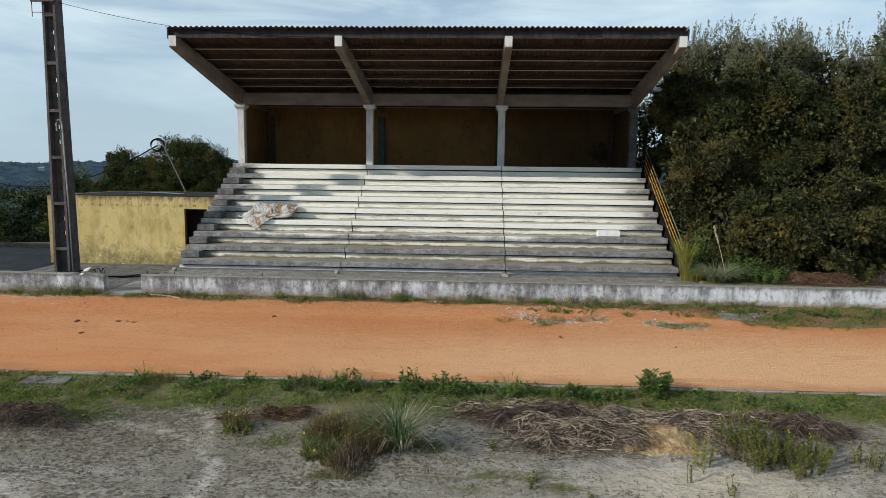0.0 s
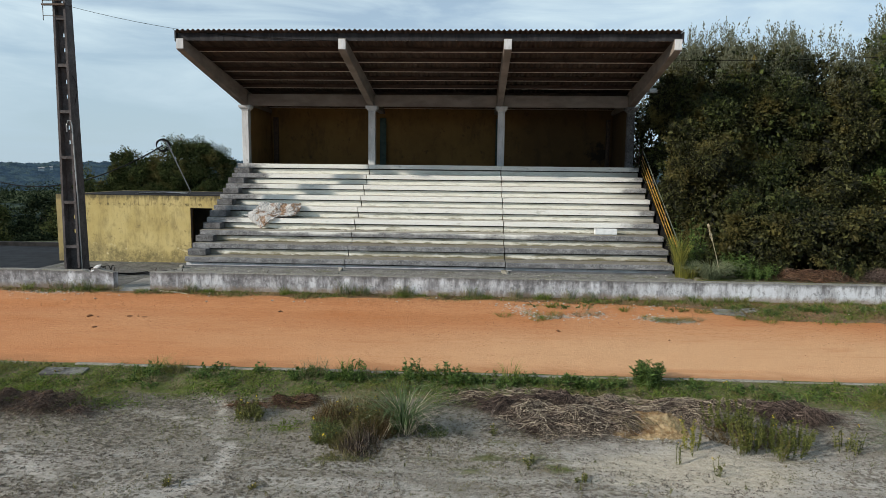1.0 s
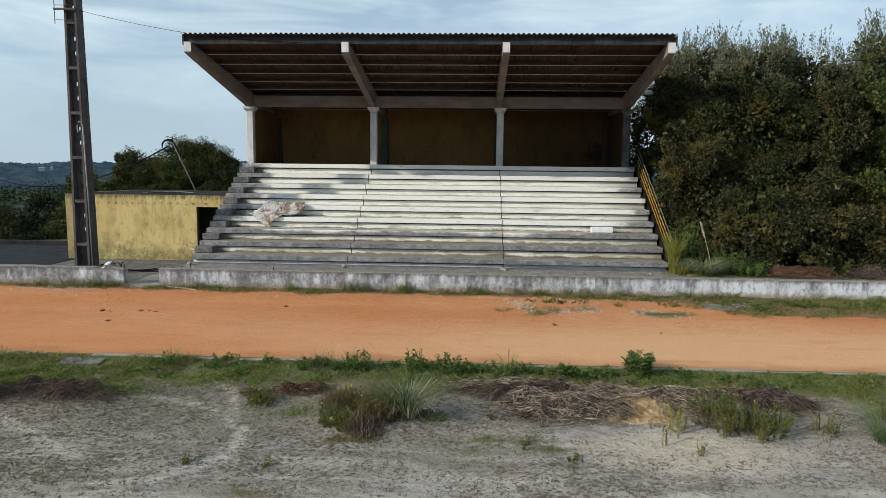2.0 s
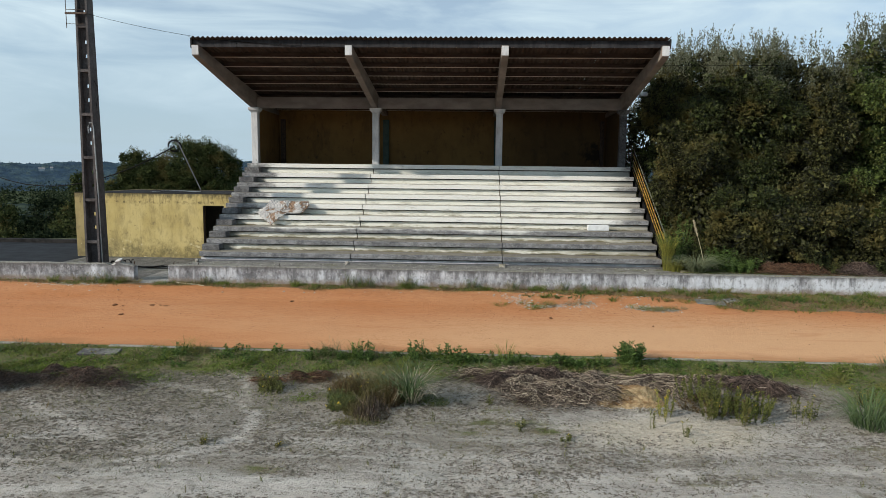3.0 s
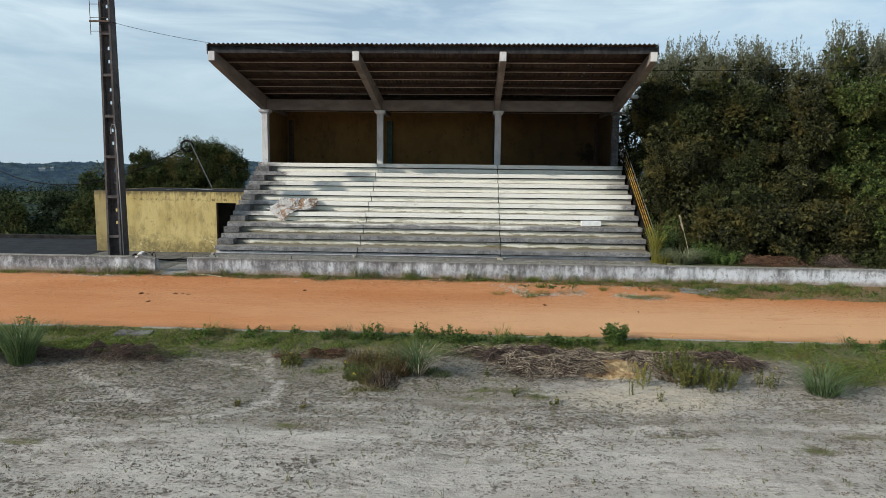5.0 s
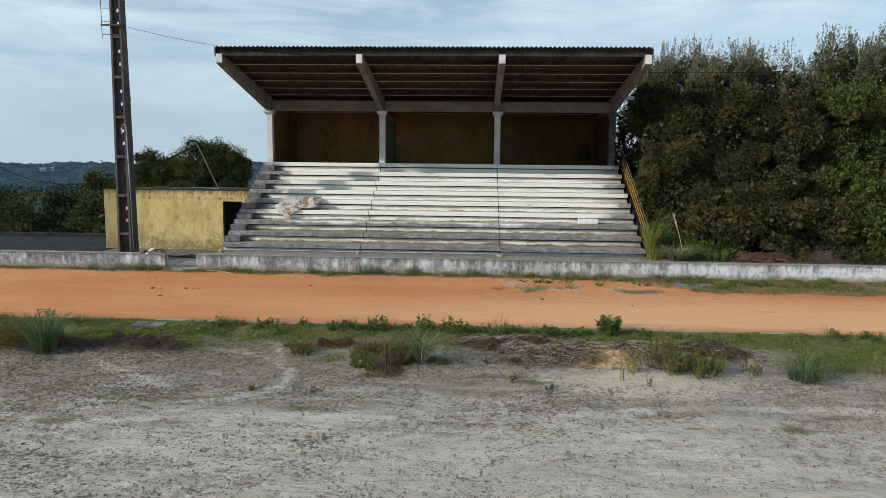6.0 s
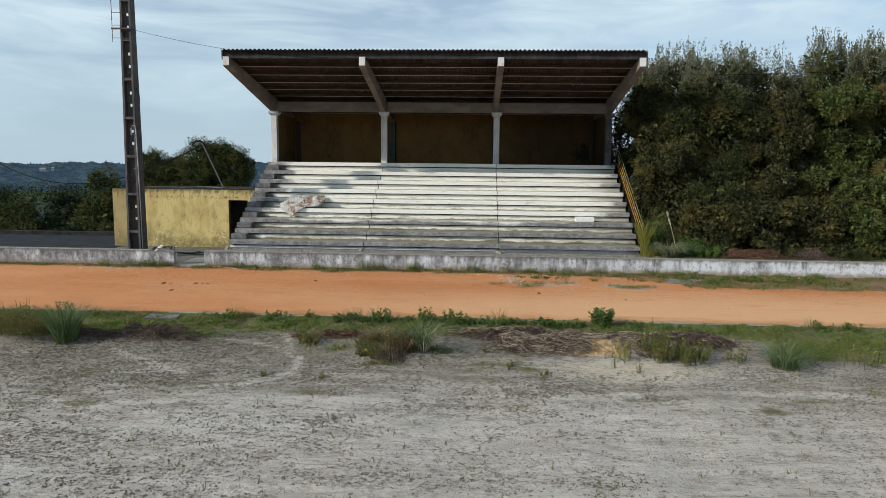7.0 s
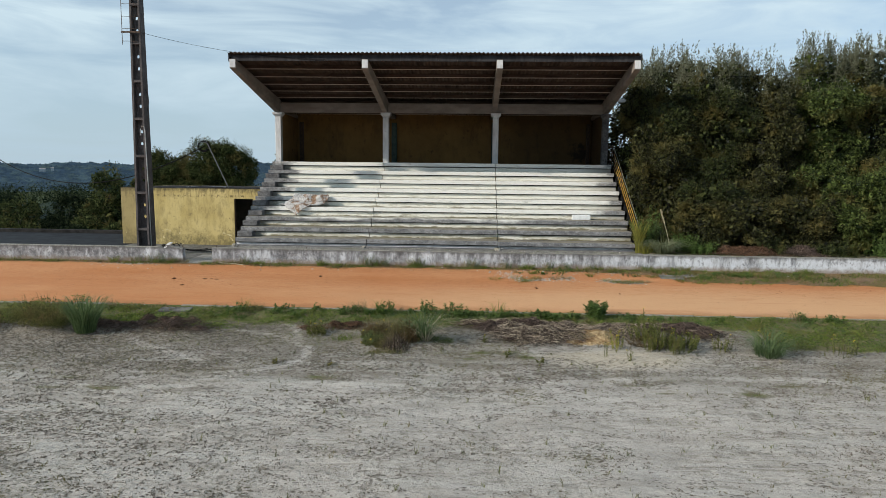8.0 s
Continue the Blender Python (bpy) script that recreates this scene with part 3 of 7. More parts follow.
def ground_z(x, y):
    x, y = np.asarray(x, dtype=float), np.asarray(y, dtype=float)
    z = np.interp(y, GY, GZ)
    field = (1 - smooth_step(y, 10.8, 11.5))
    z = z + field * (0.05 * wave(x, y, 1.3, 3) + 0.025 * wave(x, y, 4.0, 4))
    z = z + (y < 18.6) * 0.008 * wave(x, y, 7.0, 5)
    # low banks under the dead bracken
    for cx, cy, rx, ry, h in ((1.2, 10.1, 1.6, 0.55, 0.16), (4.9, 10.1, 1.3, 0.5, 0.16), (-7.6, 9.6, 1.6, 0.5, 0.18), (-1.6, 9.1, 0.9, 0.6, 0.12), (-10.4, 9.6, 1.6, 0.9, 0.25)):
        z = z + h * np.exp(-((x - cx) / rx) ** 2 - ((y - cy) / ry) ** 2)
    # behind the wall: the yard, the planted bank on the one side, then the hill falls away
    yard = np.where(x > 6.9, 0.60, 0.04)
    z = np.where(y > 18.62, yard, z)
    drop = smooth_step(y, 29.5, 75) * (1 - smooth_step(x, 8, 30)) * 9 + smooth_step(y, 60, 300) * 26 + smooth_step(-x, 22, 60) * smooth_step(y, 18.6, 30) * 6
    far = smooth_step(np.hypot(x, y), 300, 1500) * 10
    return z - np.where(y > 18.62, drop, 0) + far * 0


def near(x, y, line, width):
    """How close points lie to a broken line, 1 on it and 0 past the width."""
    best = np.full(np.shape(x), 9e9)
    for (ax, ay), (bx, by) in zip(line, line[1:]):
        dx, dy = bx - ax, by - ay
        s = np.clip(((x - ax) * dx + (y - ay) * dy) / (dx * dx + dy * dy), 0, 1)
        best = np.minimum(best, np.hypot(x - ax - s * dx, y - ay - s * dy))
    return np.clip(1 - best / width, 0, 1)


def spread(a, b, step, far, grow):
    mid = list(np.arange(a, b + step / 2, step))
    up, down, s = [], [], step
    while (up[-1] if up else b) < far:
        s *= grow
        up.append((up[-1] if up else b) + s)
    s = step
    while (down[-1] if down else a) > -far:
        s *= grow
        down.append((down[-1] if down else a) - s)
    return np.array(down[::-1] + mid + up)


def green_cover(x, y):
    g = smooth_step(y, 10.0, 10.9) * (1 - smooth_step(y, 11.9, 12.1)) * 0.85
    g = np.maximum(g, smooth_step(-x, 5.2, 7.0) * smooth_step(y, 9.4, 10.1) * (1 - smooth_step(y, 11.9, 12.1)))
    g = np.maximum(g, smooth_step(y, 17.4, 18.2) * (1 - smooth_step(y, 18.7, 18.8)) * 0.7)
    g = np.maximum(g, 0.9 * smooth_step(x, 6.0, 8.0) * smooth_step(y, 8.9, 9.6) * (1 - smooth_step(y, 11.9, 12.1)))
    g = np.maximum(g, 0.58 * np.exp(-((x + 2.7) / 0.8) ** 2 - ((y - 9.35) / 0.3) ** 2))
    g = np.maximum(g, 0.50 * np.exp(-((x - 0.9) / 0.8) ** 2 - ((y - 8.5) / 0.3) ** 2))
    for cx, cy, rx, ry in ((-3.1, 9.24, 0.5, 0.16), (0.25, 9.0, 0.55, 0.13), (0.25, 8.52, 0.35, 0.16), (1.05, 8.5, 0.4, 0.14), (1.3, 8.2, 0.45, 0.13), (-0.6, 8.95, 0.5, 0.2), (-1.9, 8.3, 0.6, 0.15)):
        g = np.maximum(g, 0.68 * np.exp(-((x - cx) / rx) ** 2 - ((y - cy) / ry) ** 2))
    r = np.random.RandomState(91)
    for _ in range(34):
        cx, cy, rx = r.uniform(-8, 7), r.uniform(5.6, 9.4), r.uniform(0.2, 0.6)
        g = np.maximum(g, r.uniform(0.4, 0.6) * np.exp(-((x - cx) / rx) ** 2 - ((y - cy) / (rx * 0.32)) ** 2))
    g = np.maximum(g, (x > 6.9) * (y > 18.6) * 0.6)
    return g


def bare_cover(x, y):
    wob = 0.06 * wave(x, y, 7.0, 81)
    b = near(x + wob, y, ((-4.87, 11.03), (-4.65, 10.5), (-4.24, 10.1), (-4.12, 9.5), (-4.0, 9.1)), 0.15) * 0.9
    b = np.maximum(b, near(x + wob, y + wob, ((-5.9, 9.8), (-4.75, 9.57), (-3.98, 9.02), (-3.6, 8.6), (-3.55, 7.9), (-3.75, 7.5), (-4.3, 6.95), (-5.4, 6.7), (-6.8, 6.8)), 0.16) * 0.68)
    b = np.maximum(b, near(x + wob, y, ((-7.9, 8.9), (-7.2, 8.4), (-6.7, 8.1), (-5.6, 7.5)), 0.2) * 0.4)
    b = np.maximum(b, 1.1 * np.exp(-((x + 4.05) / 0.28) ** 2 - ((y - 6.06) / 0.16) ** 2))
    b = np.maximum(b, np.exp(-((x - 3.2) / 1.6) ** 2 - ((y - 8.4) / 0.7) ** 2))
    b = np.maximum(b, 0.35 * (1 - smooth_step(y, 5.5, 8.0)))
    # wheel tracks swinging across the sand
    for a0, c0, k in ((6.35, -1.5, -0.020), (5.75, -1.2, -0.022), (4.75, 2.0, 0.014), (4.15, 2.2, 0.016), (3.1, -3.0, 0.010), (7.25, 6.0, -0.030)):
        d = np.abs(y + wob - a0 - k * (x - c0) ** 2)
        b = np.maximum(b, 0.85 * np.clip(1 - d / 0.22, 0, 1) * np.clip(1.6 * speckle(x, y, 0.45, 17) - 0.2, 0, 1))
    return b


def moss_shade_cover(x, y):
    """Where a dark thin turf of moss lies over the sand: before the grass belt, round the scrub, in drifts; one patch
    also paints in shade.
    """
    m = smooth_step(y, 8.3, 9.8) * (1 - smooth_step(x, 1.0, 2.6)) * 0.7
    # moss patch that also paints the shade east of the tussock
    m = np.maximum(m, 0.9 * np.exp(-((x + 0.5) / 0.9) ** 2 - ((y - 9.45) / 0.55) ** 2))
    m = np.maximum(m, 0.8 * np.exp(-((x + 1.7) / 1.4) ** 2 - ((y - 8.7) / 0.7) ** 2))
    m = np.maximum(m, 0.8 * np.exp(-((x + 3.0) / 0.9) ** 2 - ((y - 9.3) / 0.35) ** 2))
    m = np.maximum(m, 0.9 * np.exp(-((x + 5.2) / 1.4) ** 2 - ((y - 6.75) / 0.28) ** 2))
    m = np.maximum(m, 0.6 * np.exp(-((x - 1.3) / 1.6) ** 2 - ((y - 8.1) / 0.45) ** 2))
    m = np.maximum(m, 0.6 * np.exp(-((x - 3.6) / 1.5) ** 2 - ((y - 7.1) / 0.35) ** 2))
    return m * (0.55 + 0.9 * speckle(x, y, 1.1, 19))


LITTER = ((0.35, 10.35, 0.8, 0.35), (1.35, 9.95, 1.0, 0.5), (2.6, 10.45, 0.9, 0.35), (3.9, 10.45, 0.8, 0.32), (5.3, 10.1, 0.7, 0.38), (-7.3, 9.6, 1.1, 0.4), (-8.9, 9.7, 0.9, 0.35), (-3.1, 10.25, 0.5, 0.25))
gx, gy = spread(-12.5, 12.5, 0.14, 3500, 1.16), spread(-3.0, 18.5, 0.14, 3500, 1.16)
gy = np.sort(np.concatenate([gy[(gy < 18.5) | (gy > 18.9)], [18.55, 18.61, 18.64, 18.8]]))
XX, YY = np.meshgrid(gx, gy, indexing="ij")
ZZ = ground_z(XX, YY)
nx, ny = len(gx), len(gy)
idx = np.arange(nx * ny).reshape(nx, ny)
gf = np.stack([idx[:-1, :-1], idx[1:, :-1], idx[1:, 1:], idx[:-1, 1:]], -1).reshape(-1, 4)
ground = mesh_part("ground", np.stack([XX, YY, ZZ], -1).reshape(-1, 3), gf, M_GROUND, smooth=True, attrs={
    "green": green_cover(XX, YY).ravel(), "bare": bare_cover(XX, YY).ravel(),
    "moss": moss_shade_cover(XX, YY).ravel(),
    "soil": (smooth_step(YY, 15.6, 16.3) * (1 - smooth_step(YY, 18.6, 18.62)) * np.clip(0.7 + 0.6 * speckle(XX, YY, 0.8, 27), 0, 1)).ravel(),
    "sand": np.exp(-((XX - 3.3) / 1.9) ** 2 - ((YY - 8.3) / 0.75) ** 2).ravel(),
    "litter": sum(np.exp(-((XX - cx) / rx) ** 2 - ((YY - cy) / ry) ** 2) for cx, cy, rx, ry in LITTER).ravel(),
    "far": np.maximum(smooth_step(YY, 29.5, 33), smooth_step(np.hypot(XX, YY), 45, 90)).ravel()})
tagged(ground, "pale sandy field with dry weeds and moss", "ground", kind="structure")

# the red clay running track, with a ragged edge along the wall
tx = np.concatenate([np.linspace(-300, -16, 40), np.arange(-15.8, 16, 0.12), np.linspace(16.2, 300, 40)])
ty = np.linspace(0, 1, 36)
edge_far = 18.08 - 0.35 * smooth_step(tx, 3.0, 6.0) - 1.15 * smooth_step(tx, 5.6, 7.8) + 0.22 * wave(tx, tx * 0, 2.2, 11) + 0.10 * wave(tx, tx * 0, 9, 12)
edge_near = 11.86 + 0.03 * wave(tx, tx * 0, 5, 13)
TX = np.repeat(tx[:, None], 36, 1)
TY = edge_near[:, None] + (edge_far - edge_near)[:, None] * ty[None, :]
TZ = ground_z(TX, TY) + 0.014 * np.minimum(1, 12 * np.minimum(ty, 1 - ty))[None, :] + 0.002
tidx = np.arange(TX.size).reshape(TX.shape)
tf = np.stack([tidx[:-1, :-1], tidx[1:, :-1], tidx[1:, 1:], tidx[:-1, 1:]], -1).reshape(-1, 4)
track = mesh_part("running_track", np.stack([TX, TY, TZ], -1).reshape(-1, 3), tf, M_TRACK, smooth=True)
tagged(track, "dusty orange clay running track", "running track", kind="structure")


# ---- distance: two wooded ridges ----
def ridge(name, dist, base, top, rough, seed, material, label):
    r = np.random.RandomState(seed)
    ang = np.linspace(radians(-80), radians(80), 700)
    prof = np.zeros_like(ang)
    for f, a in ((3, 0.5), (7, 0.3), (17, 0.16), (41, 0.07)):
        prof += a * np.sin(f * ang + r.uniform(0, 6.28))
    prof = base + (top - base) * (0.72 + 0.28 * prof) + np.convolve(r.rand(700), np.ones(3) / 3, "same") * rough
    rows = []
    for s in np.linspace(0, 1, 7):
        d = dist - 260 * (1 - s)
        rows.append(np.stack([d * np.sin(ang), d * np.cos(ang), base + (prof - base) * s ** 0.8], -1))
    rows.append(np.stack([(dist + 300) * np.sin(ang), (dist + 300) * np.cos(ang), np.full(700, base)], -1))
    v = np.concatenate(rows)
    i = np.arange(len(v)).reshape(len(rows), 700)
    f = np.stack([i[:-1, :-1], i[:-1, 1:], i[1:, 1:], i[1:, :-1]], -1).reshape(-1, 4)
    tagged(mesh_part(name, v, f, material, smooth=True), label, "hills", kind="structure")
    return lambda a, s: np.stack([(dist - 260 * (1 - s)) * np.sin(a), (dist - 260 * (1 - s)) * np.cos(a), base + (np.interp(a, ang, prof) - base) * s ** 0.8], -1)


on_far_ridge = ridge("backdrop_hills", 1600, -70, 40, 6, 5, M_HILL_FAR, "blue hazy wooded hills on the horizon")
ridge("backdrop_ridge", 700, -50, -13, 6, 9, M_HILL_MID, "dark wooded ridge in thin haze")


# ---- wall along the track, with the gap for the ramp ----
def front_wall(name, x0, x1, broken=False):
    top, y0, y1 = 0.685, 18.55, 18.80
    xs = np.concatenate([np.linspace(x0, max(x0, -15), 12)[:-1], np.arange(max(x0, -15), min(x1, 15), 0.07), np.linspace(min(x1, 15), x1, 10)])
    xs = np.unique(np.round(xs, 3))
    prof = []
    for x in xs:
        h = top + 0.012 * noise.noise(Vector((x * 1.3, 0, 0))) + 0.008 * noise.noise(Vector((x * 6, 3, 0)))
        if broken:
            h += 0.09 * math.exp(-((x + 11.62) / 0.13) ** 2) - 0.07 * math.exp(-((x + 11.86) / 0.07) ** 2) - 0.05 * max(0, min(1, (x + 11.3) / 0.2))
        prof.append(h)
    bm = bmesh.new()
    rings = []
    for x, h in zip(xs, prof):
        w = 0.012 * noise.noise(Vector((x * 2.2, 7, 0)))
        c = 0.02
        pts = [(y0 + w, -0.3), (y0 + w, 0.12), (y0 + w * 0.5 - 0.004, 0.3), (y0 + w, h - c), (y0 + c, h), (y1 - c, h), (y1, h - c), (y1, -0.3)]
        rings.append([bm.verts.new((x, y, z)) for y, z in pts])
    for a, b in zip(rings, rings[1:]):
        for k in range(7):
            bm.faces.new((a[k], b[k], b[k + 1], a[k + 1]))
    bm.faces.new(rings[0])
    bm.faces.new(rings[-1][::-1])
    bmesh.ops.recalc_face_normals(bm, faces=bm.faces[:])
    ob = part(name, bm, M_WALL)
    ob.data.materials.append(M_WALLTOP)
    for p in ob.data.polygons:
        if p.normal.z > 0.6:
            p.material_index = 1
    return tagged(ob, "low stained whitewashed concrete boundary wall", "wall", kind="structure")


front_wall("wall_track_west", -120, -11.06, True)
front_wall("wall_track_east", -9.91, 120)

# ramp in the gap and the concrete walkway before the stand
bm = prism(bmesh.new(), [(18.3, -0.2), (18.3, 0.115), (18.6, 0.14), (20.4, 0.155), (20.8, 0.11), (20.8, -0.2)], -11.06, -9.91)
tagged(part("pavement_ramp", bm, M_RAMP), "cracked grey concrete ramp through the wall", "ramp", kind="structure")
bm = boxed(-9.9, 6.9, 18.8, 21.4, 0.0, 0.545)
roughen(bm, 1, 0.0, 1)
tagged(part("pavement_walkway", bm, M_WALK), "grey concrete walkway below the seating", "pavement", kind="structure")
bm = boxed(-16.2, -9.9, 18.82, 24.6, -0.3, 0.085)
tagged(part("pavement_yard", bm, M_YARD), "worn concrete apron before the yellow building", "pavement", kind="structure")
bm = boxed(-45, -16.2, 18.81, 28.9, -0.3, 0.085)
tagged(part("road_yard", bm, M_ASPHALT), "dark damp asphalt yard behind the wall", "yard", kind="structure")
bm = boxed(-45, -16.9, 28.9, 29.15, -1.5, 0.27, bevel=0.02)
tagged(part("wall_yard_edge", bm, M_DARKWALL), "low dark concrete edge of the yard", "wall", kind="structure")

# kerb stones between field and track
kerb = tagged(empty("kerb", (0, 11.76, -0.12)), "low grey concrete kerb between grass and track", "kerb", kind="structure")
KX, KL = -15.0, 1.0
stone = None
for i in range(30):
    x = KX + i * KL
    z = float(np.interp(11.76, GY, GZ))
    if stone is None:
        bm = boxed(0.006, KL - 0.006, -0.05, 0.05, -0.16, 0.034, bevel=0.012)
        stone = part("kerb_stone", bm, M_KERB, kerb)
        ks = stone
    else:
        ks = new("kerb_stone", stone.data)
        ks.parent = kerb
    ks.matrix_basis = pose(x, random.uniform(-0.012, 0.012), random.uniform(-0.034, 0.006), random.uniform(-2, 2), 0, random.uniform(-0.5, 0.5))


# ---- the grandstand ----
RISE, RUN, Y0, Z0 = 0.4025, 0.6485, 20.82, 0.85
JOINTS = (-9.84, -4.35, 1.07, 6.60)
COLS = (-9.85, -4.40, 1.08, 6.47)
RAFT_X = (-9.875, -4.435, 1.005, 6.455)
COL_Y, BACK_Y, FLOOR_Z = 27.2, 30.5, 4.07
ROOF_SLOPE = 0.158


def roof_z(y):
    return 8.355 - ROOF_SLOPE * (y - 21.15)


stand = empty("grandstand", (-1.65, 24, 0.5), label="weathered concrete grandstand with white stepped seating and corrugated roof", category="grandstand")
inv = Matrix.Translation(-Vector((-1.65, 24, 0.5)))


def on_stand(name, bm, material, label="", parent=None, smooth=False):
    bmesh.ops.transform(bm, matrix=inv, verts=bm.verts[:])
    return part(name, bm, material, parent or stand, label, smooth)


def slab_mesh(x0, x1, y0, y1, z0, z1, seed):
    """A long seat slab with a slightly worn front edge."""
    bm = bmesh.new()
    n = max(6, int((x1 - x0) / 0.22))
    rings = []
    for i in range(n + 1):
        x = x0 + (x1 - x0) * i / n
        chip = 0.010 * max(0, noise.noise(Vector((x * 3.1, seed * 5.3, 0))) - 0.1) * 4
        sag = 0.006 * noise.noise(Vector((x * 0.7, seed, 4)))
        b = 0.012 + chip
        pts = [(y0 + 0.004, z0), (y0, z0 + 0.012), (y0, z1 - b + sag), (y0 + b, z1 + sag), (y1, z1), (y1, z0)]
        rings.append([bm.verts.new((x, y, z)) for y, z in pts])
    for a, b in zip(rings, rings[1:]):
        for k in range(6):
            bm.faces.new((a[k], b[k], b[(k + 1) % 6], a[(k + 1) % 6]))
    bm.faces.new(rings[0])
    bm.faces.new(rings[-1][::-1])
    bmesh.ops.recalc_face_normals(bm, faces=bm.faces[:])
    return bm


for k in range(9):
    yk, zk = Y0 + RUN * k, Z0 + RISE * k
    back = yk + RUN + 0.16 if k < 8 else 27.0
    for s in range(3):
        j0, j1 = JOINTS[s] + (0.014 if s else 0), JOINTS[s + 1] - (0.014 if s < 2 else 0)
        dy, dz = random.uniform(-0.012, 0.012), random.uniform(-0.008, 0.008)
        on_stand("seat_slab", slab_mesh(j0, j1, yk + dy, back, zk - 0.168 + dz, zk + dz, k * 3 + s), M_SLAB)
        # riser below the slab, set back behind a slit; dark backing paints its shade
        zb = (zk - RISE if k else 0.545) - 0.0
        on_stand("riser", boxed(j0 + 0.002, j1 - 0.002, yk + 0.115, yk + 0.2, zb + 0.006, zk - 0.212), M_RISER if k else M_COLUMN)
        on_stand("slit_shade_backing", boxed(j0, j1, yk + 0.21, yk + 0.26, zb + 0.006, zk - 0.178), M_DARKROOM)
    if k:
        # half steps of the aisle at the end of the rows
        bm = boxed(-9.86 + random.uniform(-0.02, 0.02), -9.235 + random.uniform(-0.02, 0.02), yk - 0.31 + random.uniform(-0.02, 0.02), yk + 0.11, zk - RISE + 0.010, zk - 0.178, bevel=0.012)
        on_stand("aisle_step", bm, M_STEP)

on_stand("plinth", boxed(-9.84, 6.54, 20.60, 20.92, 0.5, 0.558, bevel=0.01), M_STEP)
outline = [(20.95, 0.3)] + [(Y0 + RUN * k + 0.24, Z0 + RISE * k - 0.34) for k in range(9)] + [(30.6, FLOOR_Z - 0.23), (30.6, 0.3)]
for x in (-9.72, 6.18):
    on_stand("side_wall", prism(bmesh.new(), outline, x, x + 0.2), M_STEP)
on_stand("upper_floor", boxed(-9.84, 6.54, 27.02, BACK_Y, FLOOR_Z - 0.2, FLOOR_Z + 0.002), M_WALK)

for i, x in enumerate(COLS):
    h = 0.145
    col = on_stand("column", boxed(x - h, x + h, COL_Y - h, COL_Y + h, FLOOR_Z + 0.002, 6.32, bevel=0.015), M_COLUMN if i < 3 else M_STEP, "" if i < 3 else "dark stained column")
    bm = bmesh.new()
    prof = ((6.32, h), (6.36, h + 0.015), (6.43, h + 0.085), (6.47, h + 0.10), (6.548, h + 0.10))
    rings = [[bm.verts.new((x + sx * r, COL_Y + sy * r, z)) for sx, sy in ((-1, -1), (1, -1), (1, 1), (-1, 1))] for z, r in prof]
    for a, b in zip(rings, rings[1:]):
        for q in range(4):
            bm.faces.new((a[q], a[(q + 1) % 4], b[(q + 1) % 4], b[q]))
    bm.faces.new(rings[0][::-1])
    bm.faces.new(rings[-1])
    on_stand("capital", bm, M_COLUMN if i < 3 else M_STEP, parent=col)
    # tapered cantilever rafter
    top = [(y, 8.14 - ROOF_SLOPE * (y - 21.12)) for y in (30.6, 21.12)]
    rx = RAFT_X[i]
    bm = prism(bmesh.new(), [(21.12, 7.77), (21.62, 7.655), (27.02, 6.55), (27.6, 6.55), (30.6, 6.5)] + top, rx - 0.125, rx + 0.125)
    bmesh.ops.bevel(bm, geom=bm.edges[:], offset=0.012, segments=1, affect="EDGES")
    on_stand("rafter", bm, M_BEAM)
    on_stand("rafter_end", boxed(rx - 0.119, rx + 0.119, 21.108, 21.125, 7.80, 8.12), M_COLUMN, "limewashed beam end")
    if 0 < i < 3:
        on_stand("pilaster", boxed(x - 0.12, x + 0.16, BACK_Y - 0.2, BACK_Y - 0.002, FLOOR_Z + 0.004, 6.3), M_PILASTER, "dark green pilaster")
for a, b in zip(RAFT_X, RAFT_X[1:]):
    on_stand("lintel_beam", boxed(a + 0.127, b - 0.127, COL_Y - 0.08, COL_Y + 0.16, 6.54, 7.02, bevel=0.012), M_BEAM)
for x in (COLS[0] + 0.15, COLS[3] - 0.25):
    on_stand("pilaster", boxed(x + 0.06, x + 0.26 if x < 0 else x - 0.1, BACK_Y - 0.2, BACK_Y - 0.002, FLOOR_Z + 0.004, 6.3), M_RUST, "dark brown pilaster")
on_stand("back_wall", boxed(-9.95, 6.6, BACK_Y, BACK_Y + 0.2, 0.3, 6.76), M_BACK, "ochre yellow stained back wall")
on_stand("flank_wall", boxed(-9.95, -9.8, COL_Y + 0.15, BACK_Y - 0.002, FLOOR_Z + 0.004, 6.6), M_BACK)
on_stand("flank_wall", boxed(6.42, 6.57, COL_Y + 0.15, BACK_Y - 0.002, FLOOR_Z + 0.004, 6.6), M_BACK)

# purlins, fascia boards, corrugated sheets
for i in range(9):
    y = 21.42 + 1.1 * i
    zt = roof_z(y) - 0.032
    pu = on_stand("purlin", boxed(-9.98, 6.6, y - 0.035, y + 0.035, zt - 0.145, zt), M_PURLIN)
    # added pale strip that paints the lit underside of each purlin
    on_stand("purlin_lit_strip", boxed(-9.975, 6.595, y - 0.045, y + 0.045, zt - 0.161, zt - 0.1455), M_LIT_STRIP, "pale strip standing for the lit purlin underside", parent=pu)
x = -9.98
while x < 6.55:
    x1 = min(x + 0.775, 6.6)
    d = random.uniform(-0.006, 0.006)
    on_stand("fascia_board", boxed(x + 0.004, x1 - 0.004, 21.21 + d, 21.235 + d, 8.075 + d, 8.315), M_FASCIA)
    x = x1


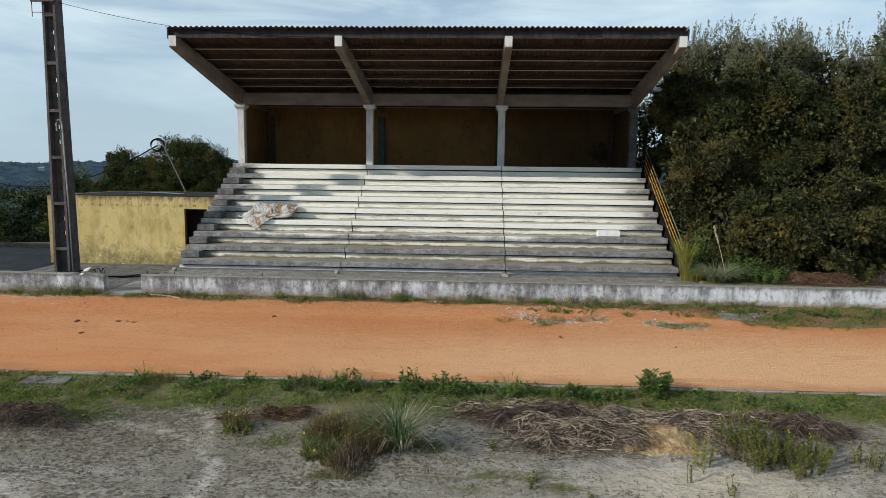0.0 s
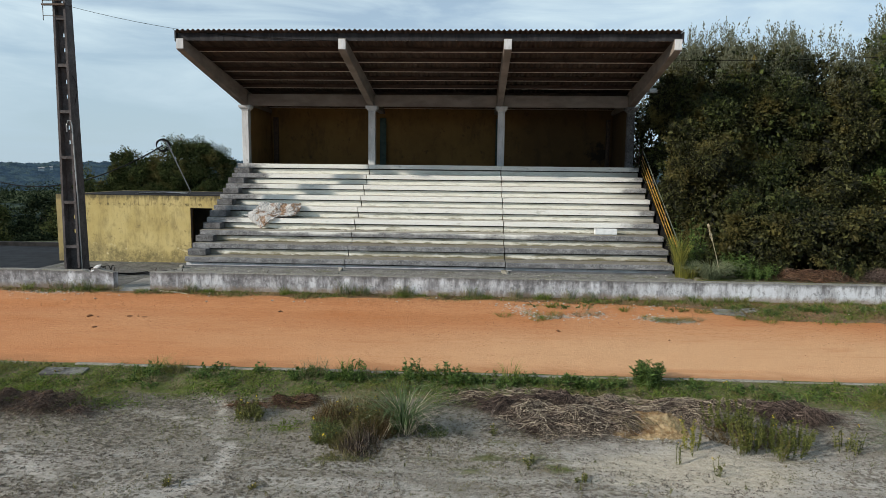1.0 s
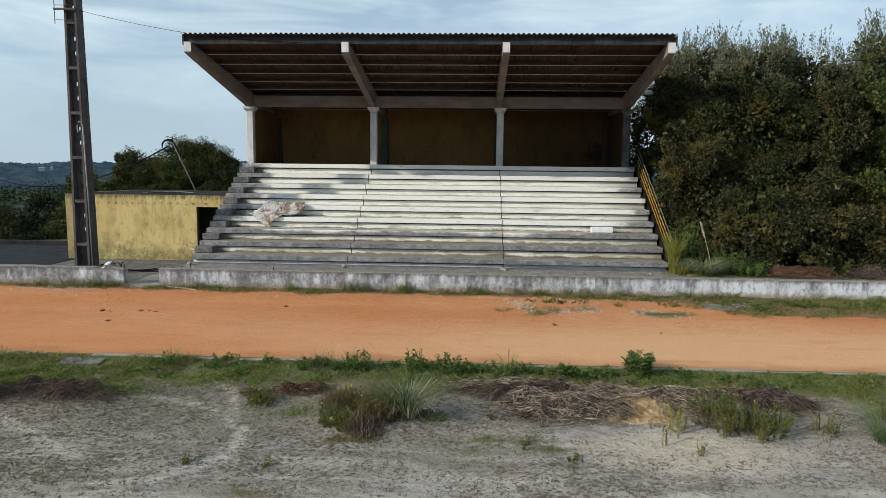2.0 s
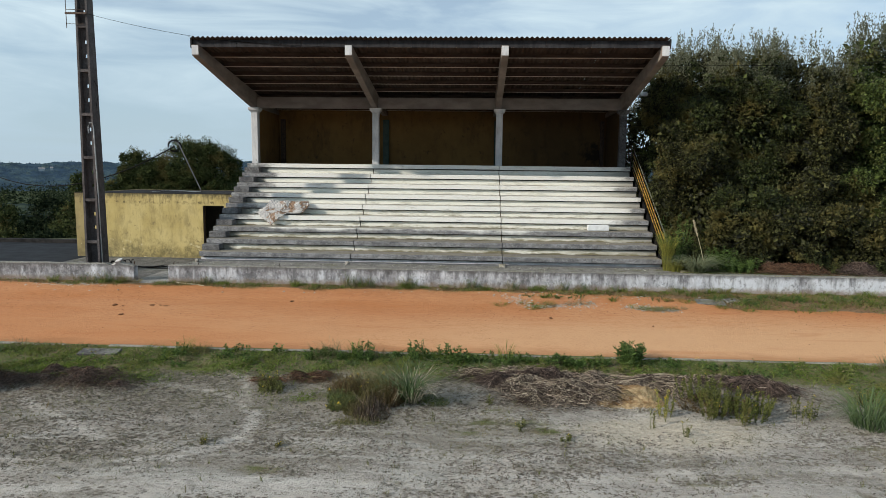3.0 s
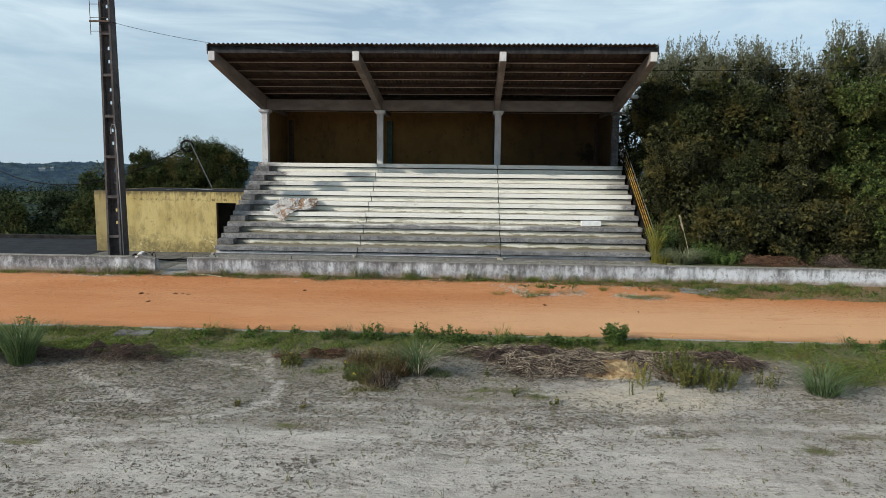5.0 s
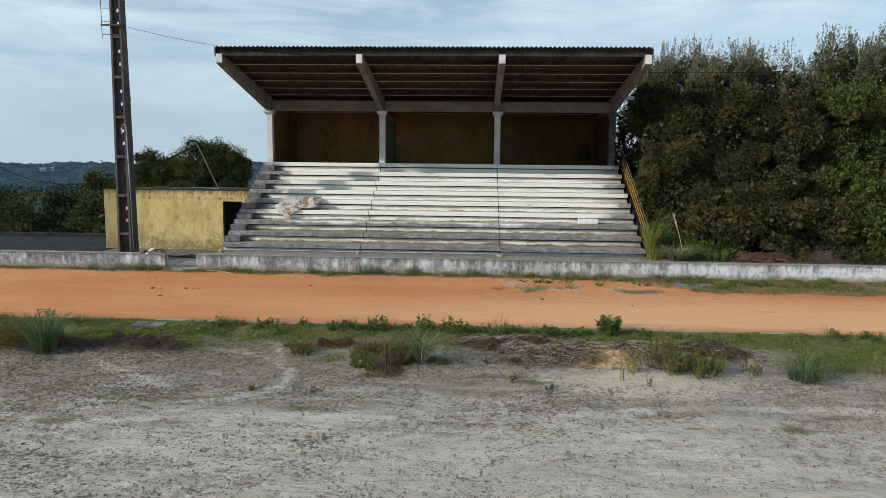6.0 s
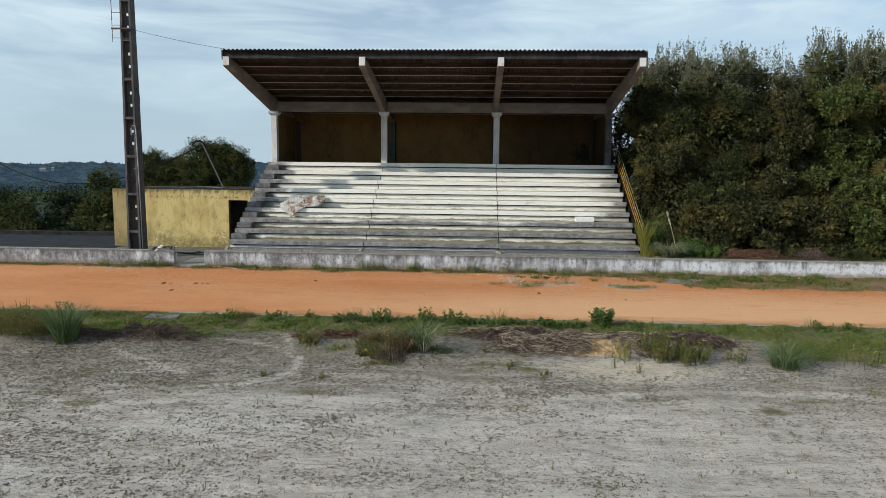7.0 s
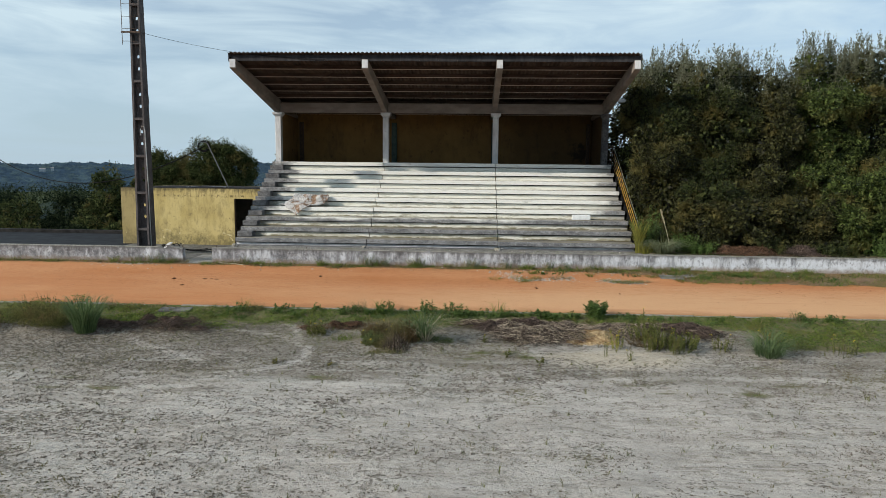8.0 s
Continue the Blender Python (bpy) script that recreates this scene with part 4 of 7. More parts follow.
def sheet_mesh(width, y0, y1, pitch=0.1735, amp=0.027, thick=0.009):
    n = int(round(width / pitch)) * 8
    vs, fs = [], []
    for j, y in enumerate((y0, (y0 + y1) / 2, y1)):
        for up in (1, 0):
            for i in range(n + 1):
                x = width * i / n
                vs.append((x, y, roof_z(y) + amp * math.cos(2 * math.pi * x / pitch) + (thick if up else 0)))
    m = n + 1
    for j in range(2):
        for i in range(n):
            a, b = j * 2 * m + i, (j + 1) * 2 * m + i
            fs.append((a, a + 1, b + 1, b))
            fs.append((a + m, b + m, b + m + 1, a + m + 1))
    for i in range(n):
        fs.append((i, i + m, i + m + 1, i + 1))
        a = 4 * m + i
        fs.append((a, a + 1, a + m + 1, a + m))
    return vs, fs


# barge boards that close the roof ends above the outer rafters
for xa in (-10.05, 6.585):
    on_stand("barge_board", prism(bmesh.new(), [(21.13, 8.04), (21.13, roof_z(21.13)), (30.9, roof_z(30.9)), (30.9, 6.5)], xa, xa + 0.045), M_FASCIA)
SHEET = 0.1735 * 6
sv, sf = sheet_mesh(SHEET, 21.02, 31.2)
first = None
for i in range(16):
    if first is None:
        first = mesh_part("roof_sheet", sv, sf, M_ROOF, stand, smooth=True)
        ob = first
    else:
        ob = new("roof_sheet", first.data)
        ob.parent = stand
    ob.matrix_basis = inv @ pose(-10.06 + i * SHEET, random.uniform(-0.015, 0.015), 0.0005 * (i % 2) * 12, 0, 0, 0)

bm = boxed(6.584, 6.92, 24.92, 25.10, 6.90, 7.06, bevel=0.012)
box(bm, 6.60, 6.90, 24.88, 24.92, 6.915, 7.045)
on_stand("lamp_box", bm, M_STEEL, "grey metal lamp box")

# railing of the outer stair
rail = empty("stair_railing", (6.78, 23.5, 0.6), label="yellow rusting steel stair railing beside the stand", category="railing")
rinv = Matrix.Translation(-Vector((6.78, 23.5, 0.6)))


def on_rail(name, bm, material, label=""):
    bmesh.ops.transform(bm, matrix=rinv, verts=bm.verts[:])
    return part(name, bm, material, rail, label)


SL = RISE / RUN
M_RAILTOP = mat_plain("grey_green_rail", (0.10, 0.12, 0.10), (0.20, 0.21, 0.17), 9, 0.6)
for off, mt in ((-0.32, M_RAIL), (-0.10, M_RAIL), (0.12, M_RAIL), (0.34, M_RAIL), (0.58, M_RAILTOP)):
    p = [(6.78, y, 0.85 + SL * (y - 20.82) + off) for y in (20.9, 22.5, 24.3, 26.3)]
    on_rail("rail", tube(bmesh.new(), p, 0.0145), mt)
for y in (21.0, 22.7, 24.5, 26.2):
    z = 0.85 + SL * (y - 20.82)
    on_rail("post", tube(bmesh.new(), [(6.78, y, max(0.55, z - 1.0)), (6.78, y, z + 0.68)], 0.02), M_RUST)
# board coloured black for the shade in the gap beside the seats
on_rail("gap_stringer", prism(bmesh.new(), [(20.6, 0.5), (20.6, 0.75), (26.4, 4.0), (27.6, 4.05), (27.6, 3.8), (26.5, 3.75), (21.2, 0.5)], 6.70, 6.745), M_CABLE)
landing = empty("landing_railing", (6.72, 26.8, 4.0), label="dark iron railing on the top landing", category="railing")
for y in (26.5, 27.0, 27.5):
    local(part("post", tube(bmesh.new(), [(6.72, y, 3.95), (6.72, y, 5.0)], 0.018), M_RUST), (6.72, 26.8, 4.0)).parent = landing
for z in (4.3, 4.65, 5.0):
    local(part("rail", tube(bmesh.new(), [(6.72, 26.4, z), (6.72, 27.6, z)], 0.015), M_RUST), (6.72, 26.8, 4.0)).parent = landing
for ob in landing.children:
    ob.location = (0, 0, 0)

# ---- the yellow changing-room building ----
hut = empty("changing_room_building", (-13.3, 24.5, 0.085), label="low yellow rendered building with a flat concrete roof", category="building")
hinv = Matrix.Translation(-Vector((-13.3, 24.5, 0.085)))


def on_hut(name, bm, material, label="", parent=None):
    bmesh.ops.transform(bm, matrix=hinv, verts=bm.verts[:])
    return part(name, bm, material, parent or hut, label)


HX0, HX1, HY, HT = -16.7, -9.0, 24.5, 2.755
DX0, DX1, DT = -11.24, -10.34, 2.28
on_hut("wall", boxed(HX0, DX0, HY, HY + 0.2, 0.0, HT), M_YELLOW)
on_hut("wall", boxed(DX0, DX1, HY + 0.001, HY + 0.2, DT, HT), M_YELLOW)
on_hut("wall", boxed(DX1, HX1, HY, HY + 0.2, 0.0, HT), M_YELLOW)
on_hut("wall", boxed(HX0, HX0 + 0.2, HY + 0.2, 29.6, 0.0, HT), M_YELLOW)
on_hut("wall", boxed(HX0 + 0.2, HX1, 29.4, 29.6, 0.0, HT), M_YELLOW)
on_hut("wall", boxed(HX1 - 0.2, HX1, HY + 0.2, 29.4, 0.0, HT), M_DARKROOM)
on_hut("partition", boxed(DX0 - 0.6, HX1 - 0.2, 26.2, 26.3, 0.0, HT), M_DARKROOM)
on_hut("roof_slab", boxed(HX0 + 0.2, HX1 - 0.2, HY + 0.2, 29.4, 2.60, 2.752), M_ROOFSLAB)
on_hut("roof_coping", boxed(HX0 - 0.01, HX1, HY - 0.01, HY + 0.4, 2.757, 2.775, bevel=0.006), M_ROOFSLAB)
bm = bmesh.new()
rows = [[bm.verts.new((-14.4 + 0.19 * i, 26.2 + 0.35 * j + 0.05 * i, 2.757 + 0.05 * math.sin(math.pi * i / 10) + 0.006 * math.cos(3 * i) + 0.004)) for i in range(11)] for j in range(3)]
for a, b in zip(rows, rows[1:]):
    for i in range(10):
        bm.faces.new((a[i], a[i + 1], b[i + 1], b[i]))
bmesh.ops.solidify(bm, geom=bm.faces[:], thickness=0.008)
tagged(local(part("scrap_sheet", bm, M_STEEL), (-13.4, 26.5, 2.757)), "bent grey metal sheet lying on the flat roof", "metal sheet")
on_hut("door_frame", boxed(DX0 - 0.0, DX0 + 0.05, HY + 0.03, HY + 0.13, 0.09, DT), M_RUST)

# ---- concrete floodlight pole ----
PX, PY, PB, PT = -13.62, 20.53, 0.085, 15.2
pole = empty("floodlight_pole", (PX, PY, PB), label="dark tapered concrete pole with ribs and round holes", category="utility pole")


def pole_w(z):
    return 0.272 - 0.0065 * (z - PB)          # half width of the front


def pole_d(z):
    return 0.283 - 0.0105 * (z - PB)          # half depth


def pole_part(name, bm, material, label=""):
    bmesh.ops.transform(bm, matrix=Matrix.Translation(-Vector((PX, PY, PB))), verts=bm.verts[:])
    return part(name, bm, material, pole, label)


def tapered(bm, z0, z1, fx0, fx1, fy0, fy1):
    """A bar between two heights; the four give its sides as shares of the half width and half depth."""
    q = []
    for z in (z0, z1):
        w, d = pole_w(z), pole_d(z)
        q.append([bm.verts.new((PX + fx(w), PY + 0.27 + fy(d), z)) for fx, fy in ((fx0, fy0), (fx1, fy0), (fx1, fy1), (fx0, fy1))])
    for k in range(4):
        bm.faces.new((q[0][k], q[0][(k + 1) % 4], q[1][(k + 1) % 4], q[1][k]))
    bm.faces.new(q[0][::-1])
    bm.faces.new(q[1])
    return bm


F = 0.075
pole_part("flange", tapered(bmesh.new(), PB, PT, lambda w: -w, lambda w: -w + F, lambda d: -d, lambda d: d), M_POLE)
pole_part("flange", tapered(bmesh.new(), PB, PT, lambda w: w - F, lambda w: w, lambda d: -d, lambda d: d), M_POLE)
PITCH = 1.50
ribs = [1.16 + PITCH * i for i in range(0, 10) if 0.35 < 1.16 + PITCH * i < PT - 0.2]
for z in ribs:
    pole_part("rib", tapered(bmesh.new(), z - 0.05, z + 0.05, lambda w: -w + F, lambda w: w - F, lambda d: -d + 0.01, lambda d: d - 0.01), M_POLE)


def web(z0, z1, holes):
    """A web panel with round holes right through it."""
    bm = bmesh.new()
    zs = [z0] + [z for h in holes for z in (h - 0.22, h + 0.22)] + [z1]
    for y in (PY + 0.27 - 0.02, PY + 0.27 + 0.02):
        for a, b in zip(zs[::2], zs[1::2]):
            if b - a > 0.005:
                wa, wb = pole_w(a) - F, pole_w(b) - F
                bm.faces.new([bm.verts.new(p) for p in ((PX - wa, y, a), (PX + wa, y, a), (PX + wb, y, b), (PX - wb, y, b))])
        for h in holes:
            ring = [bm.verts.new((PX + 0.062 * math.cos(t), y, h + 0.066 * math.sin(t))) for t in [2 * math.pi * k / 16 for k in range(16)]]
            out = []
            for k in range(16):
                t = 2 * math.pi * k / 16
                s = 1 / max(abs(math.cos(t)), abs(math.sin(t)))
                zz = h + 0.22 * s * math.sin(t)
                out.append(bm.verts.new((PX + (pole_w(zz) - F) * s * math.cos(t), y, zz)))
            for k in range(16):
                bm.faces.new((ring[k], ring[(k + 1) % 16], out[(k + 1) % 16], out[k]))
    bmesh.ops.remove_doubles(bm, verts=bm.verts[:], dist=0.0005)
    if holes:
        rims = [e for e in bm.edges if e.is_boundary and all(abs(((v.co.x - PX) / 0.062) ** 2 + ((v.co.z - h) / 0.066) ** 2 - 1) < 0.02 for v in e.verts for h in [min(holes, key=lambda q: abs(q - v.co.z))])]
        for h in holes:
            bmesh.ops.bridge_loops(bm, edges=[e for e in rims if abs(e.verts[0].co.z - h) < 0.1])
    bmesh.ops.recalc_face_normals(bm, faces=bm.faces[:])
    return bm


for a, b in zip([PB] + ribs, ribs + [PT]):
    c = (a + b) / 2
    pole_part("web_panel", web(a, b, [c - 0.24, c + 0.24] if b - a > 1.2 else []), M_POLE)
lad = [(PX - 0.50, PY + 0.02, z) for z in (8.58, 9.8, 12.4, PT)]
pole_part("ladder_stile", tube(bmesh.new(), lad, 0.012), M_RUST, "thin rusty ladder")
for i in range(13):
    z = 8.72 + 0.48 * i
    if z < PT:
        pole_part("rung", tube(bmesh.new(), [(PX - 0.50, PY + 0.02, z), (PX + 0.1, PY + 0.05, z)], 0.010), M_RUST)
pole_part("bracket", boxed(PX - 0.52, PX + 0.25, PY - 0.02, PY + 0.04, 9.04, 9.10), M_RUST)
hook = [(PX + 0.10, PY - 0.02, 5.0), (PX + 0.11, PY - 0.04, 5.22), (PX + 0.17, PY - 0.05, 5.36), (PX + 0.26, PY - 0.04, 5.35), (PX + 0.285, PY - 0.02, 5.2), (PX + 0.29, PY + 0.05, 3.0), (PX + 0.295, PY + 0.08, 0.4)]
pole_part("conduit", tube(bmesh.new(), hook, 0.022, 8), M_STEEL, "grey steel conduit with a swan-neck top")
loop = [(PX + 0.25, PY + 0.2, 6.85), (PX + 0.37, PY + 0.2, 6.6), (PX + 0.39, PY + 0.2, 6.33), (PX + 0.28, PY + 0.2, 5.9)]
pole_part("cable_loop", tube(bmesh.new(), loop, 0.010), M_CABLE)


def sagging(name, a, b, sag, r, label, n=24):
    pts = []
    for i in range(n + 1):
        s = i / n
        p = Vector(a).lerp(Vector(b), s)
        p.z -= sag * 4 * s * (1 - s)
        pts.append(p)
    return tagged(local(part(name, tube(bmesh.new(), pts, r, 5), M_CABLE), a), label, "cable")


sagging("overhead_cable", (PX + 0.2, PY + 0.1, 9.07), (-9.9, 21.06, 8.41), 0.05, 0.007, "thin black cable from pole to stand roof")
sagging("roof_cable", (-9.9, 21.2, 8.40), (-4.4, 21.15, 8.06), 0.06, 0.009, "thin black cable slung along the fascia")
sagging("scrub_cable", (6.5, 22.0, 7.62), (22.0, 21.0, 8.3), 0.25, 0.008, "thin black cable strung in front of the scrub")
for k in range(4):
    turn = [(-11.86 + 0.16 * math.cos(t * 0.7 + k) + 0.05 * t * (k - 1.5), 18.98 + 0.12 * math.sin(t * 0.9 + 2 * k), 0.62 + 0.07 * math.sin(t * 1.3 + k) + 0.03 * k) for t in range(10)]
    tagged(local(part("wire_coil", tube(bmesh.new(), turn, 0.014, 5), M_CABLE), (-11.86, 18.98, 0.6)), "tangled black wire behind the wall", "wire", "tangled wire at the pole")
for k, (ya, yb, za) in enumerate(((19.25, 19.55, 0.50), (19.45, 19.8, 0.47), (18.95, 19.6, 0.58))):
    sagging("fallen_branch", (-11.35, ya, za), (-9.9 - 0.3 * k, yb, 0.46 + 0.03 * k), 0.05, 0.014, "dark dead branch lying across the ramp", 8)
for x in (-11.1, -9.78, -8.95, -6.28):
    bm = bmesh.new()
    tube(bm, [(0, 0, -0.02), (0.004, 0, 0.05), (0.02, 0.01, 0.10)], 0.016, 5)
    stub = part("rebar_stub", bm, M_RUST)
    stub.location = (x, 18.68, 0.675)
    tagged(stub, "rusty iron stub in the wall top", "iron stub", "iron stubs along the wall")
bm = bmesh.new()
bmesh.ops.create_icosphere(bm, subdivisions=3, radius=1.0)
bmesh.ops.scale(bm, vec=(0.20, 0.075, 0.07), verts=bm.verts[:])
for v in bm.verts:
    v.co += Vector((0, 0, 0.45 * v.co.x)) + noise.noise_vector(v.co * 9.0) * 0.035
lump = part("broken_plaster", bm, M_WHITE)
lump.matrix_basis = pose(-11.66, 18.62, 0.725, 0, -12, 8)
tagged(lump, "curled piece of broken white plaster on the wall", "plaster piece")
sagging("yard_cable", (-11.15, 19.6, 0.42), (-9.7, 19.9, 0.555), 0.02, 0.016, "black cable lying across the ramp")
sagging("pole_cable", (-14.9, 29.94, 4.9), (-45.14, 50.52, 6.58), 3.1, 0.032, "slack black cable behind the building")

M_MAST = mat_plain("dull_grey_steel", (0.10, 0.105, 0.11), (0.20, 0.205, 0.21), 12, 0.6, 0.3)
# leaning mast with a coil of cable behind the flat-roofed building
mast = empty("leaning_mast", (-12.36, 29.94, 0.0), label="leaning grey steel mast with a coil of black cable", category="mast")
minv = Matrix.Translation(-Vector((-12.36, 29.94, 0.0)))
bm = tube(bmesh.new(), [(-12.36, 29.94, -0.1), (-13.63, 29.94, 2.745), (-14.68, 29.94, 5.02), (-14.74, 29.94, 5.10), (-14.90, 29.94, 5.14)], 0.03, 8)
bmesh.ops.transform(bm, matrix=minv, verts=bm.verts[:])
part("tube", bm, M_MAST, mast)
for k in range(4):
    r = 0.26 + 0.027 * k
    pts = [(-14.945 + r * math.cos(t) + 0.02 * k, 29.94 + 0.04 * math.sin(3 * t + k), 4.917 + r * 0.9 * math.sin(t)) for t in [2 * math.pi * i / 24 for i in range(25)]]
    bm = tube(bmesh.new(), pts, 0.018, 5)
    bmesh.ops.transform(bm, matrix=minv, verts=bm.verts[:])
    part("cable_coil", bm, M_CABLE, mast, "black cable coil")


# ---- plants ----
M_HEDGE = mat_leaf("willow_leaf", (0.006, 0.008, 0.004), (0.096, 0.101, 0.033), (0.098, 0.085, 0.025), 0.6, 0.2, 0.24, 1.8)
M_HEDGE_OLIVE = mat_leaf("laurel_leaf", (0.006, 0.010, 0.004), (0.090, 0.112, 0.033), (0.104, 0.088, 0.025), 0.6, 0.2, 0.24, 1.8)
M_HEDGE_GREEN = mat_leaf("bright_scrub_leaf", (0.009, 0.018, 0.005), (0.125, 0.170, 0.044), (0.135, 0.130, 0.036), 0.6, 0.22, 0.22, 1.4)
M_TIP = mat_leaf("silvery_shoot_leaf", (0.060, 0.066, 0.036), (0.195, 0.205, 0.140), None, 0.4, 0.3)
M_TREE = mat_leaf("oak_leaf", (0.012, 0.021, 0.009), (0.105, 0.126, 0.044), (0.112, 0.098, 0.036), 0.8, 0.15, 0.06, 1.3)
M_WOODS = mat_leaf("pine_leaf", (0.006, 0.012, 0.007), (0.052, 0.068, 0.034), None, 0.9, 0.1, 0.03, 1.6)
M_GRASS = mat_leaf("grass_blade", (0.050, 0.078, 0.013), (0.20, 0.265, 0.050), (0.19, 0.185, 0.055), 0.6, 0.4)
M_DRYGRASS = mat_leaf("dry_grass", (0.16, 0.135, 0.07), (0.30, 0.26, 0.15), (0.10, 0.10, 0.045), 0.8, 0.25)
M_FLECK = mat_leaf("low_dry_moss", (0.092, 0.078, 0.066), (0.235, 0.202, 0.168), (0.17, 0.16, 0.095), 0.85, 0.2)
M_TURF = mat_leaf("grey_green_turf", (0.085, 0.088, 0.040), (0.28, 0.265, 0.17), (0.15, 0.15, 0.06), 0.8, 0.3)
M_TUSSOCK = mat_leaf("tussock_blade", (0.045, 0.08, 0.03), (0.15, 0.205, 0.088), None, 0.45, 0.3)
M_WEED = mat_leaf("broad_weed_leaf", (0.030, 0.058, 0.014), (0.14, 0.215, 0.058), None, 0.45, 0.35)
M_OLIVE = mat_leaf("scrub_leaf", (0.030, 0.040, 0.012), (0.23, 0.23, 0.075), (0.17, 0.125, 0.055), 0.6, 0.3, 0.2, 1.2)
M_BUSH = mat_leaf("yellow_green_weed_leaf", (0.030, 0.042, 0.012), (0.215, 0.230, 0.062), (0.15, 0.125, 0.045), 0.6, 0.35)
M_RED = mat_leaf("reddish_heather", (0.035, 0.024, 0.013), (0.22, 0.15, 0.075), (0.085, 0.085, 0.03), 0.8, 0.2, 0.1, 1.2)
M_BRACKEN = mat_leaf("dead_bracken_stalk", (0.016, 0.011, 0.010), (0.47, 0.38, 0.31), (0.060, 0.043, 0.036), 0.85, 0.1, 0.1, 2.3)
M_BRACKEN_DARK = mat_leaf("dark_dead_bracken", (0.020, 0.014, 0.013), (0.23, 0.172, 0.145), None, 0.85, 0.12, 0.1, 1.4)
M_BRACKEN_RED = mat_leaf("russet_dead_bracken", (0.035, 0.020, 0.013), (0.24, 0.14, 0.09), None, 0.85, 0.12, 0.1, 1.4)
M_SCRUB = mat_leaf("mixed_scrub_stem", (0.035, 0.024, 0.017), (0.26, 0.215, 0.115), (0.085, 0.095, 0.030), 0.8, 0.2, 0.1, 1.3)
M_STRAW = mat_leaf("bleached_straw", (0.32, 0.26, 0.185), (0.64, 0.56, 0.43), None, 0.8, 0.25)
M_REED = mat_leaf("yellow_reed", (0.09, 0.11, 0.025), (0.40, 0.37, 0.085), (0.12, 0.17, 0.04), 0.6, 0.35)
M_PAMPAS = mat_leaf("grey_green_blade", (0.11, 0.135, 0.075), (0.24, 0.265, 0.16), None, 0.5, 0.3)
M_FLOWER = mat_leaf("yellow_flower", (0.62, 0.42, 0.02), (0.75, 0.58, 0.05), None, 0.7, 0.3)
M_CREAM = mat_leaf("plume_straw", (0.48, 0.42, 0.29), (0.62, 0.56, 0.42), None, 0.9, 0.3)
RNG = np.random.RandomState(7)


def unit(v):
    return v / np.maximum(1e-9, np.linalg.norm(v, axis=-1, keepdims=True))


def leaf_arrays(pos, out, length, width, droop=0.2, rng=RNG, single=False):
    """Folded leaf shapes at the places pos, each pointing roughly along out; single: one flat triangle each, for far ones."""
    n = len(pos)
    d = unit(out + rng.normal(0, 0.55, (n, 3)) - [0, 0, droop])
    side = unit(np.cross(d, rng.normal(0, 1, (n, 3))))
    up = np.cross(side, d)
    ln = (length * rng.uniform(0.6, 1.3, n))[:, None]
    wd = (width * rng.uniform(0.7, 1.25, n))[:, None]
    if single:
        v = np.stack([pos - side * wd * 0.5, pos + side * wd * 0.5, pos + d * ln], 1)
        return v.reshape(-1, 3), np.arange(3 * n).reshape(n, 3)
    v = np.stack([pos, pos + d * ln * 0.45 + side * wd * 0.5 + up * wd * 0.12, pos + d * ln, pos + d * ln * 0.45 - side * wd * 0.5 + up * wd * 0.12], 1)
    f = np.arange(4 * n).reshape(n, 4)
    return v.reshape(-1, 3), f


def strip_arrays(p0, p1, p2, width, rng=RNG):
    """Narrow stalks through three points each, tapering to the last."""
    n = len(p0)
    side = unit(np.cross(unit(p2 - p0 + 1e-6), rng.normal(0, 1, (n, 3)))) * (np.broadcast_to(np.asarray(width, dtype=float), (n,))[:, None] * 0.5)
    v = np.stack([p0 - side, p0 + side, p1 + side, p1 - side, p2 + side * 0.3, p2 - side * 0.3], 1)
    k = np.arange(n)[:, None] * 6
    return v.reshape(-1, 3), np.concatenate([k + [[0, 1, 2, 3]], k + [[3, 2, 4, 5]]])


def blade_arrays(base, direction, length, width, bend, rng=RNG):
    """Grass blades of three joints that bow over to their tip."""
    n = len(base)
    d = unit(direction)
    flat = np.stack([d[:, 1], -d[:, 0], np.zeros(n)], -1) + rng.normal(0, 0.3, (n, 3)) * [1, 1, 0.1]
    side = unit(flat)
    hor = unit(d * [1, 1, 0] + rng.normal(0, 0.05, (n, 3)) * [1, 1, 0])
    ln, wd, bd = [np.broadcast_to(np.asarray(a, dtype=float), (n,))[:, None] for a in (length, width, bend)]
    p1 = base + d * ln * 0.5
    p2 = base + d * ln * 0.85 + hor * bd * ln * 0.35 - np.array([0, 0, 1]) * bd * ln * 0.10
    p3 = base + d * ln + hor * bd * ln * 0.8 - np.array([0, 0, 1]) * bd * ln * 0.38
    s = side * wd * 0.5
    v = np.stack([base - s, base + s, p1 + s * 0.9, p1 - s * 0.9, p2 + s * 0.6, p2 - s * 0.6, p3 + s * 0.12, p3 - s * 0.12], 1)
    k = np.arange(n)[:, None] * 8
    f = np.concatenate([k + [[0, 1, 2, 3]], k + [[3, 2, 4, 5]], k + [[5, 4, 6, 7]]])
    return v.reshape(-1, 3), f


def joined(*pairs):
    vs, fs, o = [], [], 0
    for v, f in pairs:
        vs.append(v)
        fs.append(f + o)
        o += len(v)
    return np.concatenate(vs), np.concatenate(fs)


def ball(n, rng=RNG):
    return unit(rng.normal(0, 1, (n, 3)))


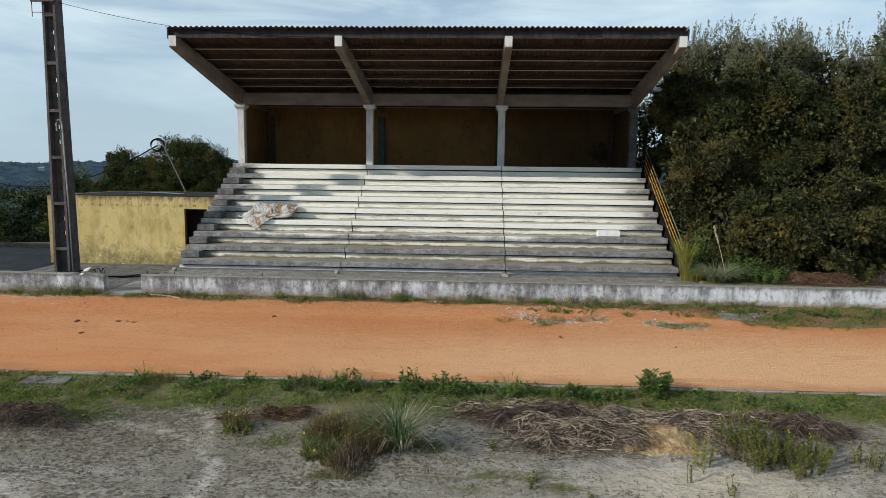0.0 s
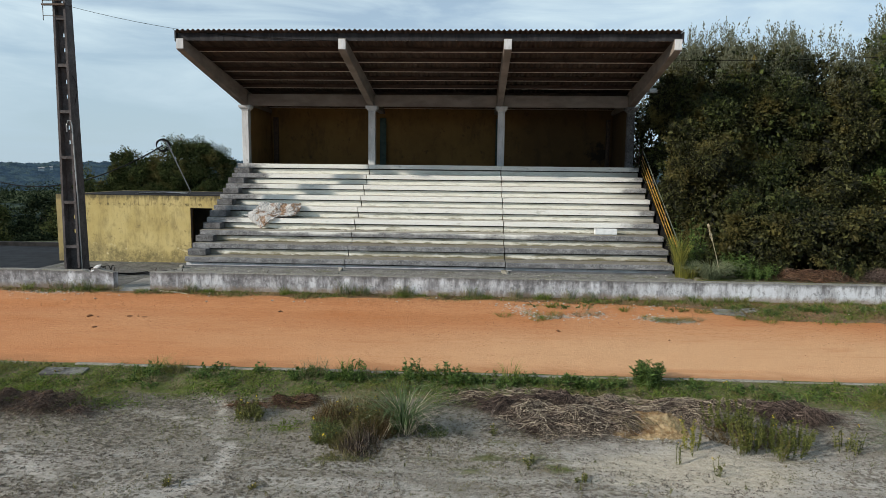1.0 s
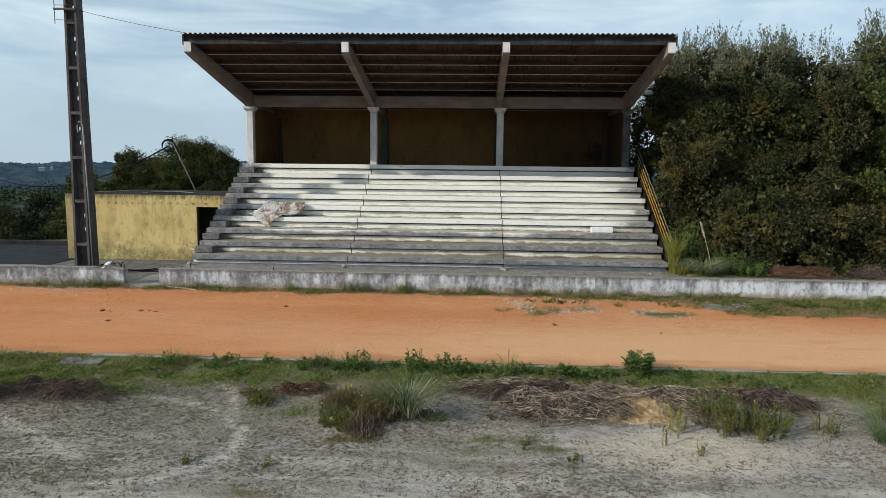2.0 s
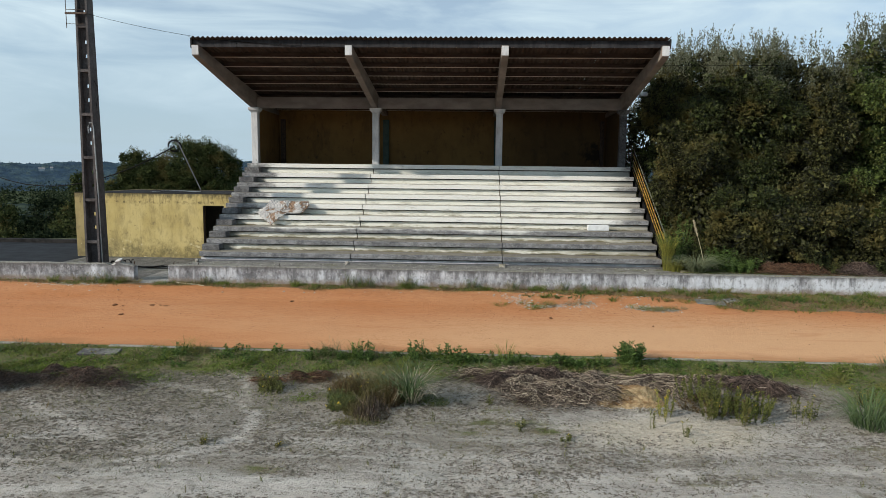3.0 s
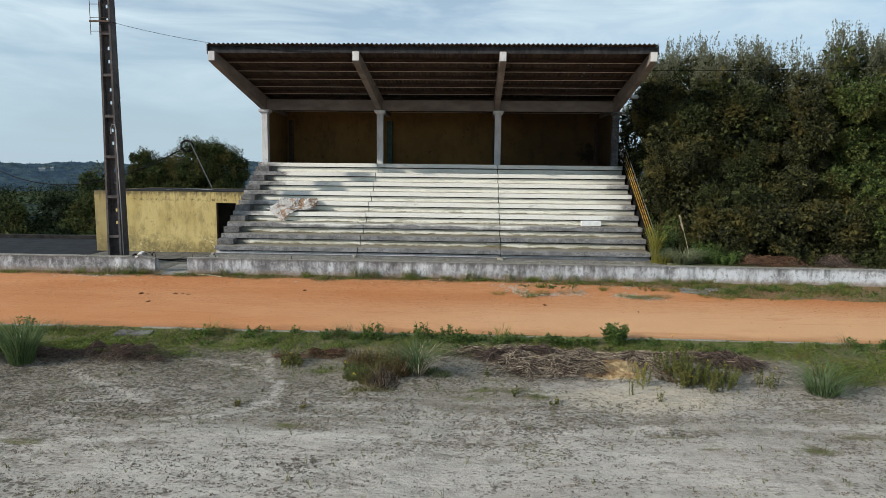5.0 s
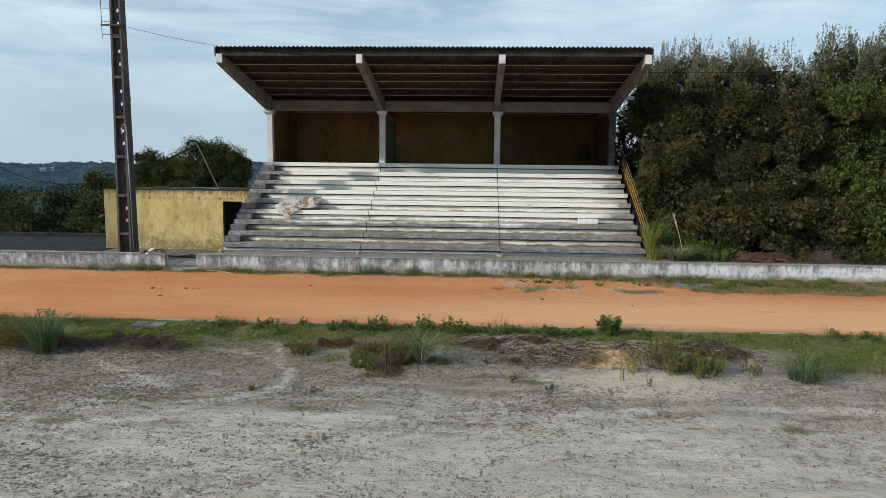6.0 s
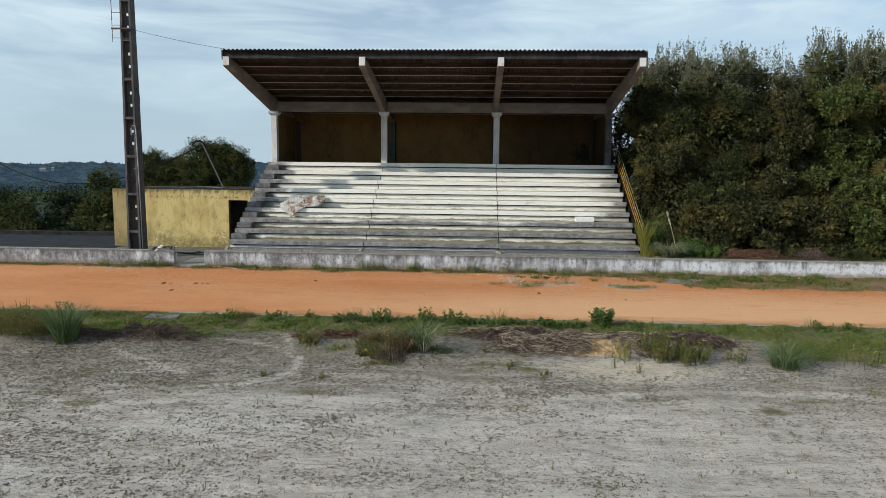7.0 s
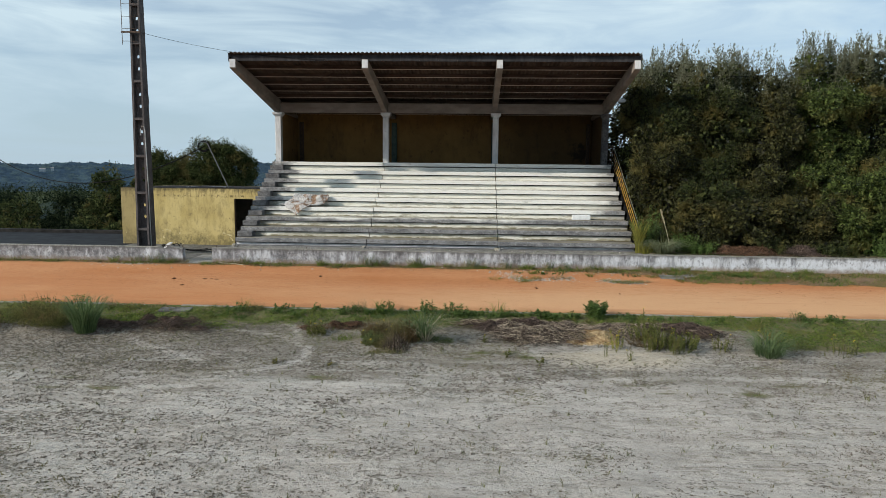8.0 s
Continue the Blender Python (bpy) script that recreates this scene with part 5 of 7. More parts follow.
def lump_shell(lumps, n, lo=0.72, hi=1.06, rng=RNG, inner=0):
    """Places and outward ways near the uneven skins of several ellipsoids, kept out of the inside of the others."""
    area = np.array([(a * b + b * c + a * c) for _, (a, b, c) in lumps])
    area[:inner] *= 0.35
    pick = rng.choice(len(lumps), n, p=area / area.sum())
    cen = np.array([c for c, _ in lumps])[pick]
    rad = np.array([r for _, r in lumps])[pick]
    d = ball(n, rng)
    bump = 1 + 0.16 * np.sin(5.1 * d[:, 0] + 3 * pick) * np.sin(6.3 * d[:, 2] + pick) + 0.08 * np.sin(13 * d[:, 1] + 5 * d[:, 0] * 3)
    r = rng.uniform(lo, hi, n) * bump
    p = cen + d * rad * r[:, None]
    keep = np.ones(n, dtype=bool)
    for i, (c, q) in enumerate(lumps):
        inside = (((p - np.array(c)) / np.array(q)) ** 2).sum(1) < 0.36
        keep &= ~(inside & (pick != i))
    return p[keep], d[keep]


def tree(name, base, lumps, leaves, size, material, label, trunk=0.16, shoots=0, shoot_len=1.0, tip=None, thin=0.45, category="tree", droop=0.25, edge=1.06, inner=0, silver=0.0, single=False):
    """A tapered trunk with limbs into each lump of the crown, and a crown of single leaves."""
    t = empty(name, base, label=label, category=category)
    off = np.array(base)
    bm = bmesh.new()
    top = np.mean([c for c, _ in lumps], axis=0) - off
    fork = Vector((top[0] * 0.3, top[1] * 0.3, max(0.5, top[2] * 0.45)))
    tube(bm, [Vector((0, 0, -0.25)), fork * 0.5 + Vector((0.06, 0.03, 0)), fork], trunk, 8, trunk * 0.7)
    widest = max(max(r) for _, r in lumps)
    for c, r in [q for q in lumps if max(q[1]) > 0.5 * widest]:
        e = Vector(np.array(c) - off)
        m = fork.lerp(e, 0.5) + Vector(RNG.normal(0, 0.15, 3))
        tube(bm, [fork, m, e], trunk * 0.55, 6, trunk * 0.2)
        for _ in range(4):
            q = e + Vector(ball(1)[0] * np.array(r) * 0.6)
            tube(bm, [m, m.lerp(q, 0.55) + Vector((0, 0, 0.1)), q], trunk * 0.22, 5, trunk * 0.06)
    part("trunk", bm, M_BARK, t)
    p, d = lump_shell(lumps, leaves, 0.72, edge, inner=inner)
    # gaps: whole twigs left out
    cell = 0.6 * np.sin(p[:, 0] * 2.9 + 1.3 * p[:, 2]) * np.sin(p[:, 2] * 3.7 + p[:, 0]) + 0.6 * np.sin(p[:, 0] * 7.3 + 2 * p[:, 1]) * np.sin(p[:, 2] * 8.1 + 1.7 * p[:, 0])
    keep = cell < thin + 0.12 * RNG.normal(0, 1, len(p))
    p, d = p[keep], d[keep]
    core, di = lump_shell(lumps, max(600, leaves // 9), 0.30, 0.72)
    # top leaves take the pale leaf colour, which also stands for sunlit crowns
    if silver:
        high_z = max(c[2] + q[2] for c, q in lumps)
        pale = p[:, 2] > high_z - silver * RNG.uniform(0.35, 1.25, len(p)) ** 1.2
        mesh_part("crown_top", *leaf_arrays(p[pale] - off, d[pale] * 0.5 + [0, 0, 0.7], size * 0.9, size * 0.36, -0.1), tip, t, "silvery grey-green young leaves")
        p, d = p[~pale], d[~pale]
    mesh_part("crown", *joined(leaf_arrays(p - off, d * 0.6, size, size * 0.5, droop, single=single), leaf_arrays(core - off, di, size * 2.6, size * 1.7, droop, single=single)), material, t)
    if shoots:
        n = 34
        ps, ds = [], []
        for _ in range(shoots):
            high = [l for l in lumps if l[0][2] + l[1][2] > max(c[2] + q[2] for c, q in lumps) - 1.4]
            c, r = high[RNG.randint(len(high))]
            a = ball(1)[0]
            a[2] = abs(a[2]) * 1.2 + 0.85
            a = a / np.linalg.norm(a)
            s = np.array(c) + a * np.array(r) * 0.92
            h = shoot_len * RNG.uniform(0.5, 1.2)
            lean = RNG.normal(0, 0.14, 2)
            q = RNG.uniform(0, 1, n)
            ps.append(s + np.stack([lean[0] * h * q, lean[1] * h * q, h * q], -1) + RNG.normal(0, 0.055, (n, 3)) * (1.15 - q)[:, None])
            ds.append(np.tile([lean[0], lean[1], 1.1], (n, 1)))
        mesh_part("shoot_growth", *leaf_arrays(np.concatenate(ps) - off, np.concatenate(ds), size * 0.95, size * 0.33, -0.2), tip or material, t, "upright silvery shoots")["kind"] = "stuff"
    return t


def billowed(lumps, rng, many=13, lo=0.18, hi=0.38, out=0.93):
    """Smaller lumps of foliage standing out of the large ones."""
    more = []
    for c, r in lumps:
        for _ in range(many):
            d = ball(1, rng)[0]
            d[2] = min(d[2], 0.55)
            d[1] = -abs(d[1]) if rng.rand() < 0.7 else d[1]
            q = rng.uniform(lo, hi)
            more.append((tuple(np.array(c) + d * np.array(r) * out), tuple(q * np.array((r[0], r[1], min(r[2], 1.6))))))
    return tuple(lumps) + tuple(more)


# tall willow scrub behind the wall, beside the stand
HEDGE_BACK = (
    ((8.4, 29.4, 0.6), (((8.3, 29.2, 2.8), (1.45, 1.6, 2.6)), ((8.4, 29.4, 5.6), (1.5, 1.5, 2.0)), ((7.75, 28.6, 5.4), (0.85, 1.0, 1.7)))),
    ((7.9, 25.6, 0.6), (((7.9, 25.4, 2.6), (1.1, 1.5, 2.3)), ((8.2, 25.6, 5.4), (1.1, 1.5, 1.7)), ((7.75, 26.3, 6.5), (0.8, 1.0, 1.0)), ((8.0, 25.1, 7.4), (0.75, 0.9, 0.95)))),
    ((8.6, 23.2, 0.6), (((8.3, 23.0, 3.0), (1.35, 1.7, 2.6)), ((8.9, 24.4, 5.6), (1.7, 1.6, 2.0)), ((8.1, 25.5, 6.7), (1.1, 1.2, 1.4)), ((8.9, 25.5, 7.65), (1.3, 1.2, 1.3)))),
)
HEDGE_FRONT = (
    ((10.4, 23.4, 0.6), (((10.2, 22.9, 2.6), (1.7, 2.0, 2.4)), ((10.0, 23.6, 5.6), (1.8, 1.7, 2.2)), ((10.2, 23.9, 7.3), (1.3, 1.3, 1.3)))),
    ((12.6, 23.6, 0.6), (((12.3, 23.0, 2.5), (1.8, 2.1, 2.4)), ((12.2, 23.6, 5.3), (1.7, 1.8, 2.1)), ((12.4, 24.2, 7.3), (1.5, 1.3, 1.3)))),
    ((14.8, 23.8, 0.6), (((14.6, 23.2, 2.6), (1.8, 2.2, 2.5)), ((14.7, 23.8, 5.5), (1.7, 1.8, 2.3)), ((14.9, 24.2, 7.7), (1.2, 1.2, 1.4)))),
    ((17.4, 23.6, 0.6), (((17.2, 23.2, 2.8), (2.0, 2.2, 2.6)), ((17.4, 23.8, 5.7), (1.9, 1.8, 2.3)), ((16.6, 24.3, 7.9), (1.3, 1.2, 1.2)))),
)
HEDGE_END = (
    ((19.8, 22.0, 0.6), (((19.8, 21.8, 2.8), (2.2, 2.2, 2.9)), ((20.0, 22.4, 6.0), (1.8, 1.8, 2.2)))),
    ((11.6, 20.9, 0.6), (((11.3, 21.0, 1.7), (1.9, 1.1, 1.3)), ((13.4, 21.1, 1.8), (1.6, 1.1, 1.5)), ((9.6, 21.3, 1.6), (1.3, 1.0, 1.2)))),
    ((16.0, 20.6, 0.6), (((15.4, 20.9, 2.2), (1.6, 1.2, 1.9)), ((17.4, 20.6, 2.4), (1.8, 1.2, 2.0)))),
)
HEDGE = HEDGE_BACK + HEDGE_FRONT + HEDGE_END
HRNG = np.random.RandomState(41)
for i, (base, lumps) in enumerate(HEDGE):
    low = i >= 8
    large = len(lumps)
    lumps = tuple((c, tuple(0.935 * q for q in r)) for c, r in lumps)
    lumps = billowed(lumps, HRNG, 18, 0.18, 0.44, 1.02)
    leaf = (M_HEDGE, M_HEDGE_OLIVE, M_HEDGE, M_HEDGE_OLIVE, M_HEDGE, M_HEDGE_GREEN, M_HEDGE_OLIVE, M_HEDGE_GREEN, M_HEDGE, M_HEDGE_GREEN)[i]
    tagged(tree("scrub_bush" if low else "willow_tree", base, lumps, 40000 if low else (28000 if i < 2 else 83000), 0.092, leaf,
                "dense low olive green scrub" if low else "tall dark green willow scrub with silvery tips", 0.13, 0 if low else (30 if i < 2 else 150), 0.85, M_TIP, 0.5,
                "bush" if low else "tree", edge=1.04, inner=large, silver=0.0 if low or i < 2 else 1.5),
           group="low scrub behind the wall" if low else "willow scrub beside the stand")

# darker scrub that closes the gaps behind the front row
for base, lumps in (((10.9, 27.0, 0.6), (((10.7, 26.8, 3.0), (1.6, 1.4, 2.8)), ((11.0, 27.0, 5.8), (1.5, 1.3, 2.1)))),
                    ((13.4, 27.2, 0.6), (((13.2, 27.0, 3.0), (1.7, 1.4, 2.8)), ((13.5, 27.2, 5.8), (1.6, 1.3, 2.1)))),
                    ((16.0, 27.2, 0.6), (((15.9, 27.0, 3.0), (1.8, 1.4, 2.8)), ((16.2, 27.2, 5.9), (1.7, 1.3, 2.2)))),
                    ((19.2, 26.6, 0.6), (((19.2, 26.4, 3.0), (2.0, 1.4, 2.8)), ((19.3, 26.6, 5.8), (2.0, 1.3, 2.2))))):
    tagged(tree("willow_tree", base, lumps, 12000, 0.18, M_HEDGE, "dark willow scrub behind the front row", 0.12, thin=0.9, single=True), group="willow scrub beside the stand")

# round oaks beyond the yellow building
tree("oak_tree", (-22.0, 46, -2.6), billowed((((-26.3, 45.6, 1.4), (1.3, 1.4, 2.0)), ((-25.2, 45.6, 3.7), (1.2, 1.2, 1.6)), ((-24.0, 46, 2.2), (1.9, 1.9, 2.3)), ((-21.6, 46.2, 4.0), (2.0, 1.9, 2.2)), ((-19.3, 46.2, 3.4), (1.75, 1.8, 2.4)), ((-20.4, 45.8, 4.4), (1.3, 1.4, 1.7)), ((-22.2, 45.6, 1.2), (3.4, 2.0, 2.2)), ((-25.4, 46, 1.0), (1.2, 1.4, 1.5)), ((-18.6, 45.8, 1.0), (1.4, 1.6, 1.6))), np.random.RandomState(5)), 222000, 0.100, M_TREE, "rounded dark green oak tree behind the building", 0.3, thin=0.8, edge=0.99, single=True)
tree("oak_tree", (-16.7, 60, -6), (((-17.7, 60, 3.4), (1.6, 1.8, 2.4)), ((-18.9, 60.5, 3.9), (1.4, 1.5, 2.0))), 9000, 0.22, M_TREE, "small round tree beyond the stand", 0.25, thin=0.4)

# woods on the falling ground beyond the yard
woods = []
for i, (x, y, top, r) in enumerate(((-38.5, 60, 3.9, 2.6), (-35.2, 61, 1.6, 2.6), (-42.5, 62, 1.6, 3.0), (-47, 60, 0.6, 3.0), (-52, 64, 1.4, 3.2), (-56, 60, -0.6, 3.0), (-31.5, 57, 0.2, 2.4), (-62, 70, 0.4, 3.6), (-69, 72, 1.2, 3.6), (-44, 52, -1.4, 2.6), (-50, 52, -2.0, 2.6), (-37, 50, -1.5, 2.4), (-30, 48, -0.8, 2.2), (-27.5, 52, 1.0, 2.2), (-57, 55, -2.2, 2.8), (-76, 80, 1.4, 3.8), (-40.5, 69, 0.4, 3.0), (-46, 72, 0.8, 3.4), (-35.5, 67, -0.2, 2.8))):
    g = float(ground_z(x, y))
    h = top - g
    lumps = billowed(tuple(((x + RNG.uniform(-0.5, 0.5) * r, y + RNG.uniform(-0.3, 0.3) * r, g + h * f), (r * w, r * w, h * 0.24)) for f, w in ((0.32, 1.0), (0.55, 0.95), (0.78, 0.66))), RNG)
    tagged(tree("woodland_tree", (x, y, g), lumps, 14500, 0.22, M_WOODS if i % 3 else M_TREE, "dark woodland tree on the slope", 0.22, thin=0.8, edge=0.98, single=True), group="woods beyond the yard")

n = 2500
wy = 85 + 1250 * RNG.rand(n) ** 1.5
wx = -wy * RNG.uniform(0.15, 0.95, n)
wz = ground_z(wx, wy)
wr = RNG.uniform(2.4, 4.6, n) * (1 + wy / 900)
cen = np.repeat(np.stack([wx, wy, wz + 4.5], -1), 26, 0)
dd = ball(len(cen))
pp = cen + dd * np.repeat(wr, 26)[:, None] * [1, 1, 1.35]
tagged(mesh_part("far_woods", *leaf_arrays(pp, dd, 2.8, 2.0, single=True), M_WOODS), "dark forest canopy filling the valley", "forest", kind="stuff")

# tree crowns on the far ridge
n = 4300
sr = RNG.uniform(0.35, 1.0, n)
cr = on_far_ridge(RNG.uniform(radians(-48), radians(-14), n), sr)
dd = ball(n * 9)
dd[:, 2] = np.abs(dd[:, 2])
pp = np.repeat(cr, 9, 0) + dd * np.repeat(RNG.uniform(2.0, 4.0, n), 9)[:, None] - [0, 0, 2.5]
tagged(mesh_part("ridge_woods", *leaf_arrays(pp, dd, 3.6, 3.4, single=True), M_HILL_FAR), "tree crowns on the far ridge, tinted with painted blue haze", "forest", kind="stuff")


# two pale houses among the trees of the far ridge, haze in their colours
M_FARWALL = mat_plain("hazy_house_wall", (0.30, 0.34, 0.38), (0.37, 0.41, 0.45), 0.3, 0.9)
M_FARROOF = mat_plain("hazy_house_roof", (0.20, 0.20, 0.22), (0.28, 0.27, 0.28), 0.3, 0.9)
for a, s, wide in ((-34.55, 0.80, 11.0), (-33.9, 0.79, 5.0)):
    p = on_far_ridge(np.array([radians(a)]), np.array([s]))[0] * [0.988, 0.988, 1.0]
    home = empty("far_house", tuple(p), label="pale house on the wooded ridge", category="house")
    home.rotation_euler = (0, 0, radians(-a))
    part("wall", boxed(-wide / 2, wide / 2, -4, 4, -2, 3.4), M_FARWALL, home)
    part("roof", prism(bmesh.new(), [(-4.6, 3.4), (0, 5.4), (4.6, 3.4)], -wide / 2 - 0.4, wide / 2 + 0.4), M_FARROOF, home)


def on_ground(x, y):
    return np.stack([x, y, ground_z(x, y)], -1)


# grass: the belt along the kerb, the foot of the wall, and the sparse field
def scatter(n, x0, x1, y0, y1, cover, power=1.0):
    x, y = RNG.uniform(x0, x1, n), RNG.uniform(y0, y1, n)
    patch = 0.5 + 0.5 * wave(x, y, 3.1, 21) * 2.2
    keep = RNG.rand(n) < np.clip(cover(x, y) ** power * patch * 1.3, 0, 1)
    return x[keep], y[keep]


def grass_field(name, x, y, length, width, bend, material, label, tall=0.3):
    n = len(x)
    d = RNG.normal(0, tall, (n, 3))
    d[:, 2] = 1
    L = length * RNG.uniform(0.4, 1.5, n) * np.clip(0.9 + 1.5 * wave(x, y, 6.0, 61) + 0.8 * wave(x, y, 14, 62), 0.35, 2.0)
    b = on_ground(x, y) - [0, 0, 0.01]
    d = unit(d)
    top = b + d * L[:, None] * [1, 1, 1 - 0.25 * bend] + np.stack([d[:, 0], d[:, 1], 0 * L], -1) * (bend * L)[:, None]
    return tagged(mesh_part(name, *strip_arrays(b, b + d * (0.55 * L)[:, None], top, width), material), label, "grass", kind="stuff")


x, y = scatter(76000, -14, 13, 9.2, 11.72, green_cover)
grass_field("belt_grass", x, y, 0.075, 0.011, 0.8, M_GRASS, "short green grass along the kerb", 0.5)
def verge_cover(x, y):
    e = 18.0 - 0.35 * smooth_step(x, 3.0, 6.0) - 1.15 * smooth_step(x, 5.6, 7.8) + 0.28 * wave(x, x * 0, 2.2, 11) + 0.2 * wave(x, x * 0, 7, 15)
    return np.where(y > e - 0.25 * RNG.rand(len(x)), 0.75, 0.0)


x, y = scatter(14000, -14, 13, 9.4, 11.72, green_cover)
grass_field("belt_straw", x, y, 0.09, 0.008, 0.8, M_DRYGRASS, "dry blades among the kerb grass", 0.6)
x, y = scatter(40000, -20, 24, 16.2, 18.52, verge_cover, 1.0)
grass_field("wall_foot_grass", x, y, 0.075, 0.012, 0.7, M_GRASS, "rough grass at the foot of the wall", 0.4)
x, y = scatter(14000, -20, 24, 16.6, 18.52, verge_cover, 1.0)
grass_field("wall_foot_straw", x, y, 0.11, 0.010, 0.7, M_DRYGRASS, "dry grass at the foot of the wall", 0.4)


def fleck_cover(x, y):
    drift = 0.55 * speckle(x * 0.6, y * 1.4, 0.8, 33) + 0.45 * speckle(x * 0.7, y * 1.3, 2.6, 34)
    return np.clip(0.26 + 1.5 * (drift - 0.36) - 0.6 * bare_cover(x, y) + smooth_step(-x, 0, 9) * 0.2, 0.03, 1)


cx, cy = RNG.uniform(-11, 11, 51000), RNG.uniform(0.8, 10.6, 51000)
keep = RNG.rand(51000) < fleck_cover(cx, cy)
cx, cy = cx[keep], cy[keep]
k = 7
s = np.repeat(RNG.uniform(0.3, 1.15, len(cx)) ** 1.4, k)
x = np.repeat(cx, k) + RNG.normal(0, 0.036, len(cx) * k) * s
y = np.repeat(cy, k) + RNG.normal(0, 0.024, len(cx) * k) * s
b = on_ground(x, y) + [0, 0, 0.001]
tagged(mesh_part("field_moss", *leaf_arrays(b, RNG.normal(0, 1, (len(x), 3)) * [1, 1, 0.15] + [0, 0, 0.20], 0.023, 0.023, 0, single=True), M_FLECK), "low dark tufts of dead moss on the sand", "moss", kind="stuff")
# short grey-green turf standing thinly over the sand
cx, cy = RNG.uniform(-9, 9, 60000), RNG.uniform(2.5, 10.4, 60000)
keep = RNG.rand(60000) < np.clip(0.9 * moss_shade_cover(cx, cy) + 0.8 * green_cover(cx, cy) + 0.25 * fleck_cover(cx, cy) - 0.5 * bare_cover(cx, cy), 0.02, 1)
b = on_ground(cx[keep], cy[keep])
tagged(mesh_part("field_turf", *leaf_arrays(b, RNG.normal(0, 0.5, (len(b), 3)) + [0, 0, 0.7], 0.055, 0.012, 0, single=True), M_TURF), "short thin grey-green turf on the sand", "turf", kind="stuff")
# thin pale green seedlings standing singly on the sand
cx, cy = RNG.uniform(-9, 9, 260), RNG.uniform(1.2, 9.6, 260)
x, y = np.repeat(cx, 5) + RNG.normal(0, 0.012, 1300), np.repeat(cy, 5) + RNG.normal(0, 0.012, 1300)
b = on_ground(x, y)
h = np.repeat(RNG.uniform(0.04, 0.12, 260), 5)
lean = RNG.normal(0, 0.3, (1300, 3)) * [1, 1, 0] + [0, 0, 1]
tagged(mesh_part("field_seedlings", *strip_arrays(b, b + lean * (h * 0.5)[:, None], b + (lean + RNG.normal(0, 0.25, (1300, 3))) * h[:, None], 0.007), M_OLIVE), "thin single seedlings on the sand", "weeds", kind="stuff")


def tuft(name, at, count, length, spread_r, width, material, label, category="grass tuft", bend=0.55, fan=0.45, droop=None):
    z = float(ground_z(at[0], at[1])) if len(at) < 3 else at[2]
    a = RNG.uniform(0, 2 * math.pi, count)
    r = spread_r * np.sqrt(RNG.rand(count))
    base = np.stack([r * np.cos(a), r * np.sin(a), np.full(count, -0.02)], -1)
    d = np.stack([np.cos(a) * fan * RNG.uniform(0.1, 1.4, count), np.sin(a) * fan * RNG.uniform(0.1, 1.4, count), np.ones(count)], -1)
    ob = mesh_part(name, *blade_arrays(base, d, length * RNG.uniform(0.5, 1.15, count), width, bend), material)
    ob.location = (at[0], at[1], z)
    return tagged(ob, label, category)


def weed(name, at, height, stems, leaf, material, label, flowers=0, spread_r=0.12, category="plant", leafy=16, fan=0.25):
    """Upright stems set with leaves, with small flower heads on some."""
    z = float(ground_z(at[0], at[1])) if len(at) < 3 else at[2]
    w = empty(name, (at[0], at[1], z), label=label, category=category)
    bm = bmesh.new()
    lp, ld, fp = [], [], []
    for s in range(stems):
        a, r = RNG.uniform(0, 6.28), spread_r * math.sqrt(RNG.rand())
        b = Vector((r * math.cos(a), r * math.sin(a), -0.03))
        lean = Vector((math.cos(a) * fan * RNG.uniform(0, 1.3), math.sin(a) * fan * RNG.uniform(0, 1.3), 1))
        h = height * RNG.uniform(0.55, 1.1)
        t = b + lean * h
        tube(bm, [b, b.lerp(t, 0.5) + Vector((0, 0, 0.01)), t], 0.005, 4, 0.003)
        q = RNG.uniform(0.12, 1.0, leafy)
        aa = RNG.uniform(0, 6.28, leafy)
        lp.append(np.array(b)[None] + np.array(lean)[None] * h * q[:, None])
        ld.append(np.stack([np.cos(aa), np.sin(aa), RNG.uniform(0.2, 1.1, leafy)], -1))
        if s < flowers:
            fp.append(np.array(t)[None] + RNG.normal(0, 0.018, (5, 3)))
    part("stemwork", bm, material, w)["kind"] = "stuff"
    mesh_part("foliage", *leaf_arrays(np.concatenate(lp), np.concatenate(ld) * 1.4, leaf, leaf * 0.36, 0.0), material, w)["kind"] = "stuff"
    if fp:
        f = np.concatenate(fp)
        mesh_part("flower_cluster", *leaf_arrays(f, np.tile([0, 0, 1.0], (len(f), 1)), 0.018, 0.016, 0), M_FLOWER, w, "small yellow flowers")["kind"] = "stuff"
    return w


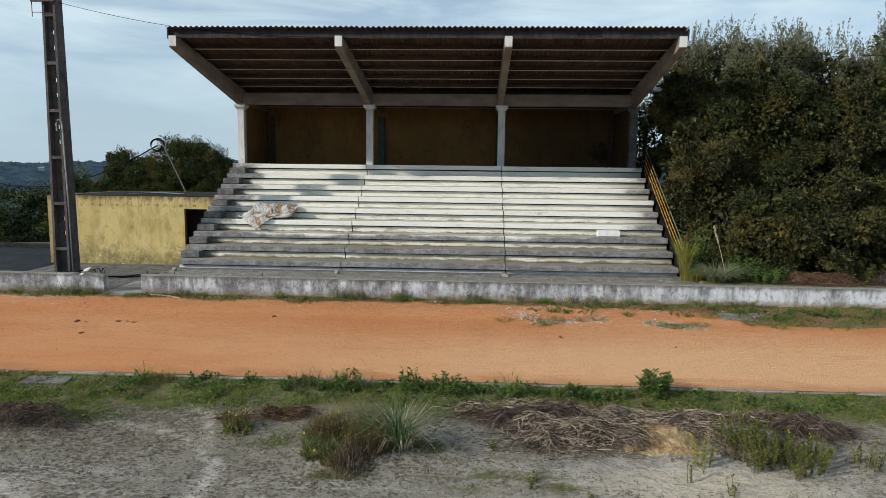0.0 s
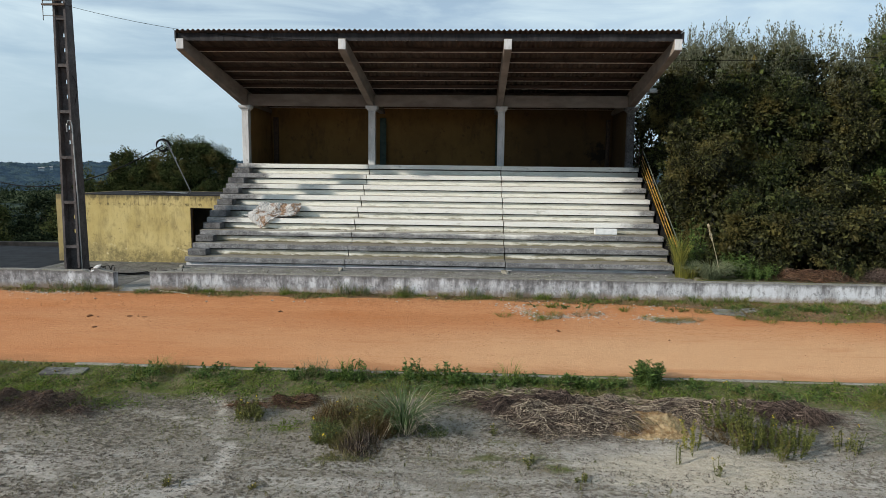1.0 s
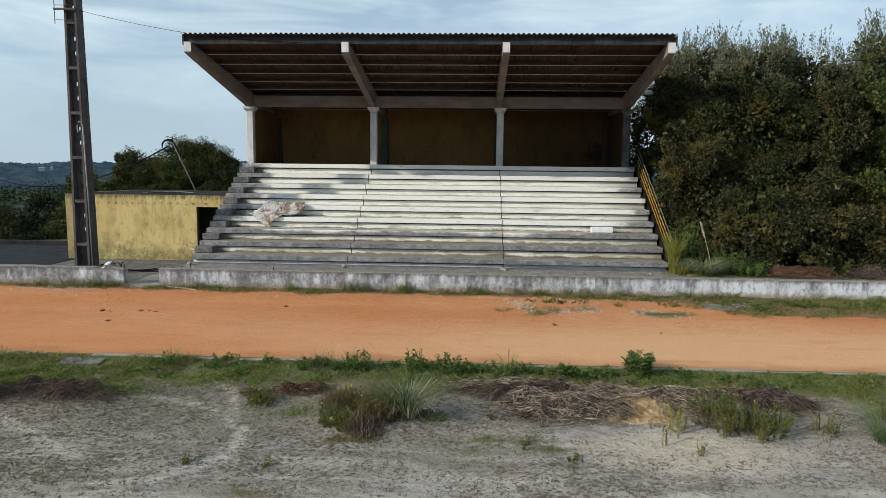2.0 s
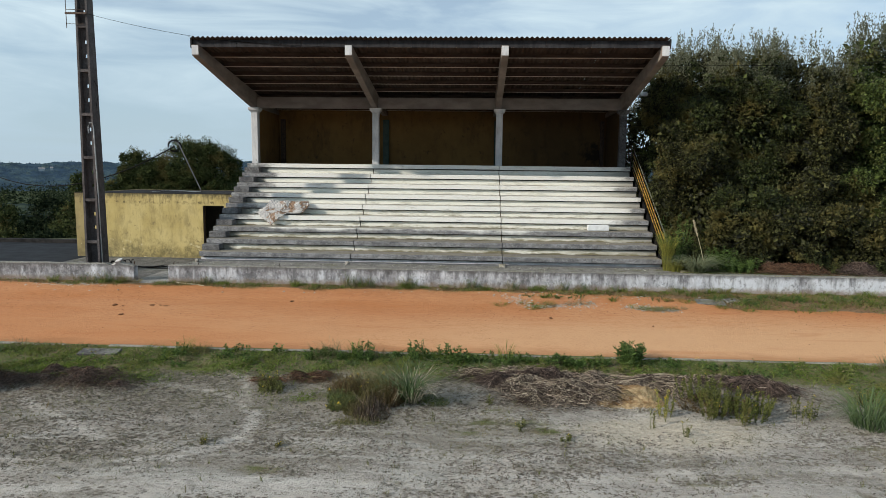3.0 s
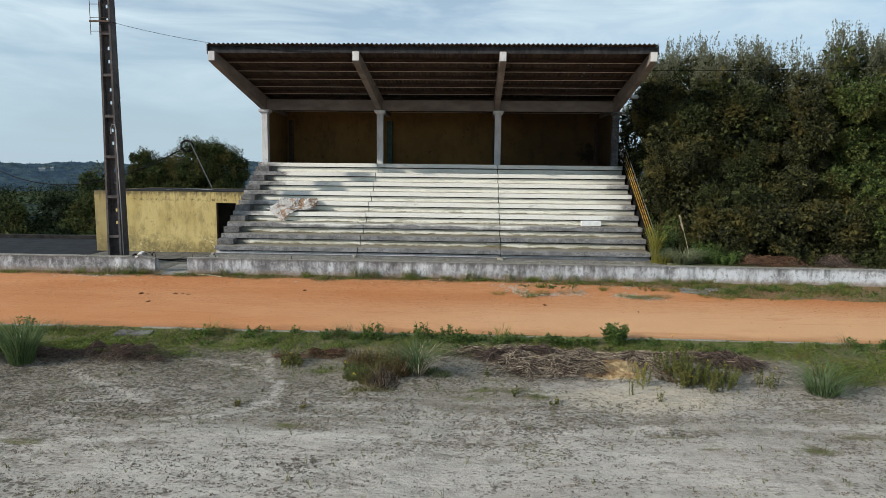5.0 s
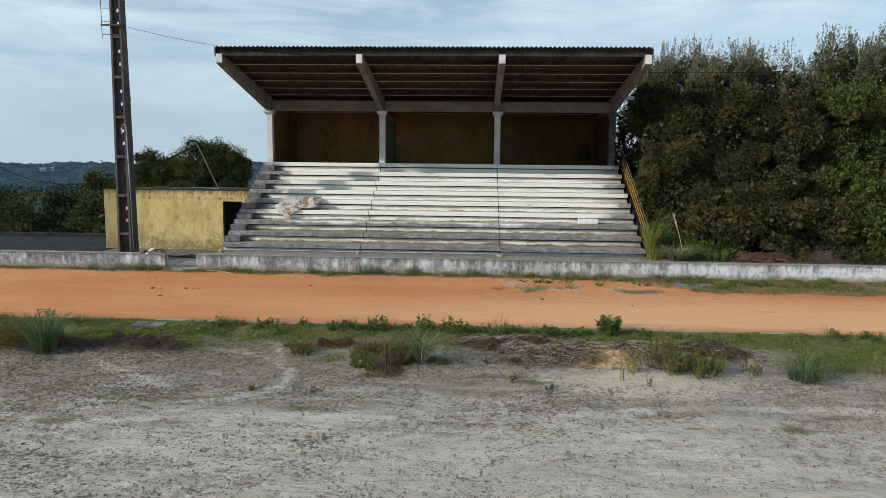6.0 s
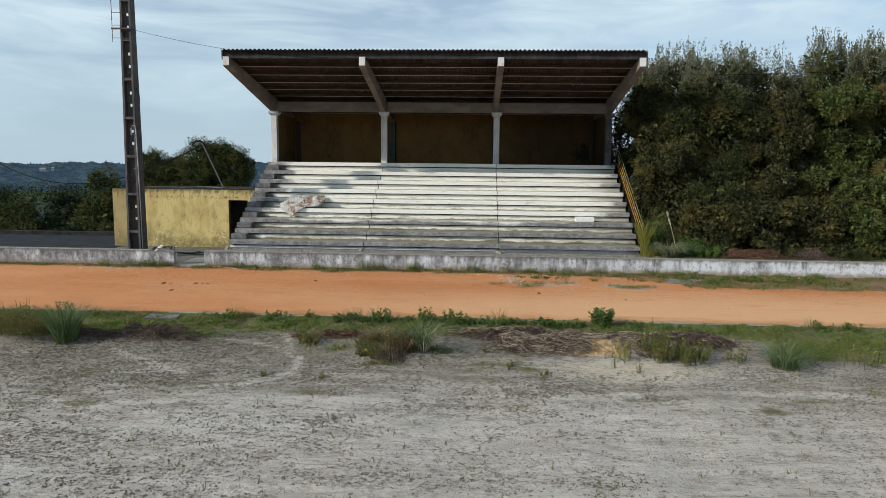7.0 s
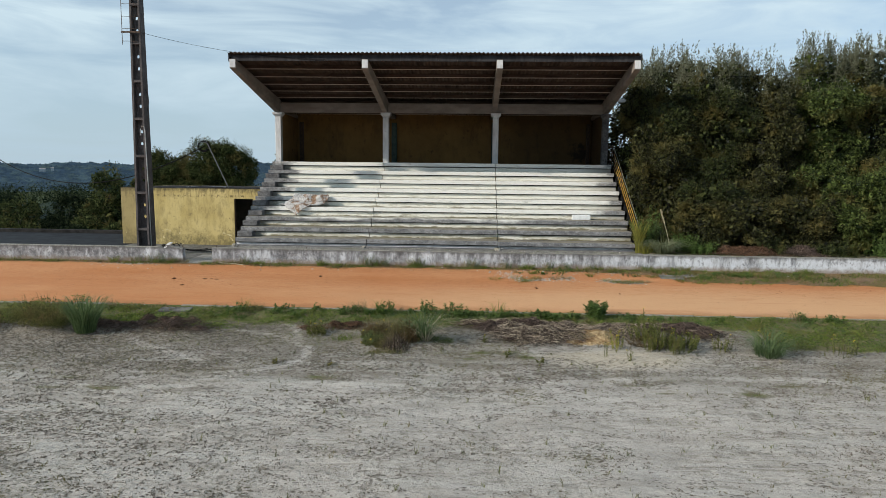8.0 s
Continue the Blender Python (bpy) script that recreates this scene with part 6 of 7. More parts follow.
def stalk_heap(name, at, rx, ry, h, count, length, material, label, extra=None, thick=(0.003, 0.008), bumps=12):
    """Fallen dead stalks spilling down over a few low mounds of uneven height."""
    bx, by = RNG.uniform(-0.75, 0.75, bumps) * rx, RNG.uniform(-0.5, 0.6, bumps) * ry
    bh, bs = h * RNG.uniform(0.3, 1.2, bumps), RNG.uniform(0.22, 0.5, bumps) * min(rx, 2.2 * ry)
    floor = None if len(at) < 3 else at[2]

    def top(x, y):
        z = np.zeros_like(x)
        for cx, cy, ch, cs in zip(bx, by, bh, bs):
            z = np.maximum(z, ch * np.exp(-((x - at[0] - cx) / cs) ** 2 - ((y - at[1] - cy) / (cs * 0.7)) ** 2))
        return z

    def base_z(x, y):
        return ground_z(x, y) if floor is None else np.full_like(x, floor)

    pick = RNG.randint(bumps, size=count)
    loose = RNG.rand(count) < 0.35
    r = np.where(loose, 1.0, 0.55) * RNG.normal(0, 0.55, count)
    a = RNG.uniform(0, 6.28, count)
    x = at[0] + np.where(loose, rx * 0.55 * RNG.normal(0, 1, count), bx[pick] + bs[pick] * r * np.cos(a))
    y = at[1] + np.where(loose, ry * 0.50 * RNG.normal(0, 1, count), by[pick] + 0.8 * bs[pick] * r * np.sin(a))
    # bundles lie one way, some stalks down the slope of their mound, the others anyhow
    lie, kind_of = RNG.uniform(-1.2, 1.2, bumps) + np.pi * RNG.randint(2, size=bumps), RNG.rand(count)
    slope = np.arctan2(y - at[1] - by[pick], x - at[0] - bx[pick])
    th = np.where(kind_of < 0.5, lie[pick] + RNG.normal(0, 0.4, count), np.where(kind_of < 0.6, slope + RNG.normal(0, 0.5, count), RNG.uniform(-3.14, 3.14, count)))
    ln = length * (0.25 + 1.3 * RNG.rand(count) ** 1.6)
    ex, ey = x + ln * np.cos(th), y + ln * 0.85 * np.sin(th)
    mx, my = (x + ex) / 2 + RNG.normal(0, 0.12, count) * ln, (y + ey) / 2 + RNG.normal(0, 0.12, count) * ln
    f = RNG.uniform(0.35, 1.1, count)
    p0 = np.stack([x, y, base_z(x, y) + top(x, y) * f + 0.008], -1)
    p1 = np.stack([mx, my, base_z(mx, my) + top(mx, my) * f + 0.012 + 0.16 * ln * RNG.rand(count) ** 2], -1)
    p2 = np.stack([ex, ey, base_z(ex, ey) + top(ex, ey) * f * 0.8 + 0.006 + 0.16 * ln * np.maximum(0, RNG.normal(-0.3, 1.0, count))], -1)
    org = np.array((at[0], at[1], float(ground_z(at[0], at[1])) if floor is None else floor))
    heap = empty(name, tuple(org), label=label, category="dead bracken")
    v, q = strip_arrays(p0 - org, p1 - org, p2 - org, RNG.uniform(*thick, count))
    mesh_part("bracken_litter", v, q, material, heap)["kind"] = "stuff"
    if extra:
        i = RNG.choice(count, count // 11)
        up = [0, 0, 0.018]
        v, q = strip_arrays(p0[i] + up - org, p1[i] + up - org, p1[i] + 0.7 * (p2[i] - p1[i]) + up - org, RNG.uniform(0.004, 0.009, len(i)))
        mesh_part("straw_litter", v, q, extra, heap, "bleached straw stalks")["kind"] = "stuff"
    return heap


def thicket(name, at, rx, ry, h, stems, material, label, leaves=0, leaf=0.03, leaf_material=None, flowers=0, fan=0.35, category="shrub", thick=0.006):
    """A low tangle of upright stems, higher in the middle, with small leaves on their upper halves."""
    g = float(ground_z(at[0], at[1]))
    w = empty(name, (at[0], at[1], g), label=label, category=category)
    a, r = RNG.uniform(0, 6.28, stems), np.sqrt(RNG.rand(stems))
    x, y = rx * r * np.cos(a), ry * r * np.sin(a)
    z = ground_z(at[0] + x, at[1] + y) - g
    ln = h * (1 - 0.55 * r ** 2) * np.clip(0.05 + 1.5 * speckle(at[0] + x, at[1] + y, 4.2, 45), 0.22, 1.35) * (RNG.uniform(0.45, 1.05, stems) + 0.35 * (RNG.rand(stems) > 0.92))
    lean = np.stack([fan * r * np.cos(a), fan * r * np.sin(a), np.ones(stems)], -1) + RNG.normal(0, 0.22, (stems, 3)) * [1, 1, 0]
    p0 = np.stack([x, y, z - 0.02], -1)
    p1 = p0 + lean * (0.55 * ln)[:, None]
    p2 = p1 + (lean + RNG.normal(0, 0.3, (stems, 3)) * [1, 1, 0.2]) * (0.5 * ln)[:, None]
    mesh_part("stemwork", *strip_arrays(p0, p1, p2, thick), material, w)["kind"] = "stuff"
    if leaves:
        i, q = RNG.randint(stems, size=leaves), RNG.uniform(0.1, 1.0, leaves)[:, None]
        pos = p0[i] + (p2[i] - p0[i]) * q
        mesh_part("foliage", *leaf_arrays(pos, RNG.normal(0, 0.7, (leaves, 3)) + [0, 0, 0.6], leaf, leaf * 0.36, 0.0), leaf_material or material, w)["kind"] = "stuff"
    if flowers:
        i = RNG.choice(stems, flowers)
        fp = np.repeat(p2[i], 6, 0) + RNG.normal(0, 0.014, (flowers * 6, 3))
        mesh_part("flower_cluster", *leaf_arrays(fp, np.tile([0, 0, 1.0], (len(fp), 1)), 0.022, 0.018, 0), M_FLOWER, w, "small yellow flowers")["kind"] = "stuff"
    return w


def shrub(name, at, lumps, leaves, leaf, material, label, sprigs=40, sprig_len=0.25, flowers=0):
    """A low dense bush: leafy lumps down to the ground with sprigs standing out."""
    g = float(ground_z(at[0], at[1]))
    w = empty(name, (at[0], at[1], g), label=label, category="shrub")
    p, d = lump_shell(lumps, leaves, 0.35, 1.1)
    p[:, 2] = np.abs(p[:, 2])
    mesh_part("foliage", *leaf_arrays(p, d * 0.5 + [0, 0, 0.6], leaf, leaf * 0.3, 0.0), material, w)["kind"] = "stuff"
    s, ds = lump_shell(lumps, sprigs * 3, 0.8, 1.0)
    up = ds[:, 2] > -0.1
    s, ds = s[up], ds[up]
    s[:, 2] = np.abs(s[:, 2])
    mesh_part("sprig_growth", *blade_arrays(s, ds * 0.6 + [0, 0, 1.0], sprig_len * RNG.uniform(0.4, 1.2, len(s)), 0.006, 0.3), material, w)["kind"] = "stuff"
    if flowers:
        i = RNG.choice(len(s), flowers)
        f = np.repeat(s[i] + [0, 0, sprig_len * 0.5], 4, 0) + RNG.normal(0, 0.015, (flowers * 4, 3))
        mesh_part("flower_cluster", *leaf_arrays(f, np.tile([0, 0, 1.0], (len(f), 1)), 0.018, 0.016, 0), M_FLOWER, w, "small yellow flowers")["kind"] = "stuff"
    return w


# flat rosettes and clover in the green belt and below the wall
x, y = scatter(16000, -14, 13, 9.6, 11.72, green_cover)
b = on_ground(x, y) + [0, 0, 0.012]
tagged(mesh_part("belt_clover", *leaf_arrays(b, RNG.normal(0, 1, (len(x), 3)) * [1, 1, 0.25] + [0, 0, 0.35], 0.045, 0.032, 0), M_WEED), "low clover and rosettes in the grass", "clover", kind="stuff")
x, y = scatter(34000, -20, 24, 16.9, 18.5, verge_cover, 1.0)
b = on_ground(x, y) + [0, 0, 0.012]
tagged(mesh_part("wall_foot_weeds", *leaf_arrays(b, RNG.normal(0, 1, (len(x), 3)) * [1, 1, 0.25] + [0, 0, 0.5], 0.06, 0.03, 0), M_OLIVE), "low weeds at the foot of the wall", "weeds", kind="stuff")


# the large scrub in the middle of the field with its grey-green tussock
thicket("heath_shrub", (-2.20, 8.92), 0.26, 0.24, 0.36, 420, M_TUSSOCK, "green stemmed scrub with small yellow flowers", 1500, 0.045, M_OLIVE, 3)
thicket("heath_shrub", (-2.25, 9.50), 0.30, 0.22, 0.36, 420, M_RED, "rust coloured dry heather tips", 2200, 0.028, M_RED)
thicket("heath_shrub", (-1.92, 9.35), 0.30, 0.24, 0.42, 520, M_SCRUB, "olive and rust coloured scrub on the field", 2000, 0.032, M_OLIVE, 2)
thicket("heath_shrub", (-1.90, 8.74), 0.24, 0.22, 0.36, 520, M_SCRUB, "olive scrub with dry stems", 1400, 0.034, M_OLIVE, 1)
thicket("heath_shrub", (-1.64, 8.58), 0.30, 0.24, 0.36, 900, M_BRACKEN, "purple-brown stems mixed with dry grass", 500, 0.030, M_RED)
thicket("heath_shrub", (-1.44, 9.02), 0.27, 0.25, 0.44, 620, M_RED, "dark red dry heather in the scrub", 3400, 0.028, M_RED)
thicket("heath_shrub", (-1.62, 9.38), 0.34, 0.24, 0.44, 620, M_SCRUB, "olive scrub with a few yellow flowers", 2200, 0.034, M_OLIVE, 5)
thicket("low_scrub", (-1.78, 8.36), 0.42, 0.16, 0.15, 420, M_DRYGRASS, "short dry grass before the heath", 700, 0.030, M_OLIVE, 0, 0.5)
thicket("low_scrub", (-1.95, 10.05), 0.62, 0.34, 0.30, 900, M_DRYGRASS, "low grey dry scrub behind the heath", 1300, 0.032, M_OLIVE, 4)
tuft("grass_tussock", (-1.06, 9.18), 250, 0.84, 0.13, 0.012, M_TUSSOCK, "spiky grey-green grass tussock", "grass tussock", 0.75, 0.55)
tuft("grass_tussock", (-1.02, 9.12), 60, 0.80, 0.10, 0.009, M_STRAW, "dry bleached blades in the tussock", "grass tussock", 0.8, 0.8)
thicket("tussock_skirt", (-0.75, 9.3), 0.38, 0.25, 0.16, 420, M_TUSSOCK, "short dark grass round the tussock", 500, 0.04, M_OLIVE, 0, 0.6, "grass tuft")
tuft("grass_tussock", (-9.1, 9.1), 380, 0.92, 0.22, 0.016, M_TUSSOCK, "tall spiky green grass tussock", "grass tussock", 0.35, 0.30)
tuft("grass_tussock", (6.65, 8.85), 280, 0.70, 0.26, 0.013, M_TUSSOCK, "wide green grass tussock on the sand", "grass tussock", 0.8, 0.75)
shrub("heath_shrub", (-10.2, 9.3), (((0, 0, 0.2), (0.6, 0.5, 0.36)), ((-0.6, 0.1, 0.15), (0.5, 0.45, 0.3)), ((0.4, -0.3, 0.1), (0.4, 0.3, 0.25))), 9000, 0.055, M_OLIVE, "olive scrub beside the tall tussock", 160, 0.25, 6)
shrub("heath_shrub", (-11.9, 9.1), (((0, 0, 0.2), (0.8, 0.5, 0.36)), ((-0.9, 0.1, 0.15), (0.7, 0.5, 0.3))), 8000, 0.055, M_RED, "reddish scrub at the field edge", 160, 0.25)

# dead bracken
stalk_heap("bracken_heap", (0.25, 10.55), 0.70, 0.34, 0.07, 2600, 0.26, M_BRACKEN, "thin litter of brown dead bracken stalks", M_STRAW)
stalk_heap("bracken_heap", (0.75, 10.15), 0.50, 0.42, 0.17, 3600, 0.24, M_BRACKEN_DARK, "dark mound of dead bracken", M_BRACKEN, bumps=7)
stalk_heap("bracken_heap", (0.95, 10.75), 0.80, 0.22, 0.10, 2400, 0.30, M_BRACKEN, "bleached bracken straw along the grass", M_STRAW)
stalk_heap("bracken_heap", (1.35, 9.65), 0.80, 0.50, 0.16, 8200, 0.24, M_BRACKEN, "large tangled heap of dead bracken stalks", M_STRAW, (0.003, 0.008), 16)
stalk_heap("bracken_heap", (1.30, 10.40), 0.60, 0.32, 0.18, 3600, 0.24, M_BRACKEN_DARK, "purple-grey mound of dead bracken", M_BRACKEN, bumps=7)
stalk_heap("bracken_heap", (2.05, 9.75), 0.68, 0.42, 0.15, 6200, 0.24, M_BRACKEN, "tangled heap of grey-brown dead bracken", M_STRAW, (0.003, 0.008), 14)
stalk_heap("bracken_heap", (2.15, 10.45), 0.60, 0.30, 0.14, 3000, 0.28, M_BRACKEN, "grey-brown bracken behind the large heap", M_STRAW)
stalk_heap("bracken_heap", (2.85, 10.12), 0.62, 0.26, 0.13, 3400, 0.26, M_BRACKEN, "brown bracken over the earth hump", M_STRAW)
stalk_heap("bracken_heap", (3.6, 10.45), 0.85, 0.42, 0.12, 4200, 0.24, M_BRACKEN, "brown bracken litter with bleached straw", M_STRAW)
stalk_heap("bracken_heap", (4.75, 10.45), 0.70, 0.34, 0.12, 3000, 0.24, M_BRACKEN, "grey bracken litter beside the grass", M_STRAW)
stalk_heap("bracken_heap", (5.35, 10.1), 0.70, 0.40, 0.17, 3800, 0.24, M_BRACKEN_DARK, "dark dead bracken heap", M_BRACKEN)
stalk_heap("bracken_heap", (-7.2, 9.55), 1.10, 0.40, 0.19, 5200, 0.11, M_BRACKEN_DARK, "long dark crumbly heap of dead bracken", M_BRACKEN_RED)
stalk_heap("bracken_heap", (-8.7, 9.45), 0.85, 0.38, 0.17, 3600, 0.11, M_BRACKEN_DARK, "dark heap of dead bracken in the grass", M_BRACKEN_RED)
stalk_heap("bracken_heap", (-3.1, 10.25), 0.45, 0.24, 0.11, 1700, 0.13, M_BRACKEN_RED, "small patch of dead bracken", M_BRACKEN)
stalk_heap("bracken_heap", (-3.9, 10.05), 0.35, 0.20, 0.06, 450, 0.18, M_BRACKEN_RED, "thin brown litter behind the weed bush")
stalk_heap("bracken_heap", (10.5, 19.75, 0.60), 1.15, 0.55, 0.29, 4600, 0.30, M_BRACKEN_RED, "reddish dead bracken above the wall", M_BRACKEN, (0.005, 0.012), 30)
stalk_heap("bracken_heap", (12.7, 19.7, 0.60), 0.8, 0.5, 0.32, 2000, 0.32, M_BRACKEN_DARK, "dark dead bracken above the wall", None, (0.005, 0.012), 24)
thicket("olive_weed_bush", (-3.70, 9.68), 0.24, 0.20, 0.40, 90, M_OLIVE, "small olive green weed bush", 800, 0.05, M_OLIVE, 3)

stalk_heap("bracken_heap", (3.62, 9.95), 0.32, 0.24, 0.12, 1500, 0.24, M_BRACKEN, "brown bracken beside the earth bank", M_STRAW)
stalk_heap("bracken_heap", (2.62, 9.78, -0.20), 0.45, 0.22, 0.10, 420, 0.34, M_BRACKEN, "loose bracken hanging over the earth bank", M_STRAW)

# the bushy weeds on the sand
for x, y, r, h, n_stems in ((4.18, 9.50, 0.14, 0.72, 12), (4.38, 9.35, 0.16, 0.62, 12), (4.02, 9.72, 0.2, 0.45, 12), (4.10, 8.95, 0.14, 0.50, 10), (4.30, 9.08, 0.16, 0.46, 12), (4.66, 9.30, 0.18, 0.50, 12), (4.55, 8.85, 0.16, 0.40, 10), (4.88, 9.0, 0.18, 0.44, 12), (5.1, 9.3, 0.18, 0.36, 10)):
    tagged(weed("yellow_weed_bush", (x, y), h, n_stems, 0.044, M_BUSH, "bushy upright weed with a few yellow flowers", 1, r, "shrub", 62, 0.34), group="bushy weeds on the sand")
thicket("low_scrub", (4.35, 9.45), 0.65, 0.40, 0.22, 300, M_DRYGRASS, "dry undergrowth below the bushy weeds", 1800, 0.045, M_RED, 0, 0.5)
weed("yellow_weed", (3.36, 9.0), 0.46, 8, 0.045, M_REED, "yellow-green weed before the earth bank", 3, 0.10, "plant", 40, 0.18)


def earth_bank():
    """A small dug bank: a steep face of ochre earth with crumbs, falling back gently behind."""
    nu, nv = 56, 26
    u, v = np.meshgrid(np.linspace(0, 1, nu), np.linspace(0, 1, nv), indexing="ij")
    x = 2.20 + 1.30 * u
    y0 = np.zeros_like(x)
    env = np.clip(np.sin(np.pi * u), 0, 1) ** 0.5
    y = 9.30 + 0.20 * (1 - env) + np.interp(v, [0, 0.3, 0.5, 0.6, 0.8, 1], [0, 0.20, 0.36, 0.46, 0.7, 1.0]) + 0.10 * (speckle(x, y0, 3.0, 55) - 0.5)
    h = np.interp(v, [0, 0.10, 0.3, 0.5, 0.6, 0.8, 1], [-0.02, 0.03, 0.075, 0.13, 0.15, 0.11, -0.03]) * env * (0.55 + 0.7 * speckle(x, y0, 5.0, 53))
    z = ground_z(x, y) + h
    rough = np.array([noise.noise_vector(Vector((a, b, c)) * 9.0) for a, b, c in zip(x.ravel(), y.ravel(), z.ravel())]).reshape(nu, nv, 3)
    fine = np.array([noise.noise_vector(Vector((a, b, c)) * 26.0) for a, b, c in zip(x.ravel(), y.ravel(), z.ravel())]).reshape(nu, nv, 3)
    p = np.stack([x, y, z], -1) + (0.030 * rough + 0.028 * fine) * (env * np.clip(4 * v, 0, 1) * np.clip(4 - 4 * v, 0, 1))[..., None]
    i = np.arange(nu * nv).reshape(nu, nv)
    f = np.stack([i[:-1, :-1], i[1:, :-1], i[1:, 1:], i[:-1, 1:]], -1).reshape(-1, 4)
    org = np.array((2.84, 9.6, -0.3))
    ob = mesh_part("earth_bank", p.reshape(-1, 3) - org, f, M_BANK, smooth=True)
    ob.location = org
    return tagged(ob, "small dug bank of ochre sandy earth", "earth bank")


def mat_bank():
    n = Nodes("ochre_earth")
    c = n.mix(n.range(n.noise(7, 8, 0.72), 0.35, 0.65), (0.21, 0.130, 0.064), (0.52, 0.390, 0.225))
    c = n.mix(n.range(n.noise(2.6, 6, 0.7, (0.5, 1, 1.6)), 0.46, 0.60, 0, 0.75), c, (0.22, 0.120, 0.052))
    c = n.mix(n.range(n.noise(20, 7, 0.75), 0.52, 0.64, 0, 0.7), c, (0.15, 0.10, 0.055))
    c = n.mix(n.range(n.noise(31, 6, 0.75), 0.58, 0.66, 0, 0.7), c, (0.68, 0.58, 0.42))
    return n.done(c, 0.95, n.noise(34, 7, 0.75), 0.9, 0.03, spec=0.1)


M_BANK = mat_bank()
earth_bank()
tagged(tuft("bank_grass", (2.55, 9.36), 60, 0.13, 0.20, 0.006, M_DRYGRASS, "dry grass at the foot of the earth bank", "grass tuft", 0.5, 0.5), group="grass at the earth bank")
tagged(tuft("bank_grass", (3.05, 9.38), 60, 0.14, 0.16, 0.006, M_DRYGRASS, "dry grass at the foot of the earth bank", "grass tuft", 0.5, 0.5), group="grass at the earth bank")
for x, y in ((2.45, 9.62), (2.75, 9.72), (2.95, 9.70), (3.2, 9.66), (2.6, 9.5), (3.3, 9.5)):
    tagged(tuft("bank_grass", (x, y, float(ground_z(x, y)) + 0.12), 40, 0.16, 0.10, 0.005, M_DRYGRASS, "dry grass hanging from the earth bank", "grass tuft", 0.7, 0.8), group="grass at the earth bank")

# weeds along the kerb
tagged(weed("round_bush", (3.34, 11.52), 0.40, 80, 0.085, M_WEED, "round bright green bush at the kerb", 0, 0.20, "bush", 22, 0.35))
KERB_WEEDS_MIDDLE = ((-2.25, 11.45, 0.32, 26, 0.28), (-1.15, 11.45, 0.36, 24, 0.24), (-0.45, 11.42, 0.33, 22, 0.24), (-0.1, 11.4, 0.22, 14, 0.2), (0.6, 11.42, 0.20, 14, 0.3), (1.2, 11.4, 0.17, 12, 0.25), (1.9, 11.35, 0.22, 14, 0.15), (2.3, 11.2, 0.20, 14, 0.18), (4.15, 11.4, 0.16, 16, 0.2), (5.0, 11.3, 0.14, 16, 0.3))
KERB_WEEDS_SIDES = ((-3.1, 11.4, 0.16, 18, 0.35), (-5.0, 11.45, 0.18, 20, 0.35), (-4.15, 11.55, 0.24, 5, 0.08), (-6.3, 11.4, 0.2, 18, 0.35), (-10.5, 11.2, 0.4, 14, 0.25), (8.75, 11.45, 0.26, 16, 0.22), (9.5, 11.45, 0.2, 14, 0.2), (9.6, 17.5, 0.18, 16, 0.3), (11.2, 17.6, 0.2, 16, 0.4), (8.2, 17.3, 0.12, 12, 0.25))
for x, y, h, st, r in KERB_WEEDS_MIDDLE + KERB_WEEDS_SIDES:
    tagged(weed("kerb_weed", (x, y), h, st, 0.075, M_WEED, "leafy green weed beside the kerb", 0, r), group="weeds along the kerb")
for x, y, h, st, r in ((3.48, 9.12, 0.58, 3, 0.05), (3.02, 8.55, 0.42, 3, 0.05), (3.45, 8.2, 0.28, 4, 0.05), (-3.75, 9.75, 0.32, 14, 0.14), (5.75, 9.2, 0.36, 16, 0.22), (7.4, 9.3, 0.3, 14, 0.3), (8.3, 9.0, 0.42, 18, 0.3), (-4.05, 7.45, 0.16, 5, 0.06), (0.35, 9.3, 0.2, 4, 0.05), (0.9, 8.3, 0.14, 6, 0.12), (-2.9, 7.5, 0.12, 4, 0.06), (7.0, 9.6, 0.32, 14, 0.3), (1.55, 7.9, 0.12, 7, 0.12)):
    tagged(weed("flowering_weed", (x, y), h, st, 0.05, M_OLIVE, "thin weed with small yellow flowers", 1 + st // 8, r), group="flowering weeds on the field")
for x, y in ((4.7, 16.45), (4.95, 16.35), (5.35, 16.3), (5.6, 16.35), (1.6, 16.7), (2.2, 16.45), (2.9, 16.7), (1.72, 16.15), (1.9, 16.3), (2.25, 16.7), (5.05, 16.25), (5.25, 16.2), (8.3, 16.75), (5.9, 16.5), (3.3, 16.8), (0.85, 16.5), (7.8, 16.4), (6.3, 17.2), (7.2, 16.7)):
    tagged(tuft("track_tuft", (x, y), 110, 0.17, 0.17, 0.008, M_GRASS if RNG.rand() < 0.6 else M_DRYGRASS, "small grass tuft in the rubble", "grass tuft", 0.8, 0.9), group="tufts on the track edge")
for x, h in ((-3.95, 0.62), (-3.7, 0.40), (-3.3, 0.45), (-2.2, 0.55), (-1.95, 0.42), (-0.12, 0.50), (0.12, 0.38), (1.3, 0.42), (2.85, 0.40), (3.5, 0.42), (4.4, 0.36), (6.3, 0.36), (-8.6, 0.45), (-11.9, 0.50), (-12.3, 0.42), (-11.4, 0.34), (-12.8, 0.36)):
    for d in (-0.1, 0.08):
        tagged(tuft("wall_tuft", (x + d, 18.42), 46, h * RNG.uniform(0.75, 1.05), 0.10, 0.006, M_DRYGRASS if d < 0 else M_TUSSOCK, "tall thin dry grass tuft against the wall", "grass tuft", 0.35, 0.28), group="tufts along the wall")
